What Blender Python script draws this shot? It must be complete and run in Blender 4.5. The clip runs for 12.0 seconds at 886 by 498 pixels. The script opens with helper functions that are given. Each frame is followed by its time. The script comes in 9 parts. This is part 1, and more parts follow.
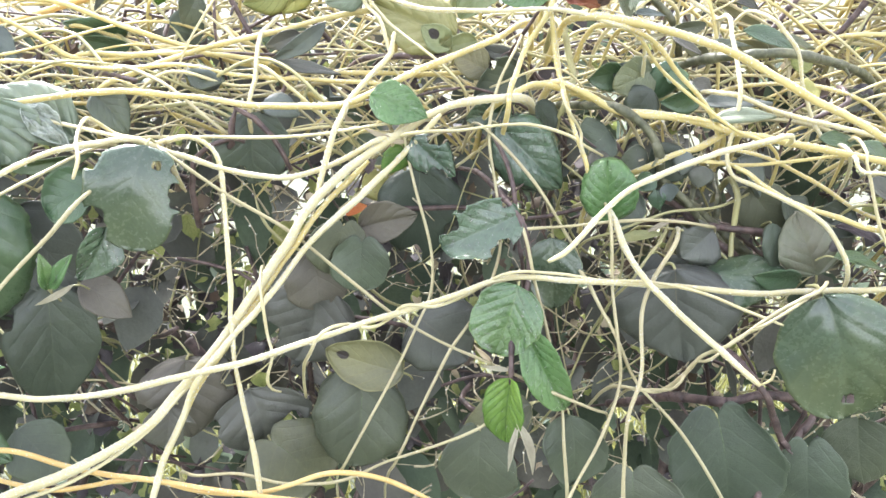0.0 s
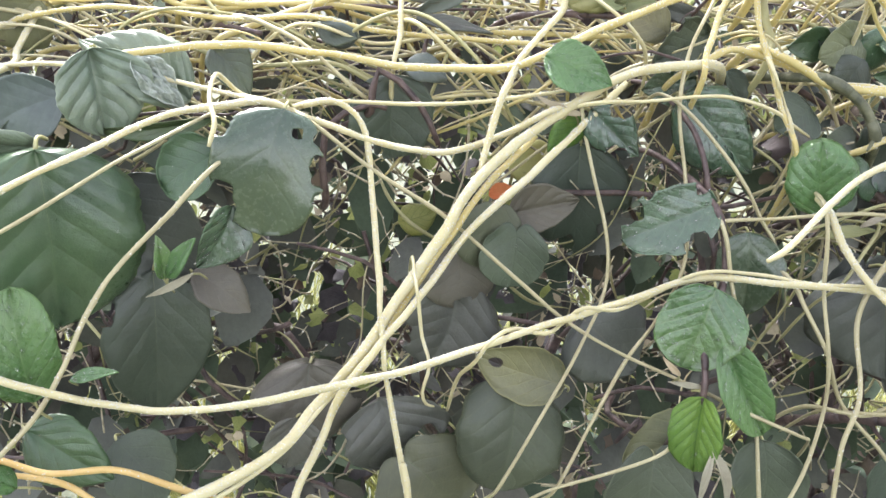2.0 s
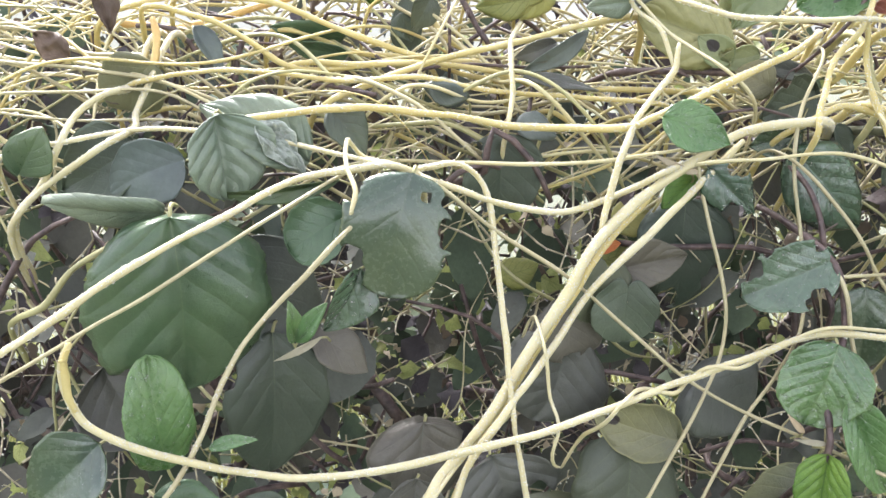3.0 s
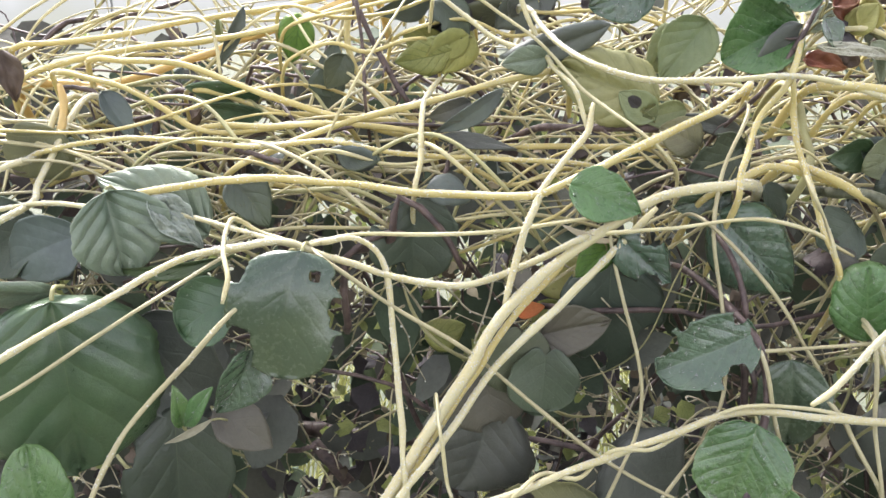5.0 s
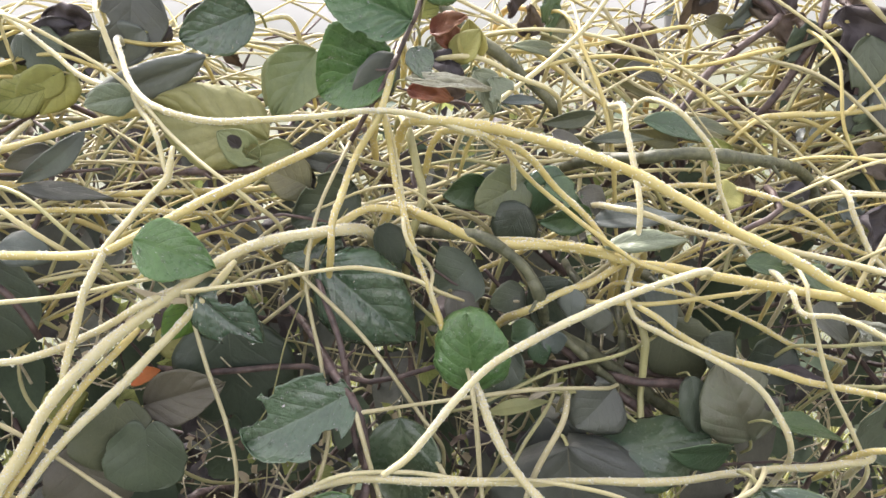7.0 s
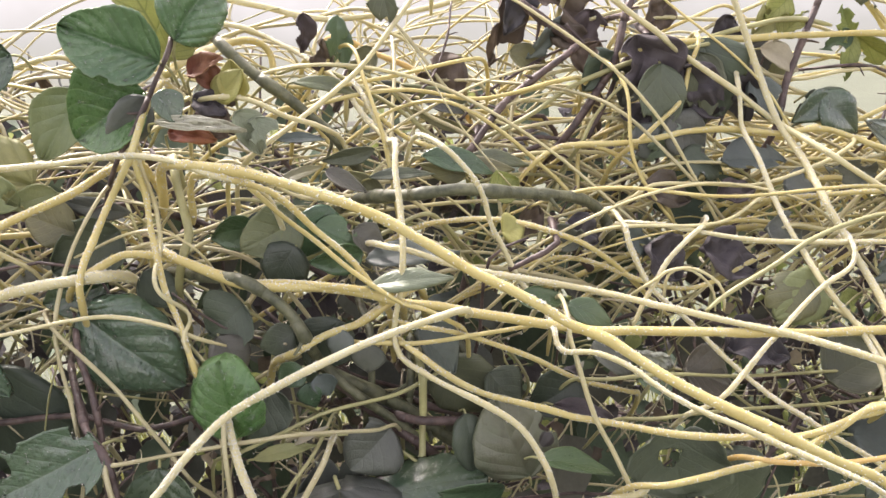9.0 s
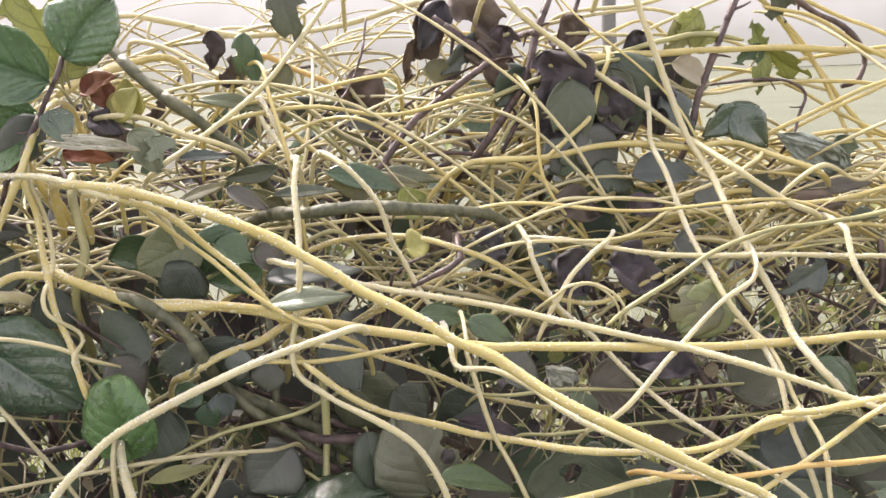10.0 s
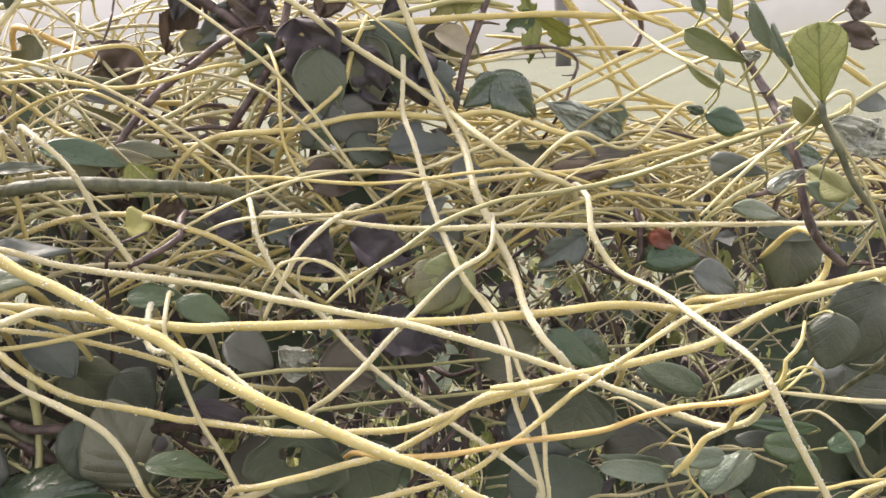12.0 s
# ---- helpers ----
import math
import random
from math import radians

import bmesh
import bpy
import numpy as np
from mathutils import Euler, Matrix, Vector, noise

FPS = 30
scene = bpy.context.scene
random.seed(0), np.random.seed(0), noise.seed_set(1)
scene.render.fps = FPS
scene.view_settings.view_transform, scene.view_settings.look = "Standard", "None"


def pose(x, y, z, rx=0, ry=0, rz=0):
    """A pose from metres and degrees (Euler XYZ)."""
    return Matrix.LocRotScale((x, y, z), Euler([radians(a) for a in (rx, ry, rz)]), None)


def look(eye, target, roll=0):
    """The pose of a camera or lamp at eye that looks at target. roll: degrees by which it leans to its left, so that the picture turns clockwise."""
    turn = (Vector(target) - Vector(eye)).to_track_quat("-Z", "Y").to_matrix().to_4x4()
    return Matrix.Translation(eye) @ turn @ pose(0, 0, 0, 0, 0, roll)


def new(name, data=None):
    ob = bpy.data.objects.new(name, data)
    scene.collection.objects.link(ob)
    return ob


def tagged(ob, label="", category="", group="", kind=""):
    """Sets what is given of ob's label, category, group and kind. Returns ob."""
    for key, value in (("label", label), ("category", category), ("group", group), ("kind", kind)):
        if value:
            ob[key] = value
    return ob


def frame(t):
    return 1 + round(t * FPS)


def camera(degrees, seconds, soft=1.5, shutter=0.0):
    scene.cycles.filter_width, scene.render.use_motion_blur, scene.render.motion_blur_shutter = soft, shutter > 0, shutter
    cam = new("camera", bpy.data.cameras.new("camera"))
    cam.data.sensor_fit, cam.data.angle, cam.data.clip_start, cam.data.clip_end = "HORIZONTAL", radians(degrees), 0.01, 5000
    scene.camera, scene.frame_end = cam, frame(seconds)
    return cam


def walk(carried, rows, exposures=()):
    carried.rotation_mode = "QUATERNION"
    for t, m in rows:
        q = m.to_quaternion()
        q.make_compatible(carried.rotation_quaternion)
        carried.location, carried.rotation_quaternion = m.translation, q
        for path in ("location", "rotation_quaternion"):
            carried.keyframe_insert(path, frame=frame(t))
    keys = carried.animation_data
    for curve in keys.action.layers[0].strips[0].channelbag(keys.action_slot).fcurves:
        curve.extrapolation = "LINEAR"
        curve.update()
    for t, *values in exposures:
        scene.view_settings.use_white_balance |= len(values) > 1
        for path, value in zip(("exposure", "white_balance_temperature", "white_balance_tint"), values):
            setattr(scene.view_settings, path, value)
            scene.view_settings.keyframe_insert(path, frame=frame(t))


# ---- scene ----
cam = camera(55.19, 12.0)
EXPOSURES = [(0, 2.92, 6250, 12), (0.5, 2.66, 6260, 12), (1, 2.56, 6270, 12), (1.5, 2.54, 6280, 12), (2.5, 2.52, 6300, 13), (3, 2.50, 6320, 13), (3.5, 2.46, 6350, 13), (5.5, 2.15, 6500, 13), (6.5, 2.17, 6700, 14), (7.5, 2.10, 6780, 15), (10, 1.98, 7000, 19), (12, 1.85, 7100, 18)]
PATH = [
    (0, (-0.00426, -0.46498, 0.00874), (0.0988, 1.4730, -0.4747), 0.55),
    (0.5, (-0.00121, -0.46301, 0.00470), (0.1165, 1.4687, -0.5001), 0.49),
    (1, (-0.02780, -0.40074, -0.00529), (0.1154, 1.5282, -0.5139), 1.07),
    (1.5, (-0.05447, -0.39632, -0.00480), (0.0479, 1.5298, -0.5336), 0.92),
    (2, (-0.08428, -0.39108, -0.00711), (0.0212, 1.5369, -0.5286), 2.08),
    (2.5, (-0.12617, -0.38976, -0.00655), (-0.0413, 1.5439, -0.5103), 1.55),
    (3, (-0.13995, -0.38613, 0.00698), (-0.0355, 1.5567, -0.4564), 1.45),
    (3.5, (-0.13227, -0.38181, 0.01408), (0.0080, 1.5644, -0.4248), 2.11),
    (3.7, (-0.13050, -0.38007, 0.01593), (0.0145, 1.5677, -0.4142), 2.03),
    (5.3, (-0.06243, -0.36231, 0.04172), (-0.0777, 1.5778, -0.4439), -0.04),
    (5.5, (-0.05500, -0.36000, 0.04000), (-0.0550, 1.5806, -0.4438), -0.00),
    (6, (-0.01703, -0.34832, 0.03421), (0.0501, 1.6061, -0.3848), -0.76),
    (6.5, (0.01880, -0.33891, 0.03677), (0.1862, 1.6049, -0.4031), -0.88),
    (7, (0.06121, -0.33318, 0.04718), (0.2937, 1.6009, -0.4057), -1.18),
    (7.5, (0.08958, -0.32911, 0.05168), (0.3695, 1.5945, -0.4189), -1.10),
    (7.7, (0.09063, -0.32763, 0.05108), (0.4228, 1.5905, -0.4079), -1.15),
    (9.3, (0.15790, -0.34026, 0.05791), (0.4624, 1.5891, -0.3718), -2.40),
    (9.5, (0.16176, -0.34100, 0.05828), (0.4843, 1.5868, -0.3652), -2.15),
    (10, (0.18303, -0.34328, 0.05742), (0.5309, 1.5832, -0.3521), -2.52),
    (10.5, (0.19523, -0.34449, 0.05654), (0.5453, 1.5808, -0.3567), -2.69),
    (11, (0.21499, -0.34467, 0.05500), (0.6242, 1.5681, -0.3622), -2.63),
    (11.5, (0.23883, -0.34574, 0.04869), (0.7008, 1.5480, -0.3987), -2.57),
    (12, (0.28582, -0.35114, 0.04539), (0.7220, 1.5481, -0.4048), -3.19),
]
walk(cam, [(t, look(eye, target, roll)) for t, eye, target, roll in PATH], EXPOSURES)

# ---- light ----
world = bpy.data.worlds.new("hazy_sky")
scene.world = world
world.use_nodes = True
wn = world.node_tree.nodes
sky = wn.new("ShaderNodeTexSky")
sky.sky_type = "NISHITA"
sky.sun_disc = False
sky.sun_elevation = radians(55)
sky.sun_rotation = radians(-30)
sky.dust_density = 1.2
sky.air_density = 1.0
haze = wn.new("ShaderNodeHueSaturation")
haze.inputs["Saturation"].default_value = 0.28
world.node_tree.links.new(sky.outputs[0], haze.inputs["Color"])
warm = wn.new("ShaderNodeMix")
warm.data_type, warm.blend_type = "RGBA", "MULTIPLY"
warm.inputs[0].default_value = 1.0
warm.inputs[7].default_value = (1.0, 0.97, 0.935, 1)
world.node_tree.links.new(haze.outputs[0], warm.inputs[6])
world.node_tree.links.new(warm.outputs[2], wn["Background"].inputs[0])
wn["Background"].inputs[1].default_value = 0.148
sun = new("sun", bpy.data.lights.new("sun", "SUN"))
sun.data.energy = 2.8
sun.data.angle = radians(18)
sun.data.color = (1.0, 0.97, 0.92)
sun.matrix_world = look((-0.35, 0.6, 1.0), (0, 0, 0))

# ---- materials ----


def nodes_of(name):
    m = bpy.data.materials.new(name)
    m.use_nodes = True
    t = m.node_tree
    return m, t, t.nodes["Principled BSDF"]


def link(t, a, b):
    t.links.new(a, b)


def ramp(t, fac, stops):
    r = t.nodes.new("ShaderNodeValToRGB")
    e = r.color_ramp.elements
    e[0].position, e[0].color = stops[0][0], (*stops[0][1], 1)
    e[1].position, e[1].color = stops[-1][0], (*stops[-1][1], 1)
    for p, c in stops[1:-1]:
        x = e.new(p)
        x.color = (*c, 1)
    link(t, fac, r.inputs[0])
    return r.outputs[0]


def noise_tex(t, scale, detail=4.0, rough=0.6, vec=None):
    n = t.nodes.new("ShaderNodeTexNoise")
    n.inputs["Scale"].default_value = scale
    n.inputs["Detail"].default_value = detail
    n.inputs["Roughness"].default_value = rough
    if vec is None:
        vec = t.nodes.new("ShaderNodeTexCoord").outputs["Object"]
    link(t, vec, n.inputs["Vector"])
    return n.outputs[0]


def mth(t, op, a, b=0.0, c=None):
    n = t.nodes.new("ShaderNodeMath")
    n.operation = op
    for i, v in enumerate((a, b) if c is None else (a, b, c)):
        if isinstance(v, (int, float)):
            n.inputs[i].default_value = v
        else:
            link(t, v, n.inputs[i])
    return n.outputs[0]


def mixc(t, fac, a, b, how="MIX"):
    n = t.nodes.new("ShaderNodeMix")
    n.data_type, n.blend_type = "RGBA", how
    for k, v in ((0, fac), (6, a), (7, b)):
        if isinstance(v, (int, float)):
            n.inputs[k].default_value = v
        elif isinstance(v, tuple):
            n.inputs[k].default_value = (*v, 1)
        else:
            link(t, v, n.inputs[k])
    return n.outputs[2]


def bump(t, height, strength, dist):
    b = t.nodes.new("ShaderNodeBump")
    b.inputs["Strength"].default_value = strength
    b.inputs["Distance"].default_value = dist
    link(t, height, b.inputs["Height"])
    return b.outputs[0]


def glow_through(t, p, colour, amount):
    """Lets light through a thin, living tissue."""
    tr = t.nodes.new("ShaderNodeBsdfTranslucent")
    if isinstance(colour, tuple):
        tr.inputs[0].default_value = (*colour, 1)
    else:
        link(t, colour, tr.inputs[0])
    mx = t.nodes.new("ShaderNodeMixShader")
    mx.inputs[0].default_value = amount
    link(t, p.outputs[0], mx.inputs[1])
    link(t, tr.outputs[0], mx.inputs[2])
    link(t, mx.outputs[0], t.nodes["Material Output"].inputs[0])


def stem_material(name, pale, deep, rough, through_amount):
    m, t, p = nodes_of(name)
    big = noise_tex(t, 45, 3)
    fine = noise_tex(t, 900, 3)
    info = t.nodes.new("ShaderNodeObjectInfo").outputs["Random"]
    base = ramp(t, big, [(0.3, deep), (0.7, pale)])
    tint = mixc(t, mth(t, "MULTIPLY", info, 0.45), base, deep)
    spots = ramp(t, fine, [(0.3, (0.86, 0.82, 0.72)), (0.5, (1, 1, 1))])
    col = mixc(t, 0.5, tint, spots, "MULTIPLY")
    link(t, col, p.inputs["Base Color"])
    p.inputs["Roughness"].default_value = rough
    p.inputs["Specular IOR Level"].default_value = 0.45
    p.inputs["Coat Weight"].default_value = 0.14
    p.inputs["Coat Roughness"].default_value = 0.15
    vor = t.nodes.new("ShaderNodeTexVoronoi")
    vor.feature = "SMOOTH_F1"
    vor.inputs["Scale"].default_value = 1500.0
    link(t, t.nodes.new("ShaderNodeTexCoord").outputs["Object"], vor.inputs["Vector"])
    skin = mth(t, "ADD", mth(t, "MULTIPLY", noise_tex(t, 600, 2), 1.0), mth(t, "MULTIPLY", vor.outputs[0], -0.9))
    link(t, bump(t, skin, 0.45, 0.0003), p.inputs["Normal"])
    glow_through(t, p, col, through_amount)
    return m


STEM_MATS = {
    "pale": stem_material("dodder_pale", (0.6, 0.56, 0.375), (0.53, 0.475, 0.27), 0.4, 0.22),
    "gold": stem_material("dodder_gold", (0.595, 0.525, 0.265), (0.51, 0.42, 0.165), 0.42, 0.22),
    "orange": stem_material("dodder_orange", (0.66, 0.5, 0.22), (0.56, 0.38, 0.14), 0.42, 0.22),
    # dull straw stems; also darkens some pale stems as if shaded by the hedge
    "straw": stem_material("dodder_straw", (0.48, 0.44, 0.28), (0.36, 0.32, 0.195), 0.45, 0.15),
    "green": stem_material("vine_green", (0.42, 0.4, 0.2), (0.26, 0.25, 0.13), 0.45, 0.1),
}


def twig_material(name, a, b):
    m, t, p = nodes_of(name)
    grain = noise_tex(t, 160, 5)
    link(t, ramp(t, grain, [(0.35, a), (0.65, b)]), p.inputs["Base Color"])
    p.inputs["Roughness"].default_value = 0.5
    link(t, bump(t, noise_tex(t, 700, 4), 0.6, 0.0006), p.inputs["Normal"])
    return m


TWIG_MATS = {
    "twig": twig_material("branch_dark_green", (0.045, 0.05, 0.03), (0.13, 0.13, 0.08)),
    "twigl": twig_material("twig_bleached", (0.2, 0.17, 0.11), (0.42, 0.38, 0.27)),
    "twigp": twig_material("branch_purple_brown", (0.03, 0.018, 0.02), (0.11, 0.075, 0.07)),
}


VEINS = {"wetmid": 6, "wetpale": 6, "bright": 6, "lime": 6, "crumpled": 8}
RIB_MATS = {}


def leaf_material(kind, name, base, dark, vein, rough, let, coat=0.0, wet=0.0, spots=0.2, spot_colour=(0.05, 0.035, 0.02), quilt=0.45, line=0.22, vary=0.4, shine=0.5):
    m, t, p = nodes_of(name)
    p.inputs["Specular IOR Level"].default_value = shine
    VEINS.setdefault(kind, 5)
    uv = t.nodes.new("ShaderNodeUVMap").outputs[0]
    sep = t.nodes.new("ShaderNodeSeparateXYZ")
    link(t, uv, sep.inputs[0])
    u, v = sep.outputs[0], mth(t, "ABSOLUTE", mth(t, "MULTIPLY_ADD", sep.outputs[1], 2.0, -1.0))
    wob = noise_tex(t, 5.0, 2, 0.5, uv)
    run = mth(t, "ADD", mth(t, "SUBTRACT", u, mth(t, "MULTIPLY", v, 0.42)), mth(t, "MULTIPLY_ADD", wob, 0.05, -0.025))
    saw = mth(t, "ABSOLUTE", mth(t, "SUBTRACT", mth(t, "FRACT", mth(t, "MULTIPLY", run, float(VEINS[kind]))), 0.5))
    lateral = mth(t, "SMOOTH_MIN", mth(t, "MULTIPLY", saw, 11.0), 1.0, 0.5)
    middle = mth(t, "SMOOTH_MIN", mth(t, "MULTIPLY", v, 22.0), 1.0, 0.3)
    net = t.nodes.new("ShaderNodeTexVoronoi")
    net.feature = "DISTANCE_TO_EDGE"
    net.inputs["Scale"].default_value = 620.0
    link(t, t.nodes.new("ShaderNodeTexCoord").outputs["Object"], net.inputs["Vector"])
    mesh = mth(t, "MINIMUM", mth(t, "MULTIPLY", net.outputs[0], 7.0), 1.0)
    tissue = mth(t, "MULTIPLY", lateral, middle)
    info = t.nodes.new("ShaderNodeObjectInfo").outputs["Random"]
    blotch = noise_tex(t, 32, 4)
    fine = noise_tex(t, 420, 5)
    col = ramp(t, blotch, [(0.34, dark), (0.62, base)])
    patch = ramp(t, mth(t, "MULTIPLY_ADD", u, 0.35, noise_tex(t, 19, 3)), [(0.55, (0, 0, 0)), (0.85, (1, 1, 1))])
    col = mixc(t, mth(t, "MULTIPLY", patch, 0.6), col, vein)
    col = mixc(t, mth(t, "MULTIPLY", info, 0.4), col, dark)
    col = mixc(t, mth(t, "MULTIPLY", mth(t, "SUBTRACT", 1.0, mth(t, "MULTIPLY", tissue, mth(t, "MULTIPLY_ADD", mesh, 0.3, 0.7))), line), col, vein)
    # thin margin in vein colour, with the edge's highlight painted into it
    margin_sheen = mth(t, "MULTIPLY", mth(t, "MAXIMUM", mth(t, "MULTIPLY_ADD", v, 20.0, -19.0), 0.0), 0.6)
    col = mixc(t, margin_sheen, col, vein)
    grain = ramp(t, fine, [(0.3, (0.82, 0.82, 0.82)), (0.7, (1.1, 1.1, 1.1))])
    col = mixc(t, 0.6, col, grain, "MULTIPLY")
    mark = noise_tex(t, 130, 2)
    col = mixc(t, mth(t, "MULTIPLY", ramp(t, mark, [(0.7, (0, 0, 0)), (0.76, (1, 1, 1))]), spots), col, spot_colour)
    own = mth(t, "FRACT", mth(t, "MULTIPLY", info, 7.31))
    cast = ramp(t, own, [(0.0, (0.62, 0.84, 0.92)), (0.5, (1.0, 1.0, 1.0)), (1.0, (1.3, 1.05, 0.82))])
    col = mixc(t, vary, col, cast, "MULTIPLY")
    decay = t.nodes.new("ShaderNodeAttribute")
    decay.attribute_name = "decay"
    ragged = mth(t, "MULTIPLY_ADD", noise_tex(t, 260, 4), 0.7, mth(t, "ADD", decay.outputs["Fac"], -0.35))
    col = mixc(t, ramp(t, ragged, [(0.44, (0, 0, 0)), (0.56, (1, 1, 1))]), col, (0.022, 0.016, 0.018))
    link(t, col, p.inputs["Base Color"])
    rg = mth(t, "ADD", mth(t, "MULTIPLY_ADD", fine, 0.3, rough - 0.25), mth(t, "MULTIPLY", blotch, 0.2))
    link(t, rg, p.inputs["Roughness"])
    p.inputs["Coat Weight"].default_value = coat
    p.inputs["Coat Roughness"].default_value = 0.16
    puff = mth(t, "ADD", mth(t, "MULTIPLY", tissue, 0.8), mth(t, "ADD", mth(t, "MULTIPLY", fine, 0.25), mth(t, "MULTIPLY", mesh, 0.3)))
    if wet:
        vor = t.nodes.new("ShaderNodeTexVoronoi")
        vor.inputs["Scale"].default_value = 380.0
        link(t, t.nodes.new("ShaderNodeTexCoord").outputs["Object"], vor.inputs["Vector"])
        drop = mth(t, "SUBTRACT", 1.0, mth(t, "MINIMUM", mth(t, "MULTIPLY", vor.outputs[0], 1.6), 1.0))
        puff = mth(t, "ADD", puff, mth(t, "MULTIPLY", drop, wet * 1.6))
    link(t, bump(t, mth(t, "ADD", mth(t, "MULTIPLY", puff, quilt), mth(t, "ADD", mth(t, "MULTIPLY", noise_tex(t, 140, 2), 1.6), mth(t, "MULTIPLY", noise_tex(t, 48, 2), 2.0))), 0.4, 0.0012), p.inputs["Normal"])
    glow_through(t, p, mixc(t, 0.5, col, vein), let)
    return m


LEAF_MATS = {kind: leaf_material(kind, *rest, **more) for kind, rest, more in (
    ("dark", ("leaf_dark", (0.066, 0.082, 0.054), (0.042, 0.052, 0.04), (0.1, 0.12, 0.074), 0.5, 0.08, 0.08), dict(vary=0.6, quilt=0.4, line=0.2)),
    # shaded copy of the green leaf: deep shade is in the base colour
    ("deep", ("leaf_shade_green", (0.037, 0.052, 0.035), (0.026, 0.036, 0.028), (0.054, 0.07, 0.046), 0.44, 0.06, 0.1), dict(vary=0.5, quilt=0.35, line=0.18)),
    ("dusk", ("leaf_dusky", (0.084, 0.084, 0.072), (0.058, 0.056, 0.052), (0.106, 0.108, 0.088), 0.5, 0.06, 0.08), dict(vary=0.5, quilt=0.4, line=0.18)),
    ("inner", ("leaf_inner", (0.085, 0.11, 0.075), (0.055, 0.07, 0.055), (0.12, 0.15, 0.09), 0.7, 0.1), dict(vary=0.6, quilt=0.15, line=0.1, shine=0.12)),
    ("innergrey", ("leaf_inner_grey", (0.105, 0.11, 0.1), (0.07, 0.072, 0.072), (0.13, 0.14, 0.12), 0.7, 0.08), dict(vary=0.5, quilt=0.12, line=0.08, shine=0.12)),
    ("mid", ("leaf_mid", (0.058, 0.105, 0.046), (0.036, 0.07, 0.04), (0.095, 0.145, 0.07), 0.34, 0.15, 0.25), dict(vary=0.6, quilt=0.5, line=0.2)),
    ("gloss", ("leaf_glossy", (0.05, 0.085, 0.055), (0.03, 0.055, 0.042), (0.1, 0.13, 0.06), 0.26, 0.1, 0.5), dict(vary=0.3, quilt=0.2, line=0.12)),
    ("wetmid", ("leaf_wet", (0.055, 0.15, 0.04), (0.03, 0.09, 0.034), (0.12, 0.21, 0.075), 0.18, 0.2, 1.0), dict(wet=0.9, quilt=1.2, line=0.35)),
    ("wetpale", ("leaf_wet_pale", (0.13, 0.215, 0.1), (0.075, 0.14, 0.07), (0.2, 0.28, 0.15), 0.25, 0.3, 0.7), dict(wet=0.7, quilt=0.9, line=0.35)),
    ("wetdark", ("leaf_wet_dark", (0.045, 0.095, 0.05), (0.027, 0.055, 0.036), (0.09, 0.14, 0.08), 0.17, 0.12, 1.0), dict(wet=0.9, quilt=1.2)),
    ("bright", ("leaf_bright", (0.085, 0.18, 0.05), (0.05, 0.12, 0.04), (0.15, 0.25, 0.09), 0.3, 0.25, 0.5), dict(wet=0.5, quilt=1.0, line=0.4)),
    ("lime", ("leaf_lime", (0.21, 0.36, 0.06), (0.12, 0.25, 0.045), (0.06, 0.14, 0.03), 0.42, 0.35, 0.1), dict(quilt=1.6, line=0.8)),
    ("yelgreen", ("leaf_yellow_green", (0.5, 0.5, 0.2), (0.36, 0.39, 0.14), (0.17, 0.21, 0.07), 0.45, 0.5), dict(quilt=1.0, line=0.75, vary=0.25)),
    ("palegreen", ("leaf_pale", (0.3, 0.31, 0.15), (0.19, 0.22, 0.11), (0.25, 0.27, 0.14), 0.5, 0.25), dict(spots=0.7)),
    ("fade", ("leaf_fading", (0.16, 0.17, 0.09), (0.1, 0.105, 0.075), (0.24, 0.23, 0.1), 0.45, 0.15), dict(spots=0.7, vary=0.5)),
    ("yellow", ("leaf_yellow", (0.5, 0.46, 0.15), (0.3, 0.3, 0.11), (0.36, 0.35, 0.14), 0.5, 0.3), dict(spots=0.8)),
    ("grey", ("leaf_grey", (0.1, 0.118, 0.11), (0.06, 0.07, 0.07), (0.125, 0.145, 0.125), 0.5, 0.06, 0.06), dict(vary=0.4, quilt=0.15, line=0.1)),
    ("silver", ("leaf_silver", (0.18, 0.22, 0.155), (0.1, 0.135, 0.095), (0.25, 0.28, 0.21), 0.36, 0.12, 0.2), dict(vary=0.3, quilt=0.7)),
    ("crumpled", ("leaf_crumpled", (0.4, 0.42, 0.36), (0.2, 0.22, 0.19), (0.48, 0.5, 0.44), 0.3, 0.1, 0.4), dict(wet=0.9, quilt=2.2)),
    ("brown", ("leaf_brown", (0.13, 0.1, 0.075), (0.06, 0.042, 0.04), (0.15, 0.11, 0.08), 0.65, 0.18), {}),
    ("purple", ("leaf_purple", (0.085, 0.072, 0.08), (0.045, 0.037, 0.045), (0.1, 0.088, 0.095), 0.55, 0.1), dict(shine=0.25)),
    ("palebrown", ("leaf_dry", (0.5, 0.44, 0.34), (0.32, 0.27, 0.2), (0.4, 0.35, 0.26), 0.6, 0.2), {}),
    ("palepink", ("leaf_faded", (0.105, 0.13, 0.075), (0.105, 0.092, 0.066), (0.17, 0.175, 0.11), 0.4, 0.15, 0.2), dict(spots=0.7)),
    ("red", ("leaf_russet", (0.26, 0.07, 0.03), (0.1, 0.03, 0.03), (0.3, 0.16, 0.08), 0.5, 0.2), {}),
    ("ember", ("leaf_orange", (0.75, 0.2, 0.06), (0.6, 0.1, 0.04), (0.7, 0.3, 0.1), 0.5, 0.4), {}),
)}
RIB_MATS.update(dark=LEAF_MATS["gloss"], deep=LEAF_MATS["dark"], mid=LEAF_MATS["mid"])

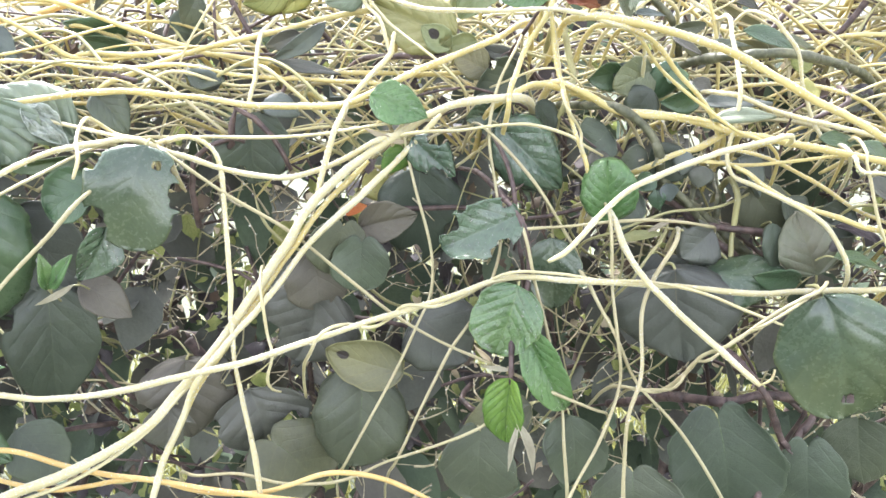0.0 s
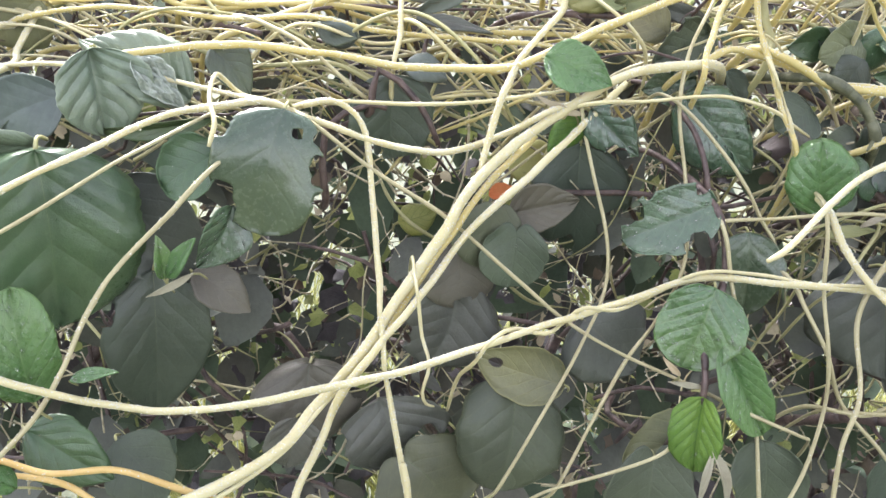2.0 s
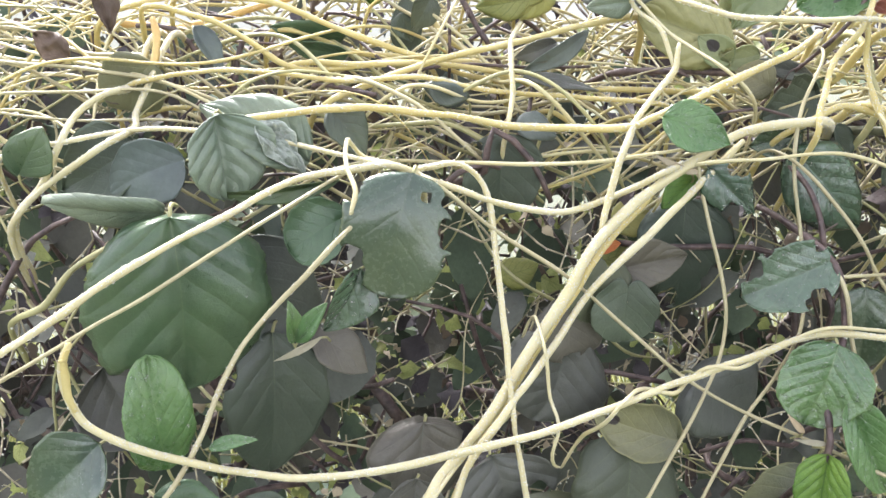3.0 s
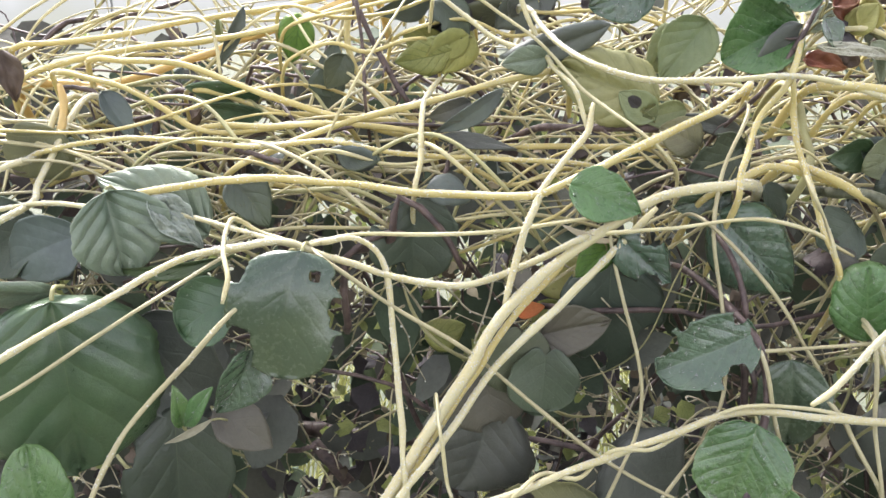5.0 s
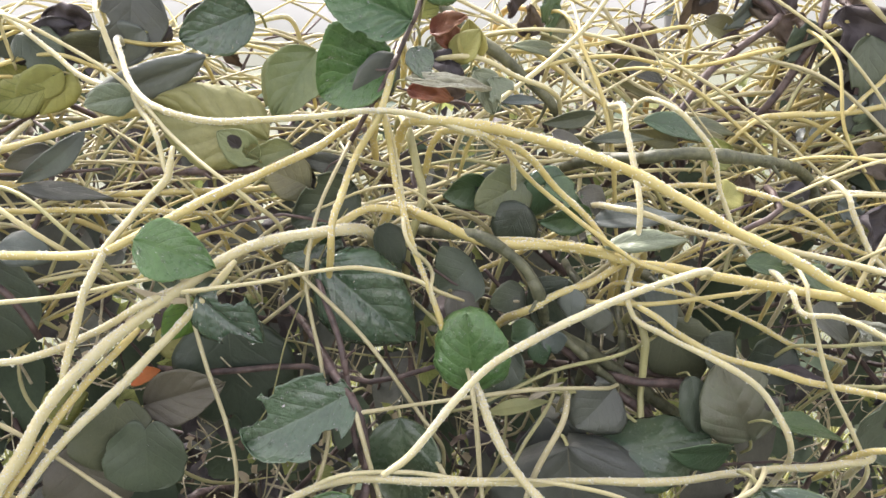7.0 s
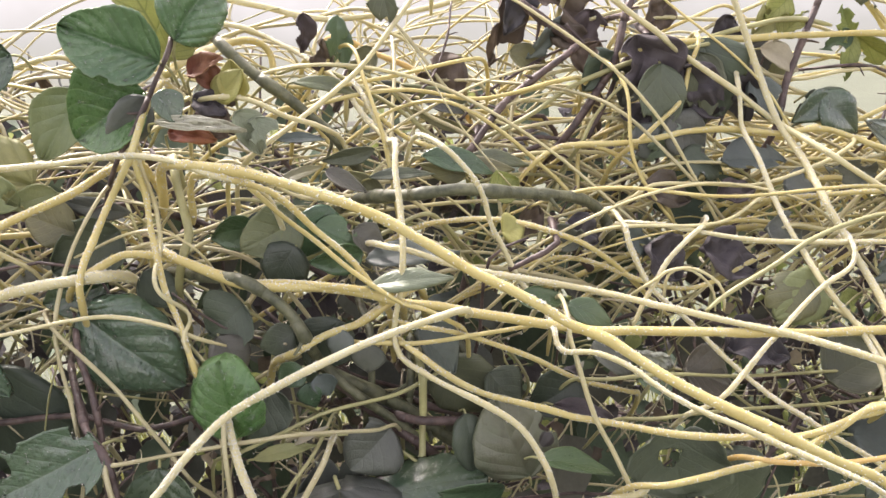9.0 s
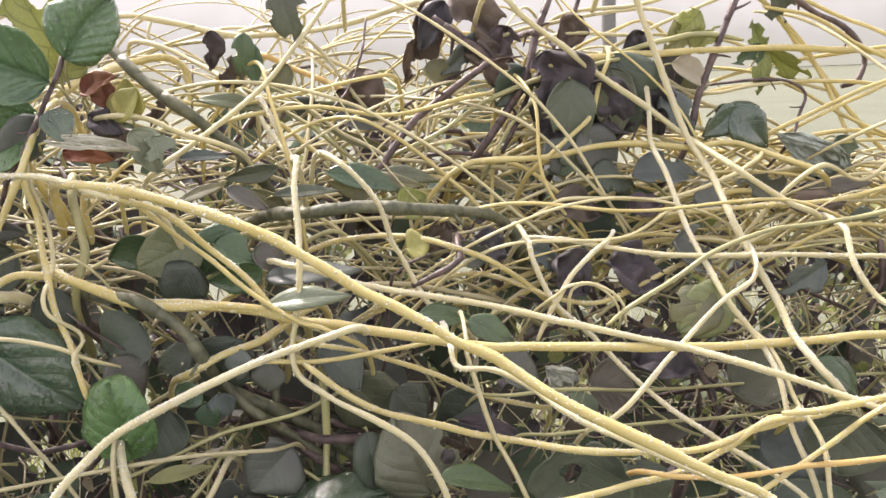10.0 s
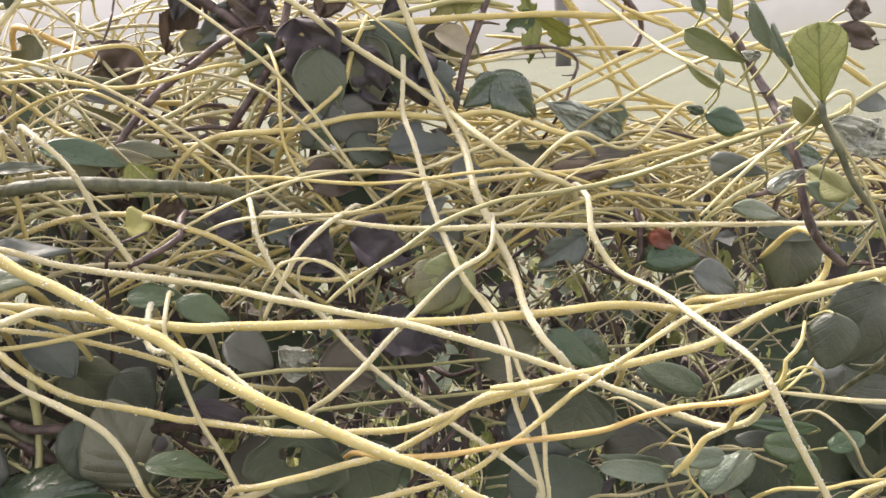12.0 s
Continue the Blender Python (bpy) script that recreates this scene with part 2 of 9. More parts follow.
# drops with a white body colour that stands in for reflected sky
water, wt, wp = nodes_of("dew")
wp.inputs["Base Color"].default_value = (0.98, 0.97, 0.92, 1)
wp.inputs["Roughness"].default_value = 0.08
wp.inputs["IOR"].default_value = 1.33
wp.inputs["Transmission Weight"].default_value = 0.4

clear, ct, cp = nodes_of("dew_clear")
cp.inputs["Base Color"].default_value = (1, 1, 1, 1)
cp.inputs["Roughness"].default_value = 0.02
cp.inputs["IOR"].default_value = 1.33
cp.inputs["Transmission Weight"].default_value = 0.94

# ---- builders ----


def mesh_object(name, verts, faces, material, parent=None, label="", uvs=None):
    me = bpy.data.meshes.new(name)
    me.from_pydata(verts, [], faces)
    me.polygons.foreach_set("use_smooth", [True] * len(me.polygons))
    me.materials.append(material)
    if uvs is not None:
        layer = me.uv_layers.new(name="UVMap")
        idx = np.empty(len(me.loops), dtype=np.int32)
        me.loops.foreach_get("vertex_index", idx)
        layer.data.foreach_set("uv", np.asarray(uvs, dtype=np.float32)[idx].ravel())
    ob = new(name, me)
    if parent is not None:
        ob.parent = parent
    if label:
        tagged(ob, label)
    return ob


def spline(points, step):
    """A smooth path through a few places, in even short steps."""
    p = np.array(points, float)
    ext = np.vstack([2 * p[0] - p[1], p, 2 * p[-1] - p[-2]])
    out = []
    for i in range(len(p) - 1):
        a, b, c, e = ext[i:i + 4]
        ta, tb = (c - a) / 2, (e - b) / 2
        gap = np.linalg.norm(c - b)
        la = gap / max(np.linalg.norm(c - a) / 2, 1e-6)
        lb = gap / max(np.linalg.norm(e - b) / 2, 1e-6)
        ta, tb = ta * min(la, 1.4), tb * min(lb, 1.4)
        n = max(2, int(gap / step))
        for s in np.arange(n) / n:
            h = s * s * (3 - 2 * s)
            out.append(b + (c - b) * h + ta * s * (1 - s) ** 2 - tb * s * s * (1 - s))
    out.append(p[-1])
    return np.array(out)


def tube(path, radii, sides, verts, faces):
    """Adds a round stem along a path; returns each ring's own axes."""
    n = len(path)
    tang = np.gradient(path, axis=0)
    tang /= np.maximum(np.linalg.norm(tang, axis=1)[:, None], 1e-9)
    side = np.cross(tang[0], (0.13, 0.31, 0.94))
    side /= np.linalg.norm(side)
    start = len(verts)
    axes = []
    for i in range(n):
        side = side - tang[i] * (side @ tang[i])
        side /= max(np.linalg.norm(side), 1e-9)
        other = np.cross(tang[i], side)
        axes.append((side, other, tang[i]))
        for k in range(sides):
            a = 2 * math.pi * k / sides
            verts.append(tuple(path[i] + radii[i] * (math.cos(a) * side + math.sin(a) * other)))
    for i in range(n - 1):
        for k in range(sides):
            a, b = start + i * sides + k, start + i * sides + (k + 1) % sides
            faces.append((a, b, b + sides, a + sides))
    faces.append(tuple(start + k for k in range(sides))[::-1])
    faces.append(tuple(start + (n - 1) * sides + k for k in range(sides)))
    return axes


_ico = bmesh.new()
bmesh.ops.create_icosphere(_ico, subdivisions=1, radius=1.0)
ICO_V = np.array([v.co[:] for v in _ico.verts])
ICO_F = [tuple(v.index for v in f.verts) for f in _ico.faces]
_ico.free()
_ico = bmesh.new()
bmesh.ops.create_icosphere(_ico, subdivisions=2, radius=1.0)
ICO2_V = np.array([v.co[:] for v in _ico.verts])
ICO2_F = [tuple(v.index for v in f.verts) for f in _ico.faces]
_ico.free()


OCT_V = np.array([(1, 0, 0), (-1, 0, 0), (0, 1, 0), (0, -1, 0), (0, 0, 1), (0, 0, -1)], float)
OCT_F = [(0, 2, 4), (2, 1, 4), (1, 3, 4), (3, 0, 4), (2, 0, 5), (1, 2, 5), (3, 1, 5), (0, 3, 5)]


def speck(place, r, verts, faces):
    """The smallest drop, of eight faces."""
    s = len(verts)
    verts.extend(map(tuple, place + r * OCT_V))
    faces.extend((a + s, b + s, c + s) for a, b, c in OCT_F)


def bead(place, r, verts, faces, fine=False):
    s = len(verts)
    verts.extend(map(tuple, place + r * (ICO2_V if fine else ICO_V)))
    faces.extend(tuple(i + s for i in f) for f in (ICO2_F if fine else ICO_F))


rng = np.random.default_rng(7)
STEM_LABELS = {
    "pale": "pale yellow leafless dodder stem beaded with dew",
    "gold": "golden yellow dodder stem twining over the hedge, wet",
    "orange": "orange-yellow dodder stem lying across the hedge",
    "straw": "dull straw-coloured dodder stem, on some the colour carries hedge shade",
    "green": "dull green woody vine stem among dodder",
}


def wobble(path, r):
    """Slight kinks and swellings of a living stem."""
    k = rng.normal(0, 1, (len(path) // 6 + 3, 3))
    s = np.linspace(0, len(k) - 1.001, len(path))
    i = s.astype(int)
    f = (s - i)[:, None]
    w = k[i] * (1 - f) + k[i + 1] * f
    path = path + w * r * 0.16
    return path, r * (1 + 0.07 * w[:, 0])


def stem(kind, radius, *points, swell=()):
    fat = radius > 0.0011
    step = 0.0022 if fat else 0.0032
    path = spline(points, step)
    path, radii = wobble(path, radius)
    n = len(path)
    ends = np.minimum(np.arange(n), np.arange(n)[::-1])
    radii = radii * np.clip(0.62 + 0.13 * ends, 0, 1)
    if swell:
        radii = radii * (1 + swell[1] * np.exp(-((np.linspace(0, 1, n) - swell[0]) / swell[2]) ** 2))
    verts, faces = [], []
    axes = tube(path, radii, 10 if fat else 6, verts, faces)
    ob = mesh_object("dodder_stem" if kind != "green" else "vine_stem", verts, faces, STEM_MATS[kind])
    tagged(ob, STEM_LABELS[kind], "vine" if kind == "green" else "dodder", "stems over the hedge")
    dv, df = [], []
    near = np.mean([p[1] for p in points]) < 0.05
    want = {"pale": 34.0, "gold": 24.0, "orange": 6.0, "straw": 5.0, "green": 0.8}[kind] * (0.8 if near else 0.22) * (1.0 if fat else 0.4)
    gaps = np.linalg.norm(np.diff(path, axis=0), axis=1) / step
    patch = rng.uniform(0.4, 1.5, n // 8 + 2)
    for i in range(1, n - 1):
        side, other, tang = axes[i]
        for _ in range(rng.poisson(want * patch[i // 8] * min(gaps[i], 1.5) * (1.0 if ends[i] > 5 else 0.25))):
            a = rng.uniform(0, 2 * math.pi)
            out = math.cos(a) * side + math.sin(a) * other
            if out[1] > 0.3 or rng.random() > 0.22 + 0.9 * max(out[2], 0.0) ** 0.7 + 0.35 * max(-out[2] - 0.5, 0.0):
                continue
            r = rng.uniform(0.00014, 0.00043) * (1.0 if fat else 0.75) * (1.4 if rng.random() < 0.06 else 1.0)
            speck(path[i] + out * radii[i] + tang * rng.uniform(-0.0011, 0.0011), r, dv, df)
        if rng.random() < 0.012 and near:
            r = radius * rng.uniform(0.3, 0.5)
            bead(path[i] - np.array([0, 0, radii[i] + r * 0.5]), r, dv, df, True)
    if dv:
        tagged(mesh_object("dew", dv, df, water, ob, "tiny water droplets, whitened to stand for sky glint"), kind="stuff")
    return ob


def twig(kind, radius, *points):
    path = spline(points, 0.003)
    path, radii = wobble(path, radius)
    verts, faces = [], []
    tube(path, radii, 10, verts, faces)
    ob = mesh_object("branch", verts, faces, TWIG_MATS[kind])
    tagged(ob, "dark woody hedge branch with rough bark" if kind == "twig" else "purple-brown hedge branch with dull bark", "branch", "branches of the hedge")
    own = np.random.default_rng(int(abs(np.dot(path[0], (7919.0, 10473.0, 12997.0))) * 100) + 5)
    for i in range(own.integers(4, 8), len(path) - 4, 9):
        i = min(i + own.integers(-2, 3), len(path) - 4)
        kv, kf = [], []
        tube(path[i - 2:i + 3], radii[i] * np.array([1.01, 1.08, 1.19, 1.1, 1.01]), 10, kv, kf)
        mesh_object("node", kv, kf, TWIG_MATS[kind], ob, "swollen leaf scar on the bark")
        if own.random() < 0.55:
            out = np.cross(path[i + 1] - path[i - 1], (own.normal(), -0.6, own.normal()))
            out = out / max(np.linalg.norm(out), 1e-9) + 0.6 * (path[i + 1] - path[i]) / np.linalg.norm(path[i + 1] - path[i])
            far = own.uniform(0.004, 0.012)
            way = spline([path[i], path[i] + out * far * 0.5, path[i] + out * far + own.normal(0, 0.0012, 3)], 0.002)
            sv, sf = [], []
            tube(way, np.linspace(0.5, 0.2, len(way)) * radii[i] + 0.0001, 6, sv, sf)
            mesh_object("spur", sv, sf, TWIG_MATS[kind], ob, "short broken side twig")
    return ob


LEAF_LABELS = {
    "dark": "dark green hedge leaf in shade with dull surface",
    "deep": "very dark green hedge leaf, deep shade put into its colour",
    "mid": "mid green hedge leaf with pale veins",
    "wetmid": "fresh green hedge leaf covered in dew",
    "wetpale": "pale green wet leaf with veins, lit from behind",
    "wetdark": "dark wet torn hedge leaf, glossy",
    "bright": "bright green young hedge leaf with dew",
    "lime": "lime green ribbed young leaf",
    "yelgreen": "yellow-green leaf lit from behind",
    "palegreen": "pale yellowish leaf with dark spots",
    "yellow": "yellowing hedge leaf with brown spots",
    "dusk": "dull purplish-grey hedge leaf in deep shade",
    "gloss": "dark green glossy hedge leaf with wet sheen",
    "fade": "fading olive leaf with yellow patches",
    "ember": "orange-red dying leaf scrap inside the hedge",
    "grey": "grey-green hedge leaf in shade",
    "silver": "silvery crinkled leaf with glossy highlights",
    "crumpled": "silver-grey crumpled leaf, wet and shining",
    "brown": "withered curled brown leaf",
    "purple": "dark purplish withered leaf among dodder",
    "palebrown": "dry papery beige shoot tip",
    "palepink": "faded pinkish-green leaf with blotches",
    "red": "russet withered leaf, curled",
}


def half_width(kind, u):
    if kind == "lance":
        return np.sin(math.pi * u ** 0.8) ** 0.9
    if kind == "ellip":
        return np.sin(math.pi * np.clip(u, 0, 1) ** 0.95) ** 0.68
    if kind == "broad":
        return np.sin(math.pi * u ** 0.78) ** 0.62
    if kind == "obovate":
        return 1.12 * np.clip(u, 0, 1) ** 0.85 * np.sqrt(np.clip(1 - u ** 5, 0, 1))
    if kind == "oval":
        return np.clip(1 - (2 * u ** 0.92 - 1) ** 2, 0, 1) ** 0.46
    if kind == "round":
        return np.sqrt(np.clip(1 - (2 * (0.1 + 0.9 * u) - 1) ** 2, 0, 1)) ** 0.9
    return np.sin(math.pi * u ** 0.72) ** 0.78


TOOTHED = ("bright", "lime", "wetmid", "mid", "wetpale", "silver", "palegreen", "yelgreen")
DULL = ("dark", "deep", "dusk", "grey", "gloss", "fade")
DEW_COUNT = {"bright": 110, "wetmid": 200, "wetpale": 120, "wetdark": 110, "lime": 30, "silver": 14, "mid": 9, "crumpled": 60, "dark": 4, "gloss": 12}


def leaf(kind, shape, base, tip, width, facing, roll=0, cup=0.15, ripple=0.0, *bites, fold=0.0, droop=1.0, wave=1.0, spot=()):
    """A blade on its stalk. cup, fold: how far the halves rise from the midrib, evenly or as a sharp V; ripple: how far the tissue
    swells between the veins; bites: holes (along, across, radius); spot: one rotten patch, likewise."""
    base, tip, facing = (np.array(v, float) for v in (base, tip, facing))
    own = np.random.default_rng(int(abs(base @ (7919.0, 10473.0, 12997.0)) * 100) + 3)
    axis = tip - base
    length = np.linalg.norm(axis)
    axis /= length
    normal = facing - axis * (facing @ axis)
    normal /= np.linalg.norm(normal)
    side = np.cross(axis, normal)
    c, s = math.cos(radians(roll)), math.sin(radians(roll))
    side, normal = c * side + s * normal, c * normal - s * side
    half = width / 2 / max(c, 0.35)
    big = width > 0.018
    nu, nv = (44, 28) if width > 0.026 or kind == "crumpled" else (32, 20) if big else (20, 12)
    u = np.linspace(0.0, 1.0, nu + 1)[:, None] * np.ones((1, nv + 1))
    v = np.ones((nu + 1, 1)) * np.linspace(-1, 1, nv + 1)[None, :]
    gone = np.zeros(u.shape, bool)
    aspect = length / half
    ph = own.uniform(0, 6.28, 8)
    a = np.abs(v)
    w = half_width(shape, np.clip(u, 0, 1))
    teeth = (0.03 if kind in TOOTHED else 0.012) * np.abs(np.sin(u * (44 if big else 26) + 0.8 * np.sin(u * 9 + ph[0]))) * np.clip(a * 12 - 11, 0, 1)
    uneven = (0.05 * np.sin(u * 4.5 + ph[1]) + 0.025 * np.sin(u * 11 + ph[2])) * np.sign(v) * a + 0.02 * np.sin(u * 23 + ph[3]) * a ** 3
    w = w * (1 + teeth + uneven)
    x = v * w * half
    y = u * length
    if shape == "round":
        y = y - 0.15 * length * np.exp(-(u * 6)) * np.sin(math.pi * a ** 0.8)
    if shape == "obovate":
        y = y - 0.09 * length * np.exp(-((v * 4) ** 2)) * np.clip(u * 4 - 3, 0, 1)
    for bu, bv, br in bites:
        cx, cy = bv * half * float(half_width(shape, np.array(bu))), bu * length
        dx, dy = x - cx, y - cy
        far = np.hypot(dx, dy)
        ang = np.arctan2(dy, dx)
        edge = 2.2 * br * half * (1 + 0.14 * np.sin(3 * ang + bu * 9) + 0.07 * np.sin(7 * ang + bv * 5))
        ring = np.minimum(0.085 * half, 0.5 * edge)
        grow = np.where(far < edge, edge / np.maximum(far, 1e-6), 1.0)
        gone |= far < edge - ring
        x, y = np.where(gone, x, cx + dx * grow), np.where(gone, y, cy + dy * grow)
    x = x + half * own.normal(0, 0.07) * (u * (1 - u) * 4)
    run = (u - 0.42 * a) * VEINS[kind]
    puff = np.sqrt(np.abs(np.cos(math.pi * run))) * np.minimum(a * 5, 1) * np.clip((1.02 - a) * 5, 0, 1)
    valley = -np.exp(-((a * 9) ** 2))
    rise = half * ((0.003 if kind in DULL else 0.012) + 0.06 * ripple)
    sway = 0.5 * np.sin(u * 4.2 + v * 1.6 + ph[4]) + 0.4 * np.sin(v * 3.1 - u * 2.7 + ph[5]) + 0.35 * np.sin(u * 8 + ph[6]) * v + 0.25 * np.sin(u * 13 + ph[7]) * v * a
    bend = own.uniform(0.06, 0.2) * length * droop
    h = cup * half * (a * w) ** 1.3 + fold * half * a * w - bend * (u - 0.35) ** 2 * 2 + rise * (puff + 0.8 * valley) + wave * 0.085 * half * sway
    h = h + own.uniform(-0.3, 0.22) * half * a ** 5
    if kind in ("brown", "purple", "crumpled", "red"):
        k = 0.16 if kind == "crumpled" else 0.13
        h = h + k * half * (np.sin(u * 9 + v * 4 + ph[0]) + 0.7 * np.sin(u * 5 - v * 7 + ph[1]) + 0.5 * np.sin(u * 21 + v * 3 + ph[2]))
    if kind == "crumpled":
        h = h + half * (0.1 * np.sin(v * 15 + 3 * np.sin(u * 4 + ph[3])) + 0.05 * np.sin(v * 31 + u * 13) + 0.04 * np.sin(u * 37 + v * 9))
    co = base + axis * y[..., None] + side * x[..., None] + normal * h[..., None]
    verts = [tuple(q) for q in co.reshape(-1, 3)]
    uvs = np.stack([u.ravel(), v.ravel() * 0.5 + 0.5], -1)
    faces = []
    for i in range(nu):
        for j in range(nv):
            if gone[i, j] or gone[i + 1, j] or gone[i, j + 1] or gone[i + 1, j + 1]:
                continue
            k = i * (nv + 1) + j
            faces.append((k, k + 1, k + nv + 2, k + nv + 1))
    ob = mesh_object("leaf", verts, faces, LEAF_MATS[kind], uvs=uvs)
    if spot:
        far = np.hypot((u - spot[0]) * aspect, v - spot[1]) / (2 * spot[2])
        ob.data.attributes.new("decay", "FLOAT", "POINT").data.foreach_set("value", np.clip(1.5 - far, 0, 1).ravel())
    tagged(ob, LEAF_LABELS[kind], "leaf", "leaves of the hedge")
    thick = ob.modifiers.new("thickness", "SOLIDIFY")
    thick.thickness, thick.offset = 0.00035, 0
    mid = co[:, nv // 2] - normal * 0.0002
    keep = ~gone[:, nv // 2]
    rv, rf = [], []
    line = mid[keep]
    if len(line) > 3:
        tube(line, np.linspace(0.016, 0.004, len(line)) * half + 0.00014, 4, rv, rf)
        mesh_object("midrib", rv, rf, RIB_MATS.get(kind, LEAF_MATS[kind]), ob, "raised pale midrib")
    sv, sf = [], []
    stalk = spline([mid[0] + axis * 0.001, base - axis * length * 0.08 + np.array([0, 0.004, -0.002]), base - axis * length * 0.13 + np.array([0, 0.014, -0.008])], 0.002)
    tube(stalk, np.full(len(stalk), 0.0005 + 0.012 * half), 5, sv, sf)
    mesh_object("petiole", sv, sf, STEM_MATS["green"], ob, "short green leaf stalk")
    if kind in DEW_COUNT:
        dv, df = [], []
        for _ in range(DEW_COUNT[kind] if big else DEW_COUNT[kind] // 3 + 1):
            i, j = own.integers(2, nu - 1), own.integers(1, nv)
            if gone[i, j]:
                continue
            r = own.uniform(0.0002, 0.00055) * (1.9 if own.random() < (0.3 if kind == "wetmid" else 0.14) else 1)
            bead(co[i, j] + normal * 0.0002 + side * own.uniform(-0.0006, 0.0006) + axis * own.uniform(-0.0006, 0.0006), r, dv, df)
        if dv:
            tagged(mesh_object("dew", dv, df, clear, ob, "clear water droplets on the blade"), kind="stuff")
    return ob


# ---- ground and distance ----
GROUND = -0.95


def grass_material():
    m, t, p = nodes_of("hazy_meadow")
    big, fine = noise_tex(t, 0.6, 4), noise_tex(t, 30, 5)
    col = ramp(t, big, [(0.3, (0.075, 0.085, 0.055)), (0.7, (0.1, 0.11, 0.075))])
    col = mixc(t, 0.6, col, ramp(t, fine, [(0.3, (0.7, 0.7, 0.7)), (0.7, (1.1, 1.1, 1.1))]), "MULTIPLY")
    link(t, col, p.inputs["Base Color"])
    p.inputs["Roughness"].default_value = 0.9
    link(t, bump(t, fine, 0.6, 0.03), p.inputs["Normal"])
    return m


def ground():
    bm = bmesh.new()
    bmesh.ops.create_grid(bm, x_segments=60, y_segments=60, size=1500)
    me = bpy.data.meshes.new("ground")
    bm.to_mesh(me)
    bm.free()
    me.materials.append(grass_material())
    ob = new("ground", me)
    ob.location = (0, 0, GROUND)
    tagged(ob, "pale green misty meadow reaching to the horizon", "ground", kind="structure")


ground()


def backdrop():
    """Emissive sheet: far trees and sky lost in mist, glow rising with height."""
    m, t, p = nodes_of("mist_glow")
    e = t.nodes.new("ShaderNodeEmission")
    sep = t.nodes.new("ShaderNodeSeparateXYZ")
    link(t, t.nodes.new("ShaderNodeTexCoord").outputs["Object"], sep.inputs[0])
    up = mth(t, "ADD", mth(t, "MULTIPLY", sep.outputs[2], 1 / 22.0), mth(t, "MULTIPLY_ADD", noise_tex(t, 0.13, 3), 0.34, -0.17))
    # haze and its brightness are painted as emission, no lamp stands here
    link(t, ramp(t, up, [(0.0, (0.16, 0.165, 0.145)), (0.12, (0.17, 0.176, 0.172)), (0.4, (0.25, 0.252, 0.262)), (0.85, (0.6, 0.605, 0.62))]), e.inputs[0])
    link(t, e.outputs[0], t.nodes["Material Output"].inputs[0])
    verts, faces = [], []
    n = 120
    for i in range(n + 1):
        a = radians(-80 + 160 * i / n)
        top = 20.0 + 3.0 * noise.noise((i * 0.09, 0, 0))
        verts += [(90 * math.sin(a), 90 * math.cos(a), GROUND), (90 * math.sin(a), 90 * math.cos(a), GROUND + top)]
        if i:
            b = 2 * i
            faces.append((b - 2, b, b + 1, b - 1))
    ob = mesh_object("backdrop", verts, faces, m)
    tagged(ob, "glowing sheet painted as faint grey trees lost in bright morning mist", "trees", kind="structure")


backdrop()


def far_post(azimuth, far, height, r, kind):
    """An upright far off in the mist."""
    m = MIST_WOOD
    x, y = far * math.sin(radians(azimuth)), far * math.cos(radians(azimuth))
    path = np.array([(x + 0.01 * far * 0.1 * math.sin(q * 2), y, GROUND - 0.05 + height * q / 6) for q in range(7)])
    verts, faces = [], []
    tube(path, np.linspace(1.1, 0.8, 7) * r, 8, verts, faces)
    ob = mesh_object(kind, verts, faces, m)
    return tagged(ob, "grey wooden fence post standing in misty meadow" if kind == "post" else "bare grey tree trunk standing in mist", kind.replace("_", " "))


MIST_WOOD = twig_material("weathered_wood", (0.1, 0.1, 0.1), (0.16, 0.155, 0.15))
far_post(22.0, 45.0, 9.0, 0.36, "tree_trunk")
for az, far, height in ((-20.9, 55.0, 4.4), (-15.9, 60.0, 2.6), (-14.4, 60.0, 1.9), (-13.8, 60.0, 1.9)):
    far_post(az, far, height, 0.07, "post")

# ---- branches ----
twig('twig', 0.00279, (0.1445, 0.1046, -0.0299), (0.1694, 0.0523, -0.0051), (0.1943, 0.0200, 0.0017), (0.2051, 0.0190, 0.0021), (0.2249, 0.0170, 0.0019), (0.2462, 0.0250, -0.0026), (0.2708, 0.0400, -0.0077), (0.2842, 0.0480, -0.0146), (0.2918, 0.0520, -0.0254), (0.2952, 0.0560, -0.0391), (0.3010, 0.0928, -0.0684), (0.3068, 0.1496, -0.1158))
twig('twig', 0.00262, (0.0804, 0.2005, 0.0810), (0.0922, 0.1353, 0.0891), (0.1039, 0.0900, 0.0791), (0.1077, 0.0850, 0.0739), (0.1199, 0.0750, 0.0609), (0.1348, 0.0690, 0.0477), (0.1493, 0.0700, 0.0362), (0.1625, 0.0700, 0.0246), (0.1680, 0.0700, 0.0157), (0.1812, 0.1000, -0.0116), (0.1943, 0.1500, -0.0568))
twig('twigp', 0.00212, (0.2519, 0.1718, -0.0562), (0.2668, 0.1209, -0.0122), (0.2818, 0.0900, 0.0138), (0.2986, 0.0890, 0.0364), (0.3087, 0.0900, 0.0518), (0.3168, 0.0950, 0.0746), (0.3249, 0.1000, 0.0918), (0.3351, 0.1364, 0.1077), (0.3453, 0.1927, 0.1057))
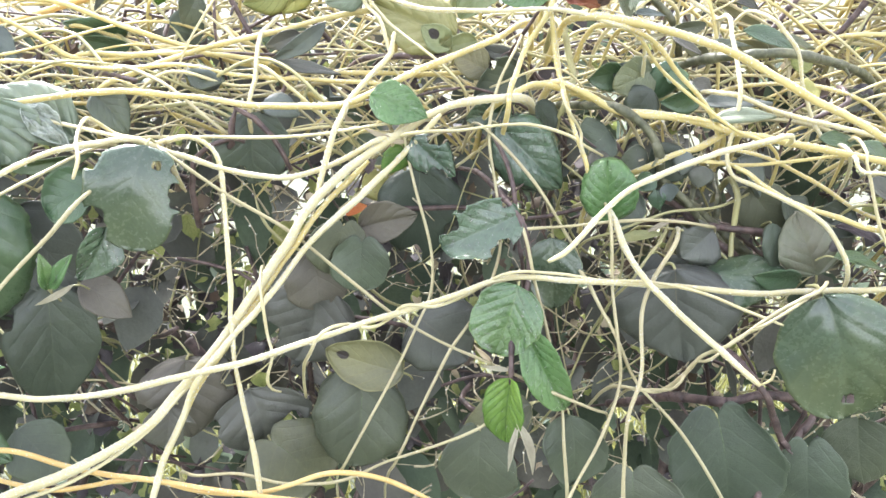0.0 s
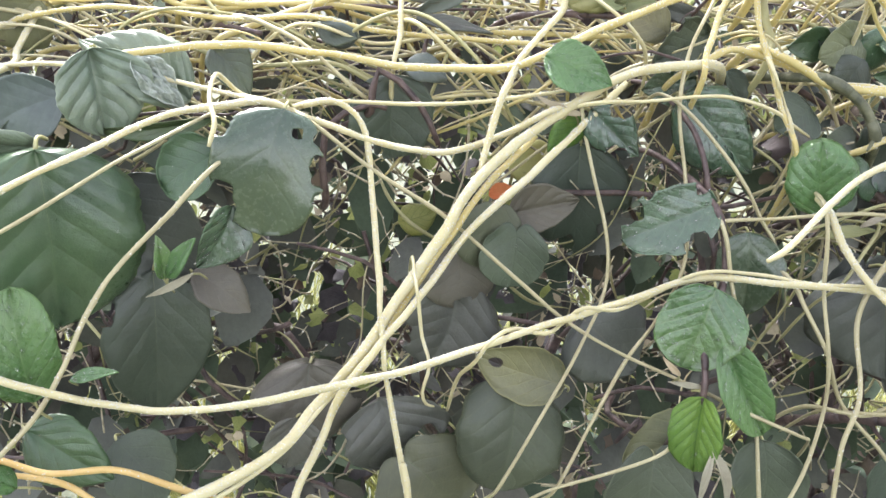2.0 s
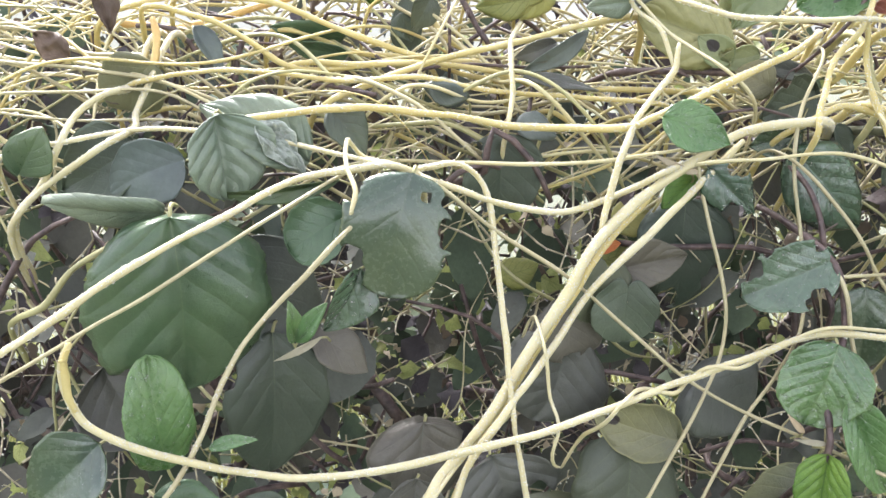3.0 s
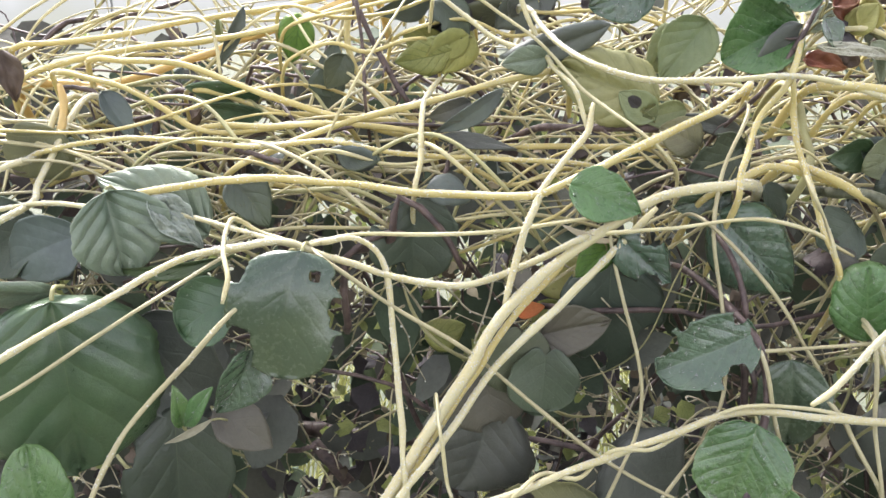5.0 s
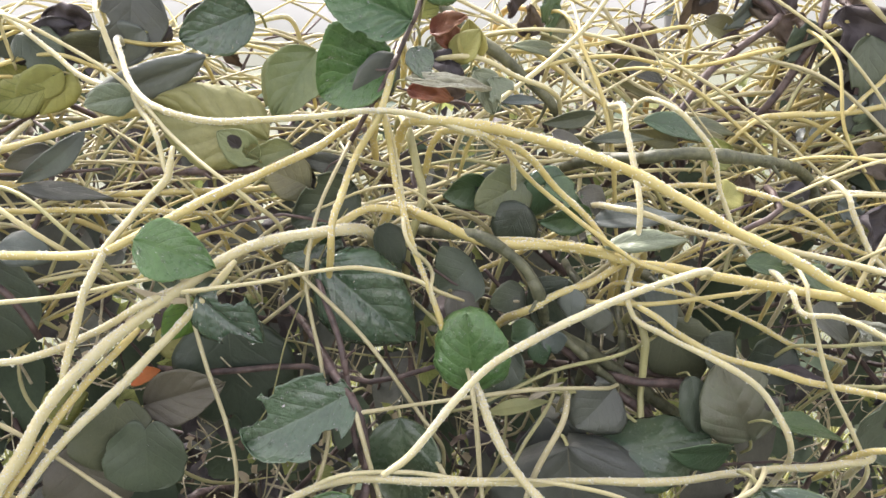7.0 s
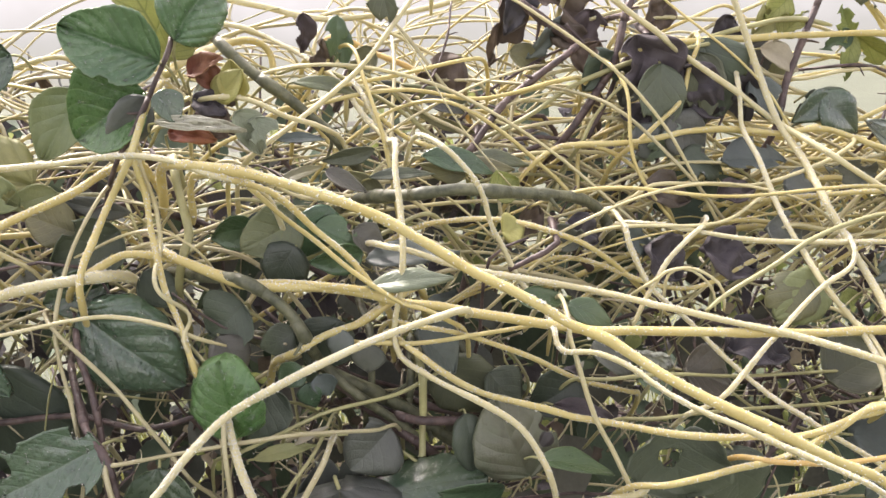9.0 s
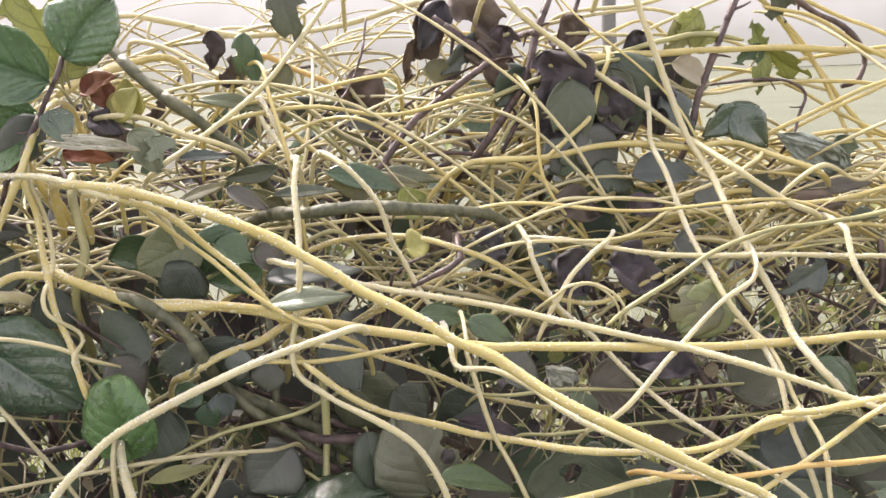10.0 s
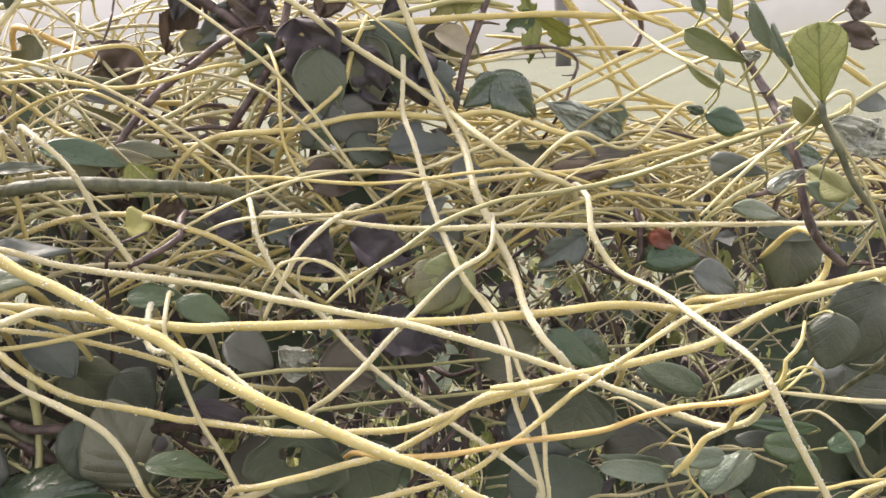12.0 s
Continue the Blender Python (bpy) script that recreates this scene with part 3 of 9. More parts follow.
twig('twigp', 0.00156, (0.4802, -0.0400, 0.0466), (0.4838, -0.0410, 0.0409), (0.4891, -0.0430, 0.0304), (0.4891, -0.0550, 0.0190), (0.4868, -0.0700, 0.0051), (0.4873, -0.0750, -0.0042), (0.4872, -0.0800, -0.0185), (0.4939, -0.0800, -0.0310), (0.5044, -0.0800, -0.0421))
twig('twig', 0.00119, (0.4705, -0.1080, 0.0240), (0.4719, -0.1080, 0.0181), (0.4751, -0.1090, 0.0120), (0.4784, -0.1100, 0.0053), (0.4816, -0.1100, -0.0015), (0.4876, -0.1100, -0.0097), (0.4948, -0.1100, -0.0170), (0.5006, -0.1100, -0.0347), (0.5051, -0.1100, -0.0622), (0.5091, -0.0800, -0.0929), (0.5131, -0.0300, -0.1415))
twig('twig', 0.00239, (0.0593, 0.1040, -0.0548), (0.0835, 0.0480, -0.0319), (0.1077, 0.0120, -0.0271), (0.1158, 0.0100, -0.0275), (0.1271, 0.0060, -0.0340), (0.1370, 0.0050, -0.0439), (0.1429, 0.0060, -0.0569), (0.1532, 0.0378, -0.0856), (0.1634, 0.0895, -0.1323))
twig('twig', 0.00310, (0.1121, 0.0942, -0.0799), (0.1330, 0.0471, -0.0693), (0.1539, 0.0200, -0.0768), (0.1684, 0.0220, -0.0861), (0.1838, 0.0250, -0.0975), (0.1955, 0.0250, -0.1079), (0.2103, 0.0250, -0.1200), (0.2296, 0.0550, -0.1418), (0.2489, 0.1050, -0.1817))
twig('twigp', 0.00463, (-0.2692, 0.2500, -0.2370), (-0.2444, 0.2000, -0.2159), (-0.2195, 0.1700, -0.2128), (-0.2098, 0.1700, -0.2139), (-0.1726, 0.1700, -0.2193), (-0.1331, 0.1700, -0.2239), (-0.0972, 0.1700, -0.2277), (-0.0611, 0.1700, -0.2307), (-0.0362, 0.2000, -0.2388), (-0.0113, 0.2500, -0.2649))
twig('twigp', 0.00295, (0.1364, 0.0600, -0.2315), (0.1610, 0.0100, -0.2034), (0.1857, -0.0200, -0.1934), (0.2054, -0.0200, -0.1901), (0.2290, -0.0200, -0.1922), (0.2562, -0.0200, -0.1943), (0.2811, 0.0100, -0.2023), (0.3061, 0.0600, -0.2282))
twig('twigp', 0.00202, (0.1670, 0.0114, -0.1636), (0.1789, -0.0293, -0.1595), (0.1909, -0.0500, -0.1734), (0.2038, -0.0400, -0.1948), (0.2163, -0.0350, -0.2148), (0.2260, -0.0300, -0.2069), (0.2327, -0.0280, -0.1991), (0.2487, 0.0068, -0.1866), (0.2648, 0.0616, -0.1920))
twig('twigp', 0.00206, (0.2602, 0.0565, -0.1877), (0.2465, 0.0043, -0.1844), (0.2327, -0.0280, -0.1991), (0.2205, -0.0300, -0.2174), (0.2086, -0.0300, -0.2340), (0.2012, -0.0300, -0.2569), (0.1935, 0.0000, -0.2867), (0.1858, 0.0500, -0.3345))
twig('twigp', 0.00166, (0.0277, 0.0944, -0.0755), (0.0417, 0.0322, -0.0683), (0.0557, -0.0100, -0.0790), (0.0615, -0.0150, -0.0859), (0.0659, -0.0200, -0.1021), (0.0659, -0.0240, -0.1202), (0.0580, -0.0300, -0.1408), (0.0553, -0.0440, -0.1646), (0.0529, -0.0266, -0.1920), (0.0505, 0.0108, -0.2375))
twig('twigp', 0.00127, (0.0727, 0.0429, -0.1826), (0.0680, 0.0034, -0.1365), (0.0633, -0.0160, -0.1083), (0.0615, -0.0120, -0.0999), (0.0609, -0.0080, -0.0890), (0.0580, -0.0040, -0.0680), (0.0522, 0.0060, -0.0509), (0.0451, 0.0481, -0.0362), (0.0380, 0.1102, -0.0396))
twig('twigp', 0.00185, (-0.0546, 0.1300, -0.0292), (-0.0296, 0.0800, -0.0064), (-0.0046, 0.0500, -0.0017), (0.0158, 0.0500, -0.0027), (0.0468, 0.0500, -0.0016), (0.0718, 0.0800, -0.0068), (0.0968, 0.1300, -0.0299))
twig('twigp', 0.00201, (0.1379, 0.1000, -0.1225), (0.1623, 0.0450, -0.1011), (0.1866, 0.0100, -0.0976), (0.2060, 0.0060, -0.0997), (0.2206, 0.0040, -0.1033), (0.2446, 0.0307, -0.1154), (0.2687, 0.0774, -0.1454))
twig('twig', 0.00203, (0.1234, 0.0813, -0.0709), (0.1401, 0.0356, -0.0649), (0.1569, 0.0100, -0.0770), (0.1723, 0.0140, -0.0936), (0.1862, 0.0160, -0.1070), (0.2005, 0.0180, -0.1237), (0.2166, 0.0503, -0.1486), (0.2328, 0.1025, -0.1916))
twig('twigp', 0.00191, (0.3798, 0.1528, -0.0649), (0.3870, 0.1064, -0.0172), (0.3943, 0.0800, 0.0125), (0.4023, 0.0840, 0.0388), (0.4117, 0.0860, 0.0592), (0.4225, 0.0900, 0.0795), (0.4308, 0.0940, 0.0972), (0.4412, 0.1290, 0.1134), (0.4516, 0.1840, 0.1115))
twig('twigp', 0.00185, (0.3143, 0.1497, -0.0595), (0.3203, 0.1049, -0.0118), (0.3263, 0.0800, 0.0179), (0.3310, 0.0840, 0.0364), (0.3299, 0.0860, 0.0566), (0.3284, 0.1185, 0.0755), (0.3269, 0.1709, 0.0763))
twig('twigp', 0.00150, (0.4549, 0.0950, 0.0938), (0.4746, 0.0930, 0.0811), (0.4916, 0.0920, 0.0730), (0.5032, 0.0900, 0.0603), (0.5056, 0.0900, 0.0509), (0.4994, 0.0880, 0.0419), (0.4908, 0.0880, 0.0398))
twig('twigp', 0.00085, (0.4097, 0.1186, 0.0420), (0.4345, 0.0860, 0.0457), (0.4535, 0.0840, 0.0440), (0.4644, 0.0820, 0.0374), (0.4602, 0.0800, 0.0270), (0.4516, 0.0760, 0.0109), (0.4401, 0.1006, -0.0166))
twig('twigp', 0.00243, (0.2655, 0.1100, 0.0857), (0.2778, 0.1100, 0.0752), (0.2917, 0.1050, 0.0643), (0.3105, 0.1282, 0.0434), (0.3294, 0.1713, 0.0045))
twig('twigp', 0.00144, (-0.1410, 0.1806, 0.0727), (-0.1307, 0.1253, 0.0746), (-0.1205, 0.0900, 0.0584), (-0.1107, 0.0850, 0.0374), (-0.1007, 0.0800, 0.0190), (-0.0929, 0.0760, 0.0085), (-0.0785, 0.0987, -0.0166), (-0.0641, 0.1414, -0.0597))
twig('twigp', 0.00094, (-0.1264, 0.1677, 0.0793), (-0.1229, 0.1138, 0.0789), (-0.1195, 0.0800, 0.0604), (-0.1159, 0.0760, 0.0349), (-0.1144, 0.0700, 0.0068), (-0.1131, 0.0948, -0.0236), (-0.1119, 0.1396, -0.0720))
twig('twigp', 0.00182, (0.3253, 0.1700, 0.0538), (0.3043, 0.1200, 0.0643), (0.2833, 0.0900, 0.0568), (0.2661, 0.0900, 0.0458), (0.2470, 0.0860, 0.0319), (0.2277, 0.0800, 0.0098), (0.2116, 0.1050, -0.0147), (0.1955, 0.1500, -0.0571))
twig('twigp', 0.00103, (0.1086, 0.1268, 0.1151), (0.1048, 0.0714, 0.1150), (0.1009, 0.0360, 0.0968), (0.0981, 0.0320, 0.0790), (0.0973, 0.0290, 0.0674), (0.0901, 0.0260, 0.0525), (0.0809, 0.0240, 0.0351), (0.0713, 0.0240, 0.0197), (0.0581, 0.0540, -0.0075), (0.0449, 0.1040, -0.0527))
twig('twigp', 0.00120, (0.2950, 0.0900, 0.0142), (0.3050, 0.0920, 0.0314), (0.3158, 0.0960, 0.0513), (0.3329, 0.1000, 0.0713), (0.3438, 0.1040, 0.0944))
twig('twigp', 0.00070, (0.3158, 0.0960, 0.0513), (0.3260, 0.0940, 0.0568), (0.3393, 0.0920, 0.0540), (0.3510, 0.0900, 0.0588))
twig('twigp', 0.00070, (0.3050, 0.0920, 0.0314), (0.2987, 0.0960, 0.0462), (0.2970, 0.1000, 0.0608), (0.2875, 0.1040, 0.0728))
twig('twigp', 0.00060, (0.3600, 0.0800, 0.0117), (0.3711, 0.0840, 0.0287), (0.3898, 0.0900, 0.0456), (0.3989, 0.0960, 0.0632))
twig('twigp', 0.00080, (0.2308, 0.1100, 0.0249), (0.2423, 0.1120, 0.0363), (0.2616, 0.1140, 0.0474), (0.2844, 0.1160, 0.0585), (0.3074, 0.1180, 0.0637))
twig('twigp', 0.00060, (0.1957, 0.1000, 0.0331), (0.2151, 0.1100, 0.0464), (0.2264, 0.1200, 0.0665), (0.2318, 0.1300, 0.0874))
twig('twig', 0.00210, (0.1991, 0.0600, -0.0570), (0.2077, 0.0300, -0.0628), (0.2172, 0.0220, -0.0799), (0.2297, 0.0200, -0.0957), (0.2421, 0.0500, -0.1261))
twig('twigp', 0.00220, (0.1483, 0.0400, -0.0831), (0.1591, 0.0220, -0.0855), (0.1764, 0.0160, -0.1012), (0.1966, 0.0120, -0.1171), (0.2123, 0.0200, -0.1390))
twig('twig', 0.00180, (0.1682, 0.0600, -0.0537), (0.1720, 0.0300, -0.0691), (0.1685, 0.0260, -0.0964), (0.1647, 0.0400, -0.1302))
twig('twig', 0.00180, (0.1913, 0.0500, -0.0728), (0.1889, 0.0320, -0.0854), (0.1839, 0.0300, -0.1114), (0.1790, 0.0400, -0.1412))
twig('twigp', 0.00160, (0.1847, 0.0500, -0.1003), (0.1979, 0.0300, -0.1015), (0.2141, 0.0280, -0.1051), (0.2319, 0.0500, -0.1133))

# ---- dodder and vine stems ----
stem('gold', 0.00178, (-0.2168, 0.0060, -0.0283), (-0.1895, 0.0091, -0.0237), (-0.1633, 0.0120, -0.0214), (-0.1355, 0.0146, -0.0229), (-0.1090, 0.0170, -0.0254), (-0.0818, 0.0200, -0.0294), (-0.0575, 0.0121, -0.0283), (-0.0364, 0.0050, -0.0274), (-0.0236, 0.0050, -0.0230), (-0.0010, 0.0050, -0.0118), (0.0263, 0.0180, -0.0008), (0.0532, 0.0300, 0.0095), (0.0658, 0.0380, 0.0163), (0.0750, 0.0578, 0.0163), (0.0796, 0.0868, -0.0062))
stem('pale', 0.00157, (-0.0063, 0.0270, 0.0114), (-0.0076, 0.0250, 0.0057), (-0.0094, 0.0220, -0.0011), (-0.0214, 0.0130, -0.0138), (-0.0312, 0.0050, -0.0251), (-0.0374, -0.0020, -0.0362), (-0.0418, -0.0055, -0.0492), (-0.0454, -0.0090, -0.0620), (-0.0482, -0.0130, -0.0728))
stem('pale', 0.00240, (0.0780, 0.0527, -0.0524), (0.0720, 0.0262, -0.0277), (0.0601, 0.0110, -0.0234), (0.0391, 0.0090, -0.0245), (0.0201, 0.0070, -0.0293), (-0.0019, 0.0013, -0.0410), (-0.0208, -0.0040, -0.0530), (-0.0475, -0.0140, -0.0741), (-0.0657, -0.0250, -0.1006), (-0.0857, -0.0350, -0.1294), (-0.1033, -0.0490, -0.1532), (-0.1202, -0.0560, -0.1712), (-0.1283, -0.0660, -0.1801), (-0.1422, -0.0720, -0.1887), (-0.1687, -0.0780, -0.2010), (-0.1951, -0.0820, -0.2099), (-0.2144, -0.0860, -0.2169))
stem('pale', 0.00105, (-0.0982, -0.0460, -0.1531), (-0.1118, -0.0540, -0.1655), (-0.1303, -0.0680, -0.1835), (-0.1465, -0.0740, -0.1949), (-0.1681, -0.0780, -0.2065), (-0.1889, -0.0820, -0.2131), (-0.2104, -0.0840, -0.2204))
stem('pale', 0.00173, (0.0188, -0.0010, -0.0318), (0.0043, -0.0020, -0.0475), (-0.0206, -0.0090, -0.0705), (-0.0521, -0.0200, -0.0990), (-0.0719, -0.0330, -0.1233), (-0.0927, -0.0500, -0.1448), (-0.1060, -0.0570, -0.1601), (-0.1141, -0.0610, -0.1793), (-0.1241, -0.0660, -0.2011), (-0.1307, -0.0740, -0.2234))
stem('gold', 0.00152, (-0.0214, 0.0020, -0.0583), (-0.0438, -0.0100, -0.0787), (-0.0630, -0.0220, -0.1040), (-0.0833, -0.0320, -0.1330), (-0.1011, -0.0460, -0.1571), (-0.1092, -0.0540, -0.1695), (-0.1175, -0.0600, -0.1878), (-0.1257, -0.0650, -0.2039))
stem('pale', 0.00163, (-0.2672, -0.0700, -0.1076), (-0.2701, -0.0700, -0.1185), (-0.2683, -0.0700, -0.1319), (-0.2605, -0.0700, -0.1433), (-0.2324, -0.0700, -0.1557), (-0.1805, -0.0700, -0.1648), (-0.1484, -0.0680, -0.1635), (-0.1159, -0.0660, -0.1563), (-0.0826, -0.0602, -0.1507), (-0.0583, -0.0560, -0.1440), (-0.0242, -0.0440, -0.1364), (0.0180, -0.0290, -0.1282), (0.0555, -0.0240, -0.1176), (0.0887, -0.0290, -0.1177), (0.1298, -0.0350, -0.1186), (0.1936, -0.0320, -0.1249), (0.2250, -0.0320, -0.1235), (0.2714, -0.0340, -0.1226), (0.2834, -0.0205, -0.1273), (0.2894, 0.0052, -0.1522))
stem('pale', 0.00098, (-0.0584, -0.0070, -0.1937), (-0.0556, -0.0347, -0.1637), (-0.0499, -0.0520, -0.1487), (-0.0431, -0.0560, -0.1367), (-0.0312, -0.0420, -0.1372), (-0.0196, -0.0460, -0.1377), (-0.0087, -0.0340, -0.1362), (-0.0018, -0.0380, -0.1285), (0.0139, -0.0340, -0.1305), (0.0312, -0.0220, -0.1282), (0.0542, -0.0260, -0.1143), (0.0806, -0.0260, -0.1147), (0.1031, -0.0310, -0.1171), (0.1297, -0.0380, -0.1164), (0.1581, -0.0420, -0.1220), (0.1775, -0.0480, -0.1290), (0.1960, -0.0550, -0.1352))
stem('pale', 0.00134, (-0.1411, 0.0265, -0.0754), (-0.1352, 0.0017, -0.0500), (-0.1234, -0.0100, -0.0444), (-0.1133, -0.0080, -0.0439), (-0.1028, -0.0060, -0.0520), (-0.0984, -0.0130, -0.0675), (-0.0963, -0.0200, -0.0841), (-0.0930, -0.0340, -0.1141), (-0.0901, -0.0470, -0.1407), (-0.0862, -0.0550, -0.1661), (-0.0789, -0.0600, -0.2040), (-0.0802, -0.0630, -0.1924), (-0.0755, -0.0680, -0.2282))
stem('pale', 0.00151, (-0.3108, -0.0341, -0.1545), (-0.3058, -0.0594, -0.1262), (-0.2959, -0.0720, -0.1147), (-0.2820, -0.0700, -0.1055), (-0.2486, -0.0580, -0.0823), (-0.2175, -0.0400, -0.0662), (-0.1861, -0.0170, -0.0512), (-0.1608, -0.0147, -0.0465), (-0.1421, -0.0130, -0.0448), (-0.1271, -0.0120, -0.0500), (-0.0990, -0.0099, -0.0598), (-0.0716, -0.0080, -0.0652), (-0.0566, -0.0038, -0.0642), (-0.0402, 0.0010, -0.0593), (-0.0162, -0.0040, -0.0457), (-0.0059, 0.0079, -0.0449), (-0.0008, 0.0328, -0.0670))
# a pale stem given straw, so its colour holds the hedge's shade
stem('straw', 0.00097, (-0.3168, -0.0261, -0.1684), (-0.3117, -0.0514, -0.1404), (-0.3015, -0.0640, -0.1293), (-0.2872, -0.0620, -0.1207), (-0.2666, -0.0580, -0.1082), (-0.2440, -0.0520, -0.0953), (-0.2240, -0.0430, -0.0828), (-0.2014, -0.0400, -0.0687), (-0.1846, -0.0260, -0.0593), (-0.1672, -0.0100, -0.0504), (-0.1590, 0.0116, -0.0512), (-0.1548, 0.0414, -0.0740))
stem('pale', 0.00160, (-0.2647, 0.1129, -0.0099), (-0.2656, 0.0833, 0.0104), (-0.2673, 0.0620, 0.0060), (-0.2710, 0.0460, -0.0147), (-0.2787, 0.0250, -0.0185), (-0.2897, 0.0200, -0.0269), (-0.2945, 0.0070, -0.0405), (-0.3052, 0.0100, -0.0596), (-0.3129, 0.0030, -0.0705), (-0.3190, 0.0114, -0.0842), (-0.3220, 0.0346, -0.1136))
stem('pale', 0.00161, (-0.2570, 0.1194, -0.0118), (-0.2577, 0.0889, 0.0093), (-0.2591, 0.0660, 0.0064), (-0.2632, 0.0410, -0.0158), (-0.2657, 0.0280, -0.0282), (-0.2642, 0.0200, -0.0335), (-0.2758, 0.0040, -0.0416), (-0.3038, 0.0080, -0.0611), (-0.3140, 0.0020, -0.0730), (-0.3213, 0.0117, -0.0865), (-0.3249, 0.0356, -0.1157))
stem('pale', 0.00117, (-0.3360, 0.0514, -0.0800), (-0.3302, 0.0249, -0.0536), (-0.3186, 0.0100, -0.0457), (-0.2931, 0.0080, -0.0393), (-0.2618, 0.0150, -0.0337), (-0.2314, 0.0020, -0.0319), (-0.2092, 0.0040, -0.0330), (-0.1896, 0.0090, -0.0382), (-0.1617, -0.0040, -0.0421), (-0.1421, -0.0130, -0.0453), (-0.1313, -0.0039, -0.0520), (-0.1259, 0.0196, -0.0779))
stem('pale', 0.00107, (-0.1274, 0.0179, -0.0760), (-0.1323, -0.0048, -0.0504), (-0.1421, -0.0120, -0.0442), (-0.1552, -0.0030, -0.0426), (-0.1607, -0.0120, -0.0360), (-0.1623, -0.0250, -0.0327), (-0.1614, -0.0420, -0.0409), (-0.1572, -0.0540, -0.0490), (-0.1583, -0.0564, -0.0545), (-0.1591, -0.0580, -0.0580))
stem('straw', 0.00115, (-0.1511, 0.0061, -0.0880), (-0.1551, -0.0206, -0.0673), (-0.1633, -0.0360, -0.0711), (-0.1866, -0.0400, -0.0962), (-0.1994, -0.0460, -0.1096), (-0.2104, -0.0550, -0.1265), (-0.2191, -0.0660, -0.1495), (-0.2299, -0.0720, -0.1687), (-0.2453, -0.0780, -0.1862), (-0.2545, -0.0800, -0.1978))
stem('pale', 0.00132, (-0.0767, 0.0750, 0.0208), (-0.0812, 0.0650, 0.0155), (-0.0847, 0.0530, 0.0100), (-0.0857, 0.0400, -0.0012), (-0.0858, 0.0300, -0.0145), (-0.0878, 0.0220, -0.0272), (-0.0894, 0.0296, -0.0422), (-0.0902, 0.0525, -0.0722))
stem('pale', 0.00099, (-0.1493, 0.0177, -0.0785), (-0.1444, -0.0049, -0.0530), (-0.1346, -0.0120, -0.0470), (-0.1148, 0.0020, -0.0449), (-0.0788, 0.0050, -0.0452), (-0.0429, 0.0030, -0.0424), (-0.0075, 0.0020, -0.0363), (0.0022, 0.0040, -0.0344), (0.0138, 0.0204, -0.0372), (0.0196, 0.0476, -0.0611))
stem('pale', 0.00089, (-0.0120, 0.0289, -0.0712), (-0.0061, 0.0039, -0.0460), (0.0057, -0.0080, -0.0406), (0.0283, -0.0040, -0.0397), (0.0518, 0.0000, -0.0374), (0.0682, 0.0000, -0.0373), (0.0893, -0.0010, -0.0428), (0.0994, 0.0010, -0.0490), (0.1103, 0.0050, -0.0549))
stem('straw', 0.00090, (-0.0096, 0.0509, -0.0504), (-0.0078, 0.0226, -0.0306), (-0.0042, 0.0040, -0.0361), (-0.0011, 0.0000, -0.0453), (0.0004, -0.0019, -0.0534), (0.0045, -0.0060, -0.0708), (0.0133, -0.0120, -0.1054), (0.0131, -0.0150, -0.1280), (0.0046, -0.0220, -0.1469), (-0.0099, -0.0260, -0.1767), (-0.0340, -0.0330, -0.2206), (-0.0397, -0.0207, -0.2360), (-0.0425, 0.0045, -0.2663))
stem('straw', 0.00091, (0.0707, 0.0693, -0.0091), (0.0681, 0.0412, 0.0109), (0.0630, 0.0230, 0.0059), (0.0507, 0.0130, -0.0177), (0.0455, 0.0030, -0.0422), (0.0497, -0.0030, -0.0742), (0.0517, -0.0100, -0.1026), (0.0468, -0.0200, -0.1184), (0.0377, -0.0210, -0.1390), (0.0223, -0.0250, -0.1611), (-0.0060, -0.0330, -0.2205), (-0.0111, -0.0204, -0.2363), (-0.0137, 0.0048, -0.2667))
stem('straw', 0.00088, (-0.1375, 0.0176, -0.0711), (-0.1328, -0.0076, -0.0497), (-0.1233, -0.0200, -0.0520), (-0.0937, -0.0150, -0.0748), (-0.0629, -0.0160, -0.0936), (-0.0272, -0.0190, -0.1234), (-0.0041, -0.0200, -0.1419), (0.0249, -0.0260, -0.1567), (0.0488, -0.0330, -0.1650), (0.0787, -0.0460, -0.1760), (0.0994, -0.0500, -0.1836), (0.1105, -0.0381, -0.1927), (0.1161, -0.0132, -0.2197))
stem('pale', 0.00084, (-0.0786, 0.0085, -0.1313), (-0.0778, -0.0200, -0.1117), (-0.0763, -0.0390, -0.1175), (-0.0753, -0.0420, -0.1239), (-0.0730, -0.0440, -0.1409), (-0.0697, -0.0510, -0.1509), (-0.0724, -0.0530, -0.1627), (-0.0706, -0.0500, -0.1698), (-0.0667, -0.0450, -0.1735))
stem('straw', 0.00090, (0.0338, 0.0469, -0.0593), (0.0378, 0.0192, -0.0385), (0.0458, 0.0020, -0.0418), (0.0656, -0.0060, -0.0625), (0.0771, -0.0100, -0.0777), (0.0858, -0.0100, -0.0924), (0.0931, -0.0120, -0.1041), (0.0993, 0.0003, -0.1192), (0.1025, 0.0254, -0.1492))
stem('pale', 0.00114, (-0.0466, 0.1147, 0.0535), (-0.0448, 0.0858, 0.0736), (-0.0413, 0.0660, 0.0687), (-0.0394, 0.0630, 0.0636), (-0.0352, 0.0590, 0.0511), (-0.0292, 0.0550, 0.0399), (-0.0233, 0.0470, 0.0277), (-0.0147, 0.0330, 0.0184), (-0.0108, 0.0260, 0.0057), (-0.0090, 0.0230, -0.0012))
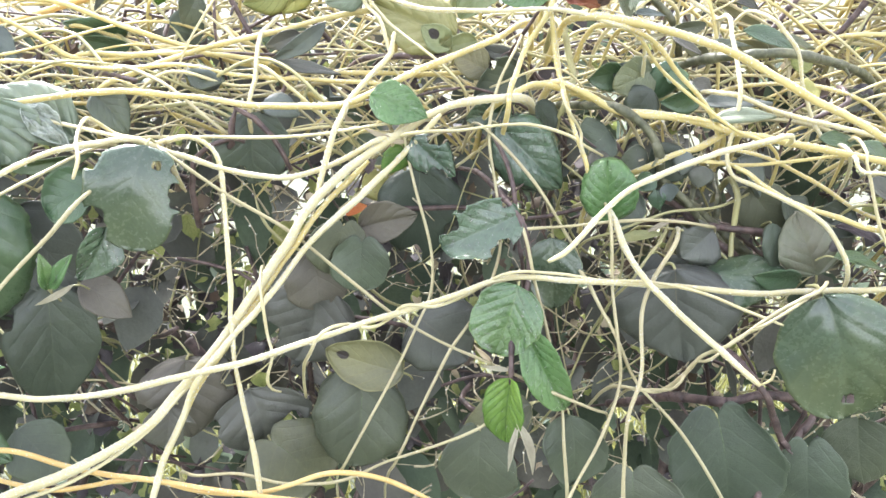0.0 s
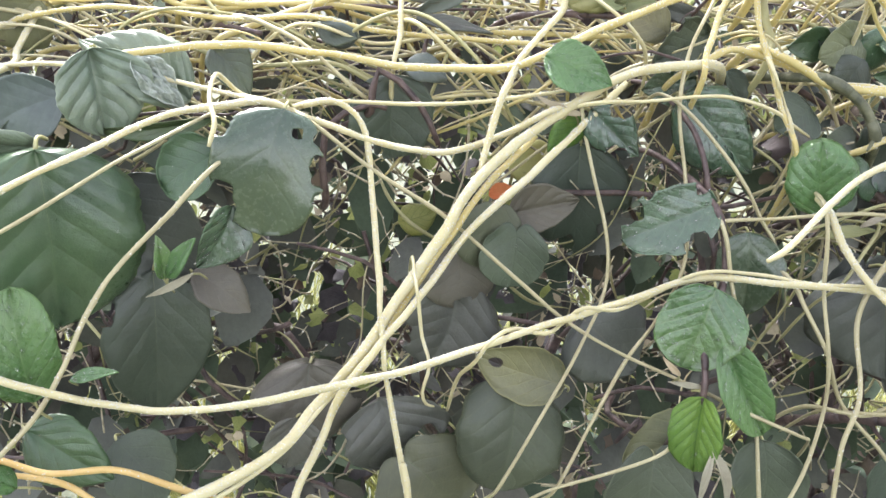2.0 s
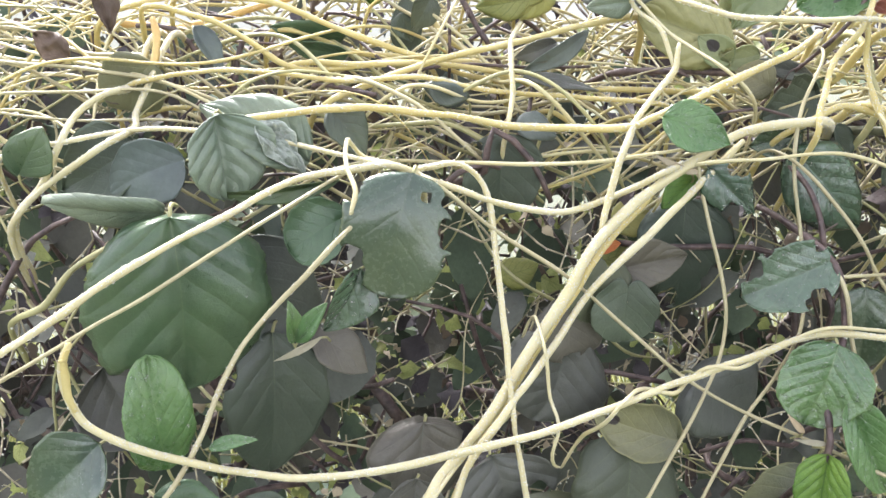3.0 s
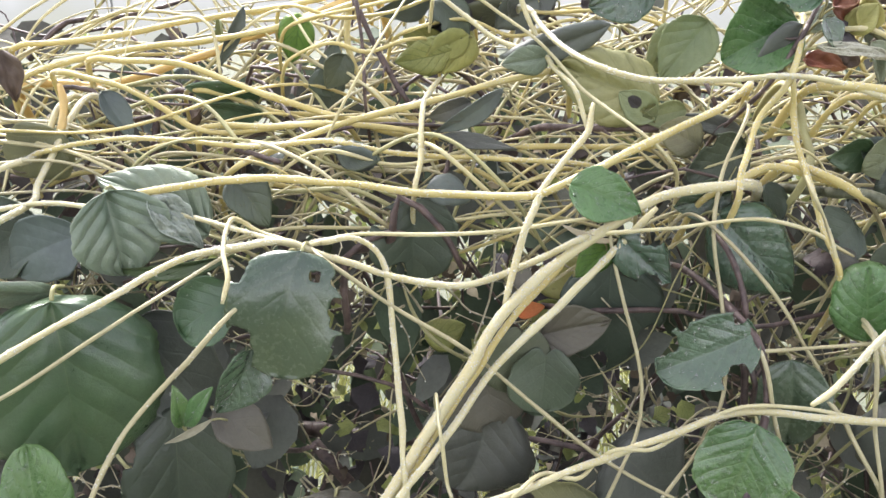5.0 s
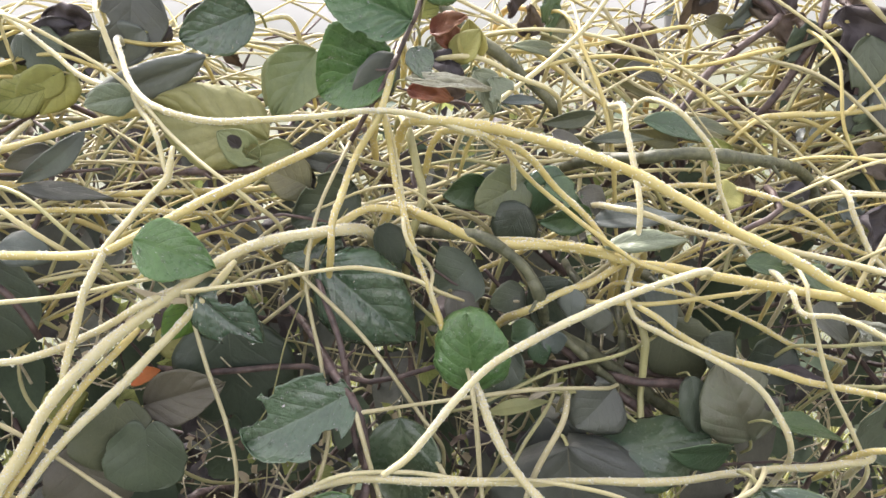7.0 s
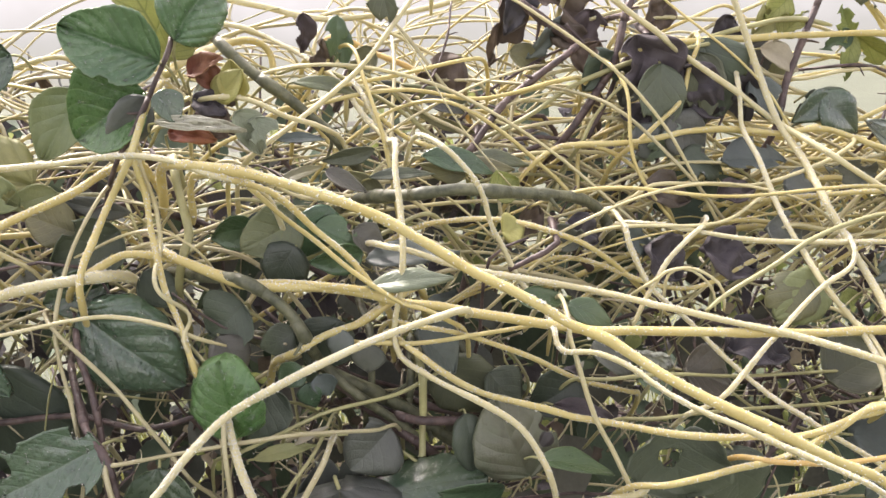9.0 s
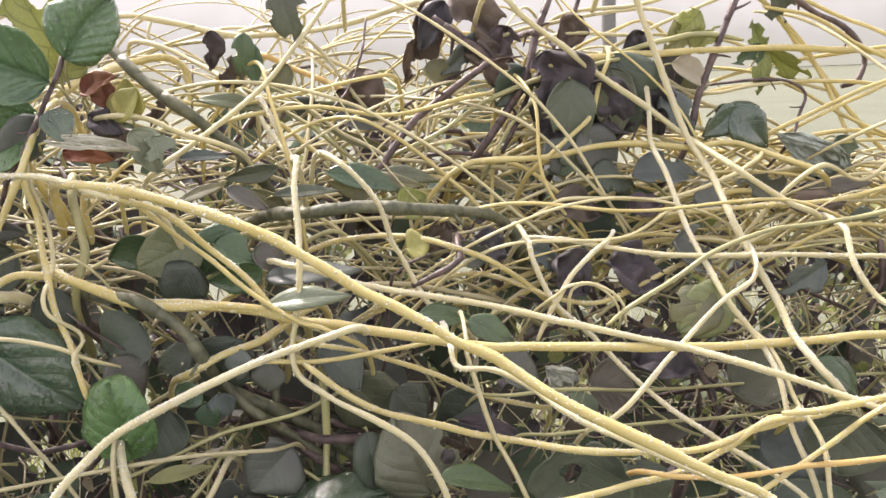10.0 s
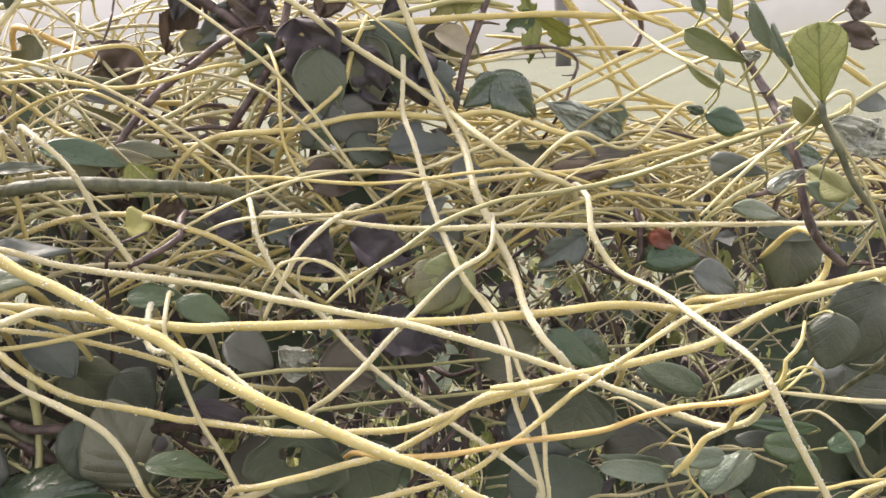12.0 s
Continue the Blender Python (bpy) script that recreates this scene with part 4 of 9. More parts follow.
stem('pale', 0.00092, (-0.0828, 0.0814, 0.0432), (-0.0778, 0.0566, 0.0650), (-0.0679, 0.0450, 0.0638), (-0.0473, 0.0500, 0.0510), (-0.0319, 0.0480, 0.0407), (-0.0224, 0.0450, 0.0313), (-0.0102, 0.0360, 0.0169), (-0.0028, 0.0290, 0.0112), (0.0114, 0.0160, 0.0009), (0.0250, 0.0140, -0.0106), (0.0342, 0.0267, -0.0232), (0.0388, 0.0520, -0.0520))
stem('pale', 0.00119, (-0.0976, 0.1307, 0.0469), (-0.0932, 0.1025, 0.0685), (-0.0844, 0.0840, 0.0666), (-0.0628, 0.0730, 0.0499), (-0.0477, 0.0620, 0.0390), (-0.0314, 0.0550, 0.0355), (-0.0183, 0.0600, 0.0415), (-0.0005, 0.0670, 0.0505), (0.0314, 0.0800, 0.0635), (0.0418, 0.0982, 0.0628), (0.0470, 0.1264, 0.0399))
stem('pale', 0.00122, (-0.0386, 0.1170, 0.0336), (-0.0367, 0.0863, 0.0553), (-0.0331, 0.0630, 0.0537), (-0.0299, 0.0550, 0.0480), (-0.0220, 0.0320, 0.0378), (-0.0077, 0.0080, 0.0286), (0.0092, 0.0020, 0.0239), (0.0274, 0.0020, 0.0229), (0.0535, 0.0100, 0.0234), (0.0785, 0.0130, 0.0245), (0.0963, 0.0080, 0.0220), (0.1117, -0.0010, 0.0165), (0.1203, -0.0020, 0.0141), (0.1318, 0.0107, 0.0060), (0.1375, 0.0360, -0.0206))
stem('gold', 0.00203, (0.0839, 0.0527, -0.0070), (0.0894, 0.0245, 0.0171), (0.1004, 0.0060, 0.0204), (0.1225, -0.0030, 0.0170), (0.1361, -0.0090, 0.0136), (0.1617, -0.0200, 0.0052), (0.1873, -0.0300, -0.0079), (0.2000, -0.0360, -0.0161), (0.2198, -0.0460, -0.0272), (0.2372, -0.0540, -0.0369), (0.2504, -0.0600, -0.0437), (0.2719, -0.0740, -0.0572), (0.2982, -0.0870, -0.0710), (0.3306, -0.0950, -0.0874), (0.3408, -0.0970, -0.0936), (0.3515, -0.1000, -0.1020), (0.3608, -0.0886, -0.1142), (0.3654, -0.0639, -0.1429))
stem('gold', 0.00143, (0.0970, 0.0417, -0.0089), (0.1027, 0.0148, 0.0144), (0.1140, -0.0010, 0.0160), (0.1203, -0.0020, 0.0141), (0.1347, 0.0020, 0.0074), (0.1519, 0.0060, -0.0105), (0.1640, 0.0050, -0.0227), (0.1728, 0.0040, -0.0363), (0.1793, 0.0173, -0.0513), (0.1826, 0.0429, -0.0813))
stem('gold', 0.00108, (0.1135, 0.0381, -0.0069), (0.1174, 0.0137, 0.0138), (0.1252, 0.0030, 0.0103), (0.1371, 0.0080, -0.0028), (0.1483, 0.0100, -0.0131), (0.1656, 0.0000, -0.0280), (0.1831, -0.0040, -0.0401), (0.1922, -0.0060, -0.0430), (0.1999, -0.0080, -0.0470), (0.2103, 0.0033, -0.0574), (0.2154, 0.0280, -0.0852))
stem('gold', 0.00126, (0.0778, 0.0556, 0.0096), (0.0786, 0.0304, 0.0287), (0.0803, 0.0180, 0.0220), (0.0824, 0.0200, 0.0072), (0.0851, 0.0120, -0.0117), (0.0885, 0.0030, -0.0268), (0.0933, 0.0010, -0.0415), (0.0987, -0.0080, -0.0590), (0.1018, 0.0007, -0.0743), (0.1034, 0.0241, -0.1045))
stem('pale', 0.00091, (0.0769, 0.0610, 0.0093), (0.0783, 0.0354, 0.0285), (0.0810, 0.0220, 0.0218), (0.0851, 0.0230, 0.0037), (0.0868, 0.0170, -0.0124), (0.0866, -0.0020, -0.0259), (0.0968, 0.0060, -0.0403), (0.0954, -0.0060, -0.0471), (0.0999, -0.0030, -0.0605), (0.1036, 0.0135, -0.0766), (0.1055, 0.0408, -0.1071))
stem('gold', 0.00144, (0.0542, 0.0377, -0.0730), (0.0548, 0.0141, -0.0426), (0.0562, 0.0050, -0.0267), (0.0571, 0.0084, -0.0190), (0.0591, 0.0110, -0.0134), (0.0682, 0.0210, 0.0057), (0.0779, 0.0170, 0.0220), (0.0874, 0.0300, 0.0463), (0.0913, 0.0494, 0.0513), (0.0932, 0.0780, 0.0313))
stem('pale', 0.00151, (0.0710, -0.0550, -0.1002), (0.0813, -0.0500, -0.0961), (0.0985, -0.0450, -0.0790), (0.1145, -0.0400, -0.0660), (0.1378, -0.0330, -0.0568), (0.1654, -0.0260, -0.0488), (0.1936, -0.0170, -0.0438), (0.2054, -0.0190, -0.0405), (0.2095, -0.0140, -0.0437), (0.2094, -0.0060, -0.0477))
stem('pale', 0.00128, (0.1704, 0.1202, 0.0273), (0.1724, 0.0908, 0.0478), (0.1763, 0.0700, 0.0437), (0.1854, 0.0540, 0.0223), (0.1875, 0.0370, 0.0218), (0.1857, 0.0240, 0.0112), (0.1857, 0.0120, -0.0061), (0.1851, 0.0040, -0.0184), (0.1833, 0.0010, -0.0348), (0.1798, 0.0000, -0.0517), (0.1798, -0.0019, -0.0587), (0.1831, -0.0040, -0.0653), (0.1916, -0.0150, -0.0693), (0.2099, -0.0260, -0.0773), (0.2234, -0.0310, -0.0863), (0.2302, -0.0340, -0.0957), (0.2362, -0.0380, -0.1107), (0.2405, -0.0269, -0.1265), (0.2426, -0.0023, -0.1569))
stem('pale', 0.00114, (0.0956, 0.0710, 0.0173), (0.1014, 0.0463, 0.0415), (0.1130, 0.0350, 0.0449), (0.1260, 0.0380, 0.0432), (0.1409, 0.0400, 0.0354), (0.1554, 0.0450, 0.0299), (0.1661, 0.0627, 0.0209), (0.1714, 0.0905, -0.0062))
stem('pale', 0.00169, (0.1072, 0.0299, -0.1005), (0.1087, 0.0006, -0.0803), (0.1116, -0.0200, -0.0849), (0.1161, -0.0300, -0.0995), (0.1280, -0.0440, -0.1171), (0.1516, -0.0640, -0.1381), (0.1742, -0.0820, -0.1572))
stem('pale', 0.00084, (0.1742, -0.0820, -0.1572), (0.1777, -0.0860, -0.1523), (0.1777, -0.0890, -0.1461))
stem('straw', 0.00104, (0.1083, 0.0175, -0.0982), (0.1086, -0.0093, -0.0791), (0.1092, -0.0250, -0.0860), (0.1110, -0.0300, -0.1212), (0.1140, -0.0370, -0.1498), (0.1167, -0.0360, -0.1749), (0.1044, -0.0500, -0.2006), (0.0876, -0.0600, -0.2270), (0.0810, -0.0630, -0.2413), (0.0760, -0.0512, -0.2570), (0.0735, -0.0264, -0.2873))
stem('straw', 0.00116, (0.1544, 0.0187, -0.1137), (0.1513, -0.0085, -0.0937), (0.1450, -0.0250, -0.0986), (0.1322, -0.0300, -0.1188), (0.1272, -0.0330, -0.1358), (0.1242, -0.0500, -0.1626), (0.1171, -0.0550, -0.1868), (0.1161, -0.0580, -0.2281), (0.1159, -0.0600, -0.2474), (0.1157, -0.0472, -0.2643), (0.1156, -0.0219, -0.2953))
stem('straw', 0.00106, (0.0902, 0.0171, -0.1336), (0.0927, -0.0106, -0.1138), (0.0977, -0.0280, -0.1192), (0.1007, -0.0300, -0.1253), (0.1132, -0.0360, -0.1479), (0.1269, -0.0310, -0.1751), (0.1542, -0.0360, -0.2060), (0.1763, -0.0450, -0.2410), (0.1825, -0.0335, -0.2559), (0.1856, -0.0088, -0.2859))
stem('straw', 0.00108, (0.2264, -0.0200, -0.1372), (0.2210, -0.0460, -0.1148), (0.2102, -0.0600, -0.1150), (0.2020, -0.0600, -0.1189), (0.1848, -0.0600, -0.1294), (0.1653, -0.0610, -0.1436), (0.1555, -0.0510, -0.1536), (0.1502, -0.0450, -0.1649), (0.1391, -0.0360, -0.1798), (0.1286, -0.0320, -0.1804), (0.1174, -0.0138, -0.1860), (0.1117, 0.0144, -0.2114))
stem('straw', 0.00086, (0.2268, -0.0039, -0.1437), (0.2217, -0.0326, -0.1205), (0.2115, -0.0520, -0.1189), (0.1813, -0.0680, -0.1293), (0.1714, -0.0530, -0.1438), (0.1567, -0.0620, -0.1506), (0.1540, -0.0420, -0.1616), (0.1436, -0.0480, -0.1721), (0.1343, -0.0340, -0.1796), (0.1283, -0.0109, -0.1896), (0.1253, 0.0197, -0.2170))
stem('straw', 0.00106, (0.0599, 0.0201, -0.1079), (0.0612, -0.0066, -0.0887), (0.0639, -0.0220, -0.0953), (0.0695, -0.0250, -0.1202), (0.0758, -0.0300, -0.1451), (0.0849, -0.0380, -0.1876), (0.0854, -0.0450, -0.2075), (0.0873, -0.0500, -0.2373), (0.0881, -0.0380, -0.2541), (0.0884, -0.0130, -0.2850))
stem('orange', 0.00145, (-0.3298, -0.0209, -0.2255), (-0.3239, -0.0473, -0.1997), (-0.3120, -0.0620, -0.1931), (-0.2951, -0.0630, -0.1909), (-0.2689, -0.0640, -0.1889), (-0.2505, -0.0640, -0.1911), (-0.2294, -0.0650, -0.1968), (-0.2008, -0.0660, -0.1945), (-0.1669, -0.0680, -0.2043), (-0.1286, -0.0680, -0.2114), (-0.0898, -0.0690, -0.2183), (-0.0473, -0.0700, -0.2244), (-0.0355, -0.0563, -0.2311), (-0.0295, -0.0304, -0.2569))
stem('orange', 0.00132, (-0.3310, -0.0179, -0.2184), (-0.3251, -0.0443, -0.1945), (-0.3134, -0.0590, -0.1916), (-0.2968, -0.0600, -0.1947), (-0.2705, -0.0610, -0.1935), (-0.2493, -0.0620, -0.1987), (-0.2256, -0.0630, -0.2028), (-0.2076, -0.0640, -0.2118), (-0.1805, -0.0630, -0.2186), (-0.1369, -0.0640, -0.2125), (-0.1059, -0.0640, -0.2202), (-0.0751, -0.0630, -0.2220), (-0.0409, -0.0600, -0.2133), (-0.0105, -0.0600, -0.2181), (0.0113, -0.0600, -0.2298), (0.0219, -0.0460, -0.2405), (0.0272, -0.0200, -0.2683))
stem('straw', 0.00092, (-0.1283, -0.0169, -0.2458), (-0.1223, -0.0426, -0.2207), (-0.1103, -0.0560, -0.2155), (-0.0899, -0.0550, -0.2151), (-0.0665, -0.0550, -0.2212), (-0.0368, -0.0540, -0.2213), (-0.0107, -0.0430, -0.2160), (0.0240, -0.0450, -0.2028), (0.0392, -0.0450, -0.1957), (0.0501, -0.0310, -0.1956), (0.0555, -0.0050, -0.2181))
stem('gold', 0.00196, (0.0774, 0.0525, -0.0393), (0.0827, 0.0260, -0.0171), (0.0932, 0.0110, -0.0177), (0.1096, 0.0095, -0.0264), (0.1204, 0.0090, -0.0306), (0.1320, 0.0080, -0.0321), (0.1567, 0.0060, -0.0344), (0.1754, 0.0030, -0.0398), (0.2005, -0.0030, -0.0439), (0.2218, -0.0100, -0.0476), (0.2556, -0.0180, -0.0533), (0.2849, -0.0200, -0.0564), (0.3440, -0.0200, -0.0626), (0.3737, -0.0190, -0.0652), (0.4119, -0.0180, -0.0666), (0.4432, -0.0190, -0.0675), (0.4741, -0.0250, -0.0717), (0.5075, -0.0300, -0.0698), (0.5253, -0.0330, -0.0658), (0.5431, -0.0360, -0.0632), (0.5631, -0.0400, -0.0601), (0.5748, -0.0283, -0.0633), (0.5806, -0.0035, -0.0874))
stem('pale', 0.00142, (0.1661, 0.0576, -0.0452), (0.1717, 0.0304, -0.0220), (0.1829, 0.0140, -0.0204), (0.1922, 0.0120, -0.0232), (0.2105, 0.0100, -0.0303), (0.2412, 0.0060, -0.0374), (0.2662, 0.0030, -0.0432), (0.2968, -0.0100, -0.0504), (0.3201, -0.0180, -0.0557), (0.3410, -0.0260, -0.0604), (0.3628, -0.0380, -0.0664), (0.3905, -0.0500, -0.0753), (0.4126, -0.0600, -0.0842), (0.4312, -0.0660, -0.0927), (0.4426, -0.0720, -0.0978), (0.4514, -0.0820, -0.0993), (0.4559, -0.0900, -0.0959), (0.4577, -0.0960, -0.0904), (0.4587, -0.1000, -0.0838))
stem('pale', 0.00150, (0.2877, 0.1225, 0.0753), (0.2911, 0.0956, 0.0955), (0.2980, 0.0800, 0.0908), (0.3023, 0.0790, 0.0849), (0.3235, 0.0740, 0.0673), (0.3408, 0.0710, 0.0529), (0.3657, 0.0660, 0.0347), (0.3842, 0.0600, 0.0200), (0.3949, 0.0290, 0.0055), (0.4184, 0.0200, -0.0113), (0.4299, 0.0180, -0.0167), (0.4406, 0.0301, -0.0268), (0.4460, 0.0552, -0.0544))
stem('pale', 0.00165, (0.3528, 0.1130, 0.0836), (0.3549, 0.0870, 0.1030), (0.3590, 0.0730, 0.0967), (0.3621, 0.0730, 0.0885), (0.3681, 0.0720, 0.0731), (0.3755, 0.0690, 0.0497), (0.3837, 0.0590, 0.0201), (0.3889, 0.0400, 0.0003), (0.3873, 0.0180, -0.0174), (0.3915, 0.0080, -0.0315), (0.3963, -0.0020, -0.0470), (0.3964, -0.0180, -0.0606), (0.3986, -0.0340, -0.0716), (0.4070, -0.0400, -0.0831), (0.4136, -0.0306, -0.0970), (0.4169, -0.0070, -0.1265))
stem('pale', 0.00125, (0.3738, 0.1005, 0.0630), (0.3699, 0.0808, 0.0508), (0.3661, 0.0650, 0.0327), (0.3634, 0.0560, 0.0178), (0.3651, 0.0420, 0.0036), (0.3668, 0.0280, -0.0156), (0.3688, 0.0120, -0.0312), (0.3729, -0.0060, -0.0491), (0.3810, -0.0160, -0.0633), (0.3842, -0.0290, -0.0769), (0.3838, -0.0400, -0.0944), (0.3876, -0.0550, -0.1189), (0.3878, -0.0600, -0.1285), (0.3880, -0.0516, -0.1441), (0.3881, -0.0284, -0.1744))
stem('pale', 0.00108, (0.3821, 0.0393, -0.0842), (0.3830, 0.0086, -0.0627), (0.3847, -0.0150, -0.0647), (0.3865, -0.0250, -0.0721), (0.3885, -0.0350, -0.0860), (0.3918, -0.0500, -0.0994), (0.3894, -0.0600, -0.1166), (0.3895, -0.0630, -0.1271), (0.3895, -0.0523, -0.1436), (0.3895, -0.0280, -0.1744))
stem('gold', 0.00186, (0.2990, 0.1274, 0.0254), (0.3049, 0.1010, 0.0512), (0.3168, 0.0860, 0.0578), (0.3415, 0.0840, 0.0610), (0.3838, 0.0830, 0.0622), (0.4282, 0.0830, 0.0626), (0.4625, 0.0830, 0.0613), (0.5125, 0.0820, 0.0563), (0.5243, 0.0800, 0.0485), (0.5536, 0.0750, 0.0409), (0.5926, 0.0700, 0.0343), (0.6171, 0.0699, 0.0272), (0.6415, 0.0737, 0.0140))
stem('pale', 0.00117, (0.2433, 0.0311, -0.0689), (0.2432, 0.0014, -0.0486), (0.2431, -0.0200, -0.0530), (0.2430, -0.0230, -0.0568), (0.2453, -0.0260, -0.0594), (0.2574, -0.0300, -0.0600), (0.2711, -0.0380, -0.0660), (0.2827, -0.0500, -0.0742), (0.2993, -0.0600, -0.0815), (0.3198, -0.0700, -0.0907), (0.3332, -0.0800, -0.0953), (0.3434, -0.0860, -0.1009), (0.3528, -0.0775, -0.1110), (0.3575, -0.0543, -0.1385))
stem('gold', 0.00142, (0.1754, 0.0401, -0.0815), (0.1798, 0.0121, -0.0600), (0.1886, -0.0060, -0.0621), (0.1971, -0.0100, -0.0690), (0.2132, -0.0160, -0.0779), (0.2344, -0.0200, -0.0848), (0.2581, -0.0230, -0.0915), (0.2876, -0.0350, -0.0960), (0.3180, -0.0430, -0.0973), (0.3408, -0.0480, -0.0962), (0.3658, -0.0440, -0.0925), (0.3748, -0.0430, -0.0908), (0.3982, -0.0400, -0.0923), (0.4078, -0.0430, -0.0864), (0.4219, -0.0480, -0.0844), (0.4332, -0.0380, -0.0877), (0.4388, -0.0139, -0.1119), swell=(0.718, 0.9, 0.022))
stem('gold', 0.00140, (0.2626, -0.0131, -0.1407), (0.2685, -0.0381, -0.1156), (0.2803, -0.0500, -0.1102), (0.3089, -0.0450, -0.1095), (0.3319, -0.0460, -0.1062), (0.3516, -0.0470, -0.0973), (0.3664, -0.0450, -0.0906), (0.3797, -0.0460, -0.0884), (0.3915, -0.0329, -0.0914), (0.3974, -0.0073, -0.1154))
stem('pale', 0.00106, (0.2521, 0.0285, -0.0634), (0.2514, 0.0003, -0.0439), (0.2500, -0.0180, -0.0500), (0.2494, -0.0200, -0.0551), (0.2512, -0.0220, -0.0631), (0.2577, -0.0250, -0.0881), (0.2647, -0.0280, -0.1032), (0.2700, -0.0320, -0.1167), (0.2733, -0.0340, -0.1258), (0.2774, -0.0224, -0.1418), (0.2794, 0.0024, -0.1724))
stem('pale', 0.00112, (0.1932, 0.0644, 0.0035), (0.1973, 0.0369, 0.0244), (0.2055, 0.0200, 0.0211), (0.2139, 0.0170, 0.0127), (0.2205, 0.0140, 0.0027), (0.2257, 0.0160, -0.0134), (0.2291, 0.0180, -0.0201), (0.2370, 0.0200, -0.0380), (0.2431, 0.0160, -0.0472), (0.2519, 0.0100, -0.0523), (0.2609, 0.0179, -0.0626), (0.2653, 0.0409, -0.0902))
stem('pale', 0.00074, (0.2849, 0.0439, -0.0815), (0.2881, 0.0153, -0.0522), (0.2944, -0.0040, -0.0385), (0.2969, -0.0060, -0.0352), (0.3070, -0.0070, -0.0341), (0.3175, -0.0070, -0.0393), (0.3229, -0.0070, -0.0459), (0.3237, -0.0070, -0.0548))
stem('pale', 0.00116, (0.3413, 0.0680, -0.0457), (0.3363, 0.0393, -0.0228), (0.3264, 0.0200, -0.0219), (0.3171, 0.0150, -0.0257), (0.3043, 0.0110, -0.0363), (0.2963, 0.0090, -0.0472), (0.2869, 0.0060, -0.0623))
stem('pale', 0.00114, (0.2865, 0.0667, -0.0340), (0.2868, 0.0378, -0.0142), (0.2874, 0.0180, -0.0197), (0.2877, 0.0150, -0.0251), (0.2903, 0.0120, -0.0335), (0.2963, 0.0090, -0.0459), (0.3101, 0.0020, -0.0597), (0.3235, -0.0100, -0.0753), (0.3398, -0.0220, -0.0907), (0.3584, -0.0350, -0.1036), (0.3750, -0.0500, -0.1144), (0.3831, -0.0550, -0.1216), (0.3913, -0.0460, -0.1338), (0.3954, -0.0225, -0.1625))
stem('pale', 0.00113, (0.2960, 0.0060, -0.1250), (0.3009, -0.0180, -0.0972), (0.3107, -0.0280, -0.0866), (0.3254, -0.0220, -0.0782), (0.3400, -0.0170, -0.0675), (0.3677, -0.0090, -0.0478), (0.3860, -0.0030, -0.0403), (0.3895, 0.0000, -0.0339), (0.3948, 0.0186, -0.0291), (0.3974, 0.0468, -0.0493))
stem('green', 0.00111, (0.3137, -0.0100, -0.0529), (0.3235, -0.0100, -0.0460), (0.3453, -0.0090, -0.0353), (0.3639, -0.0080, -0.0249), (0.3933, -0.0050, -0.0178), (0.4212, -0.0050, -0.0164), (0.4469, -0.0120, -0.0120), (0.4679, -0.0300, -0.0024), (0.4787, -0.0600, 0.0083), (0.4828, -0.0800, 0.0134), (0.4927, -0.0860, 0.0155), (0.5006, -0.0860, 0.0196), (0.5228, -0.0830, 0.0281), (0.5450, -0.0760, 0.0306))
stem('pale', 0.00117, (0.2854, 0.0667, -0.0467), (0.2912, 0.0395, -0.0229), (0.3027, 0.0230, -0.0202), (0.3166, 0.0200, -0.0231), (0.3538, 0.0120, -0.0295), (0.4122, 0.0050, -0.0330), (0.4748, 0.0010, -0.0381), (0.5395, -0.0050, -0.0429), (0.5766, -0.0100, -0.0457), (0.5884, 0.0024, -0.0516), (0.5943, 0.0276, -0.0771))
stem('pale', 0.00105, (0.2881, 0.0900, -0.0498), (0.2935, 0.0640, -0.0220), (0.3042, 0.0500, -0.0116), (0.3144, 0.0500, -0.0065), (0.3363, 0.0450, -0.0065), (0.3643, 0.0400, -0.0078), (0.3970, 0.0400, 0.0006), (0.4116, 0.0400, 0.0084), (0.4222, 0.0540, 0.0090), (0.4275, 0.0800, -0.0132))
stem('gold', 0.00131, (0.2991, 0.1012, -0.0267), (0.3038, 0.0761, 0.0019), (0.3132, 0.0640, 0.0142), (0.3231, 0.0660, 0.0219), (0.3366, 0.0700, 0.0323), (0.3432, 0.0750, 0.0475), (0.3504, 0.0800, 0.0600), (0.3560, 0.0979, 0.0648), (0.3588, 0.1259, 0.0447))
stem('gold', 0.00153, (0.2650, 0.1135, -0.0180), (0.2709, 0.0863, 0.0072), (0.2826, 0.0700, 0.0127), (0.3132, 0.0640, 0.0139), (0.3494, 0.0620, 0.0179), (0.3864, 0.0600, 0.0142), (0.4108, 0.0600, 0.0148), (0.4327, 0.0500, 0.0062), (0.4515, 0.0450, -0.0023), (0.4621, 0.0562, -0.0121), (0.4674, 0.0808, -0.0395))
stem('gold', 0.00206, (0.0921, 0.0400, 0.0555), (0.0988, 0.0800, 0.0626), (0.1068, 0.1300, 0.0684), (0.1241, 0.1500, 0.0711), (0.1331, 0.1550, 0.0644), (0.1338, 0.1500, 0.0454))
stem('pale', 0.00166, (0.0892, 0.1862, 0.0677), (0.0950, 0.1615, 0.0915), (0.1065, 0.1500, 0.0943), (0.1294, 0.1550, 0.0897), (0.1600, 0.1500, 0.0821), (0.1920, 0.1500, 0.0822), (0.2246, 0.1500, 0.0864), (0.2604, 0.1500, 0.0958), (0.2720, 0.1640, 0.0938), (0.2778, 0.1900, 0.0703))
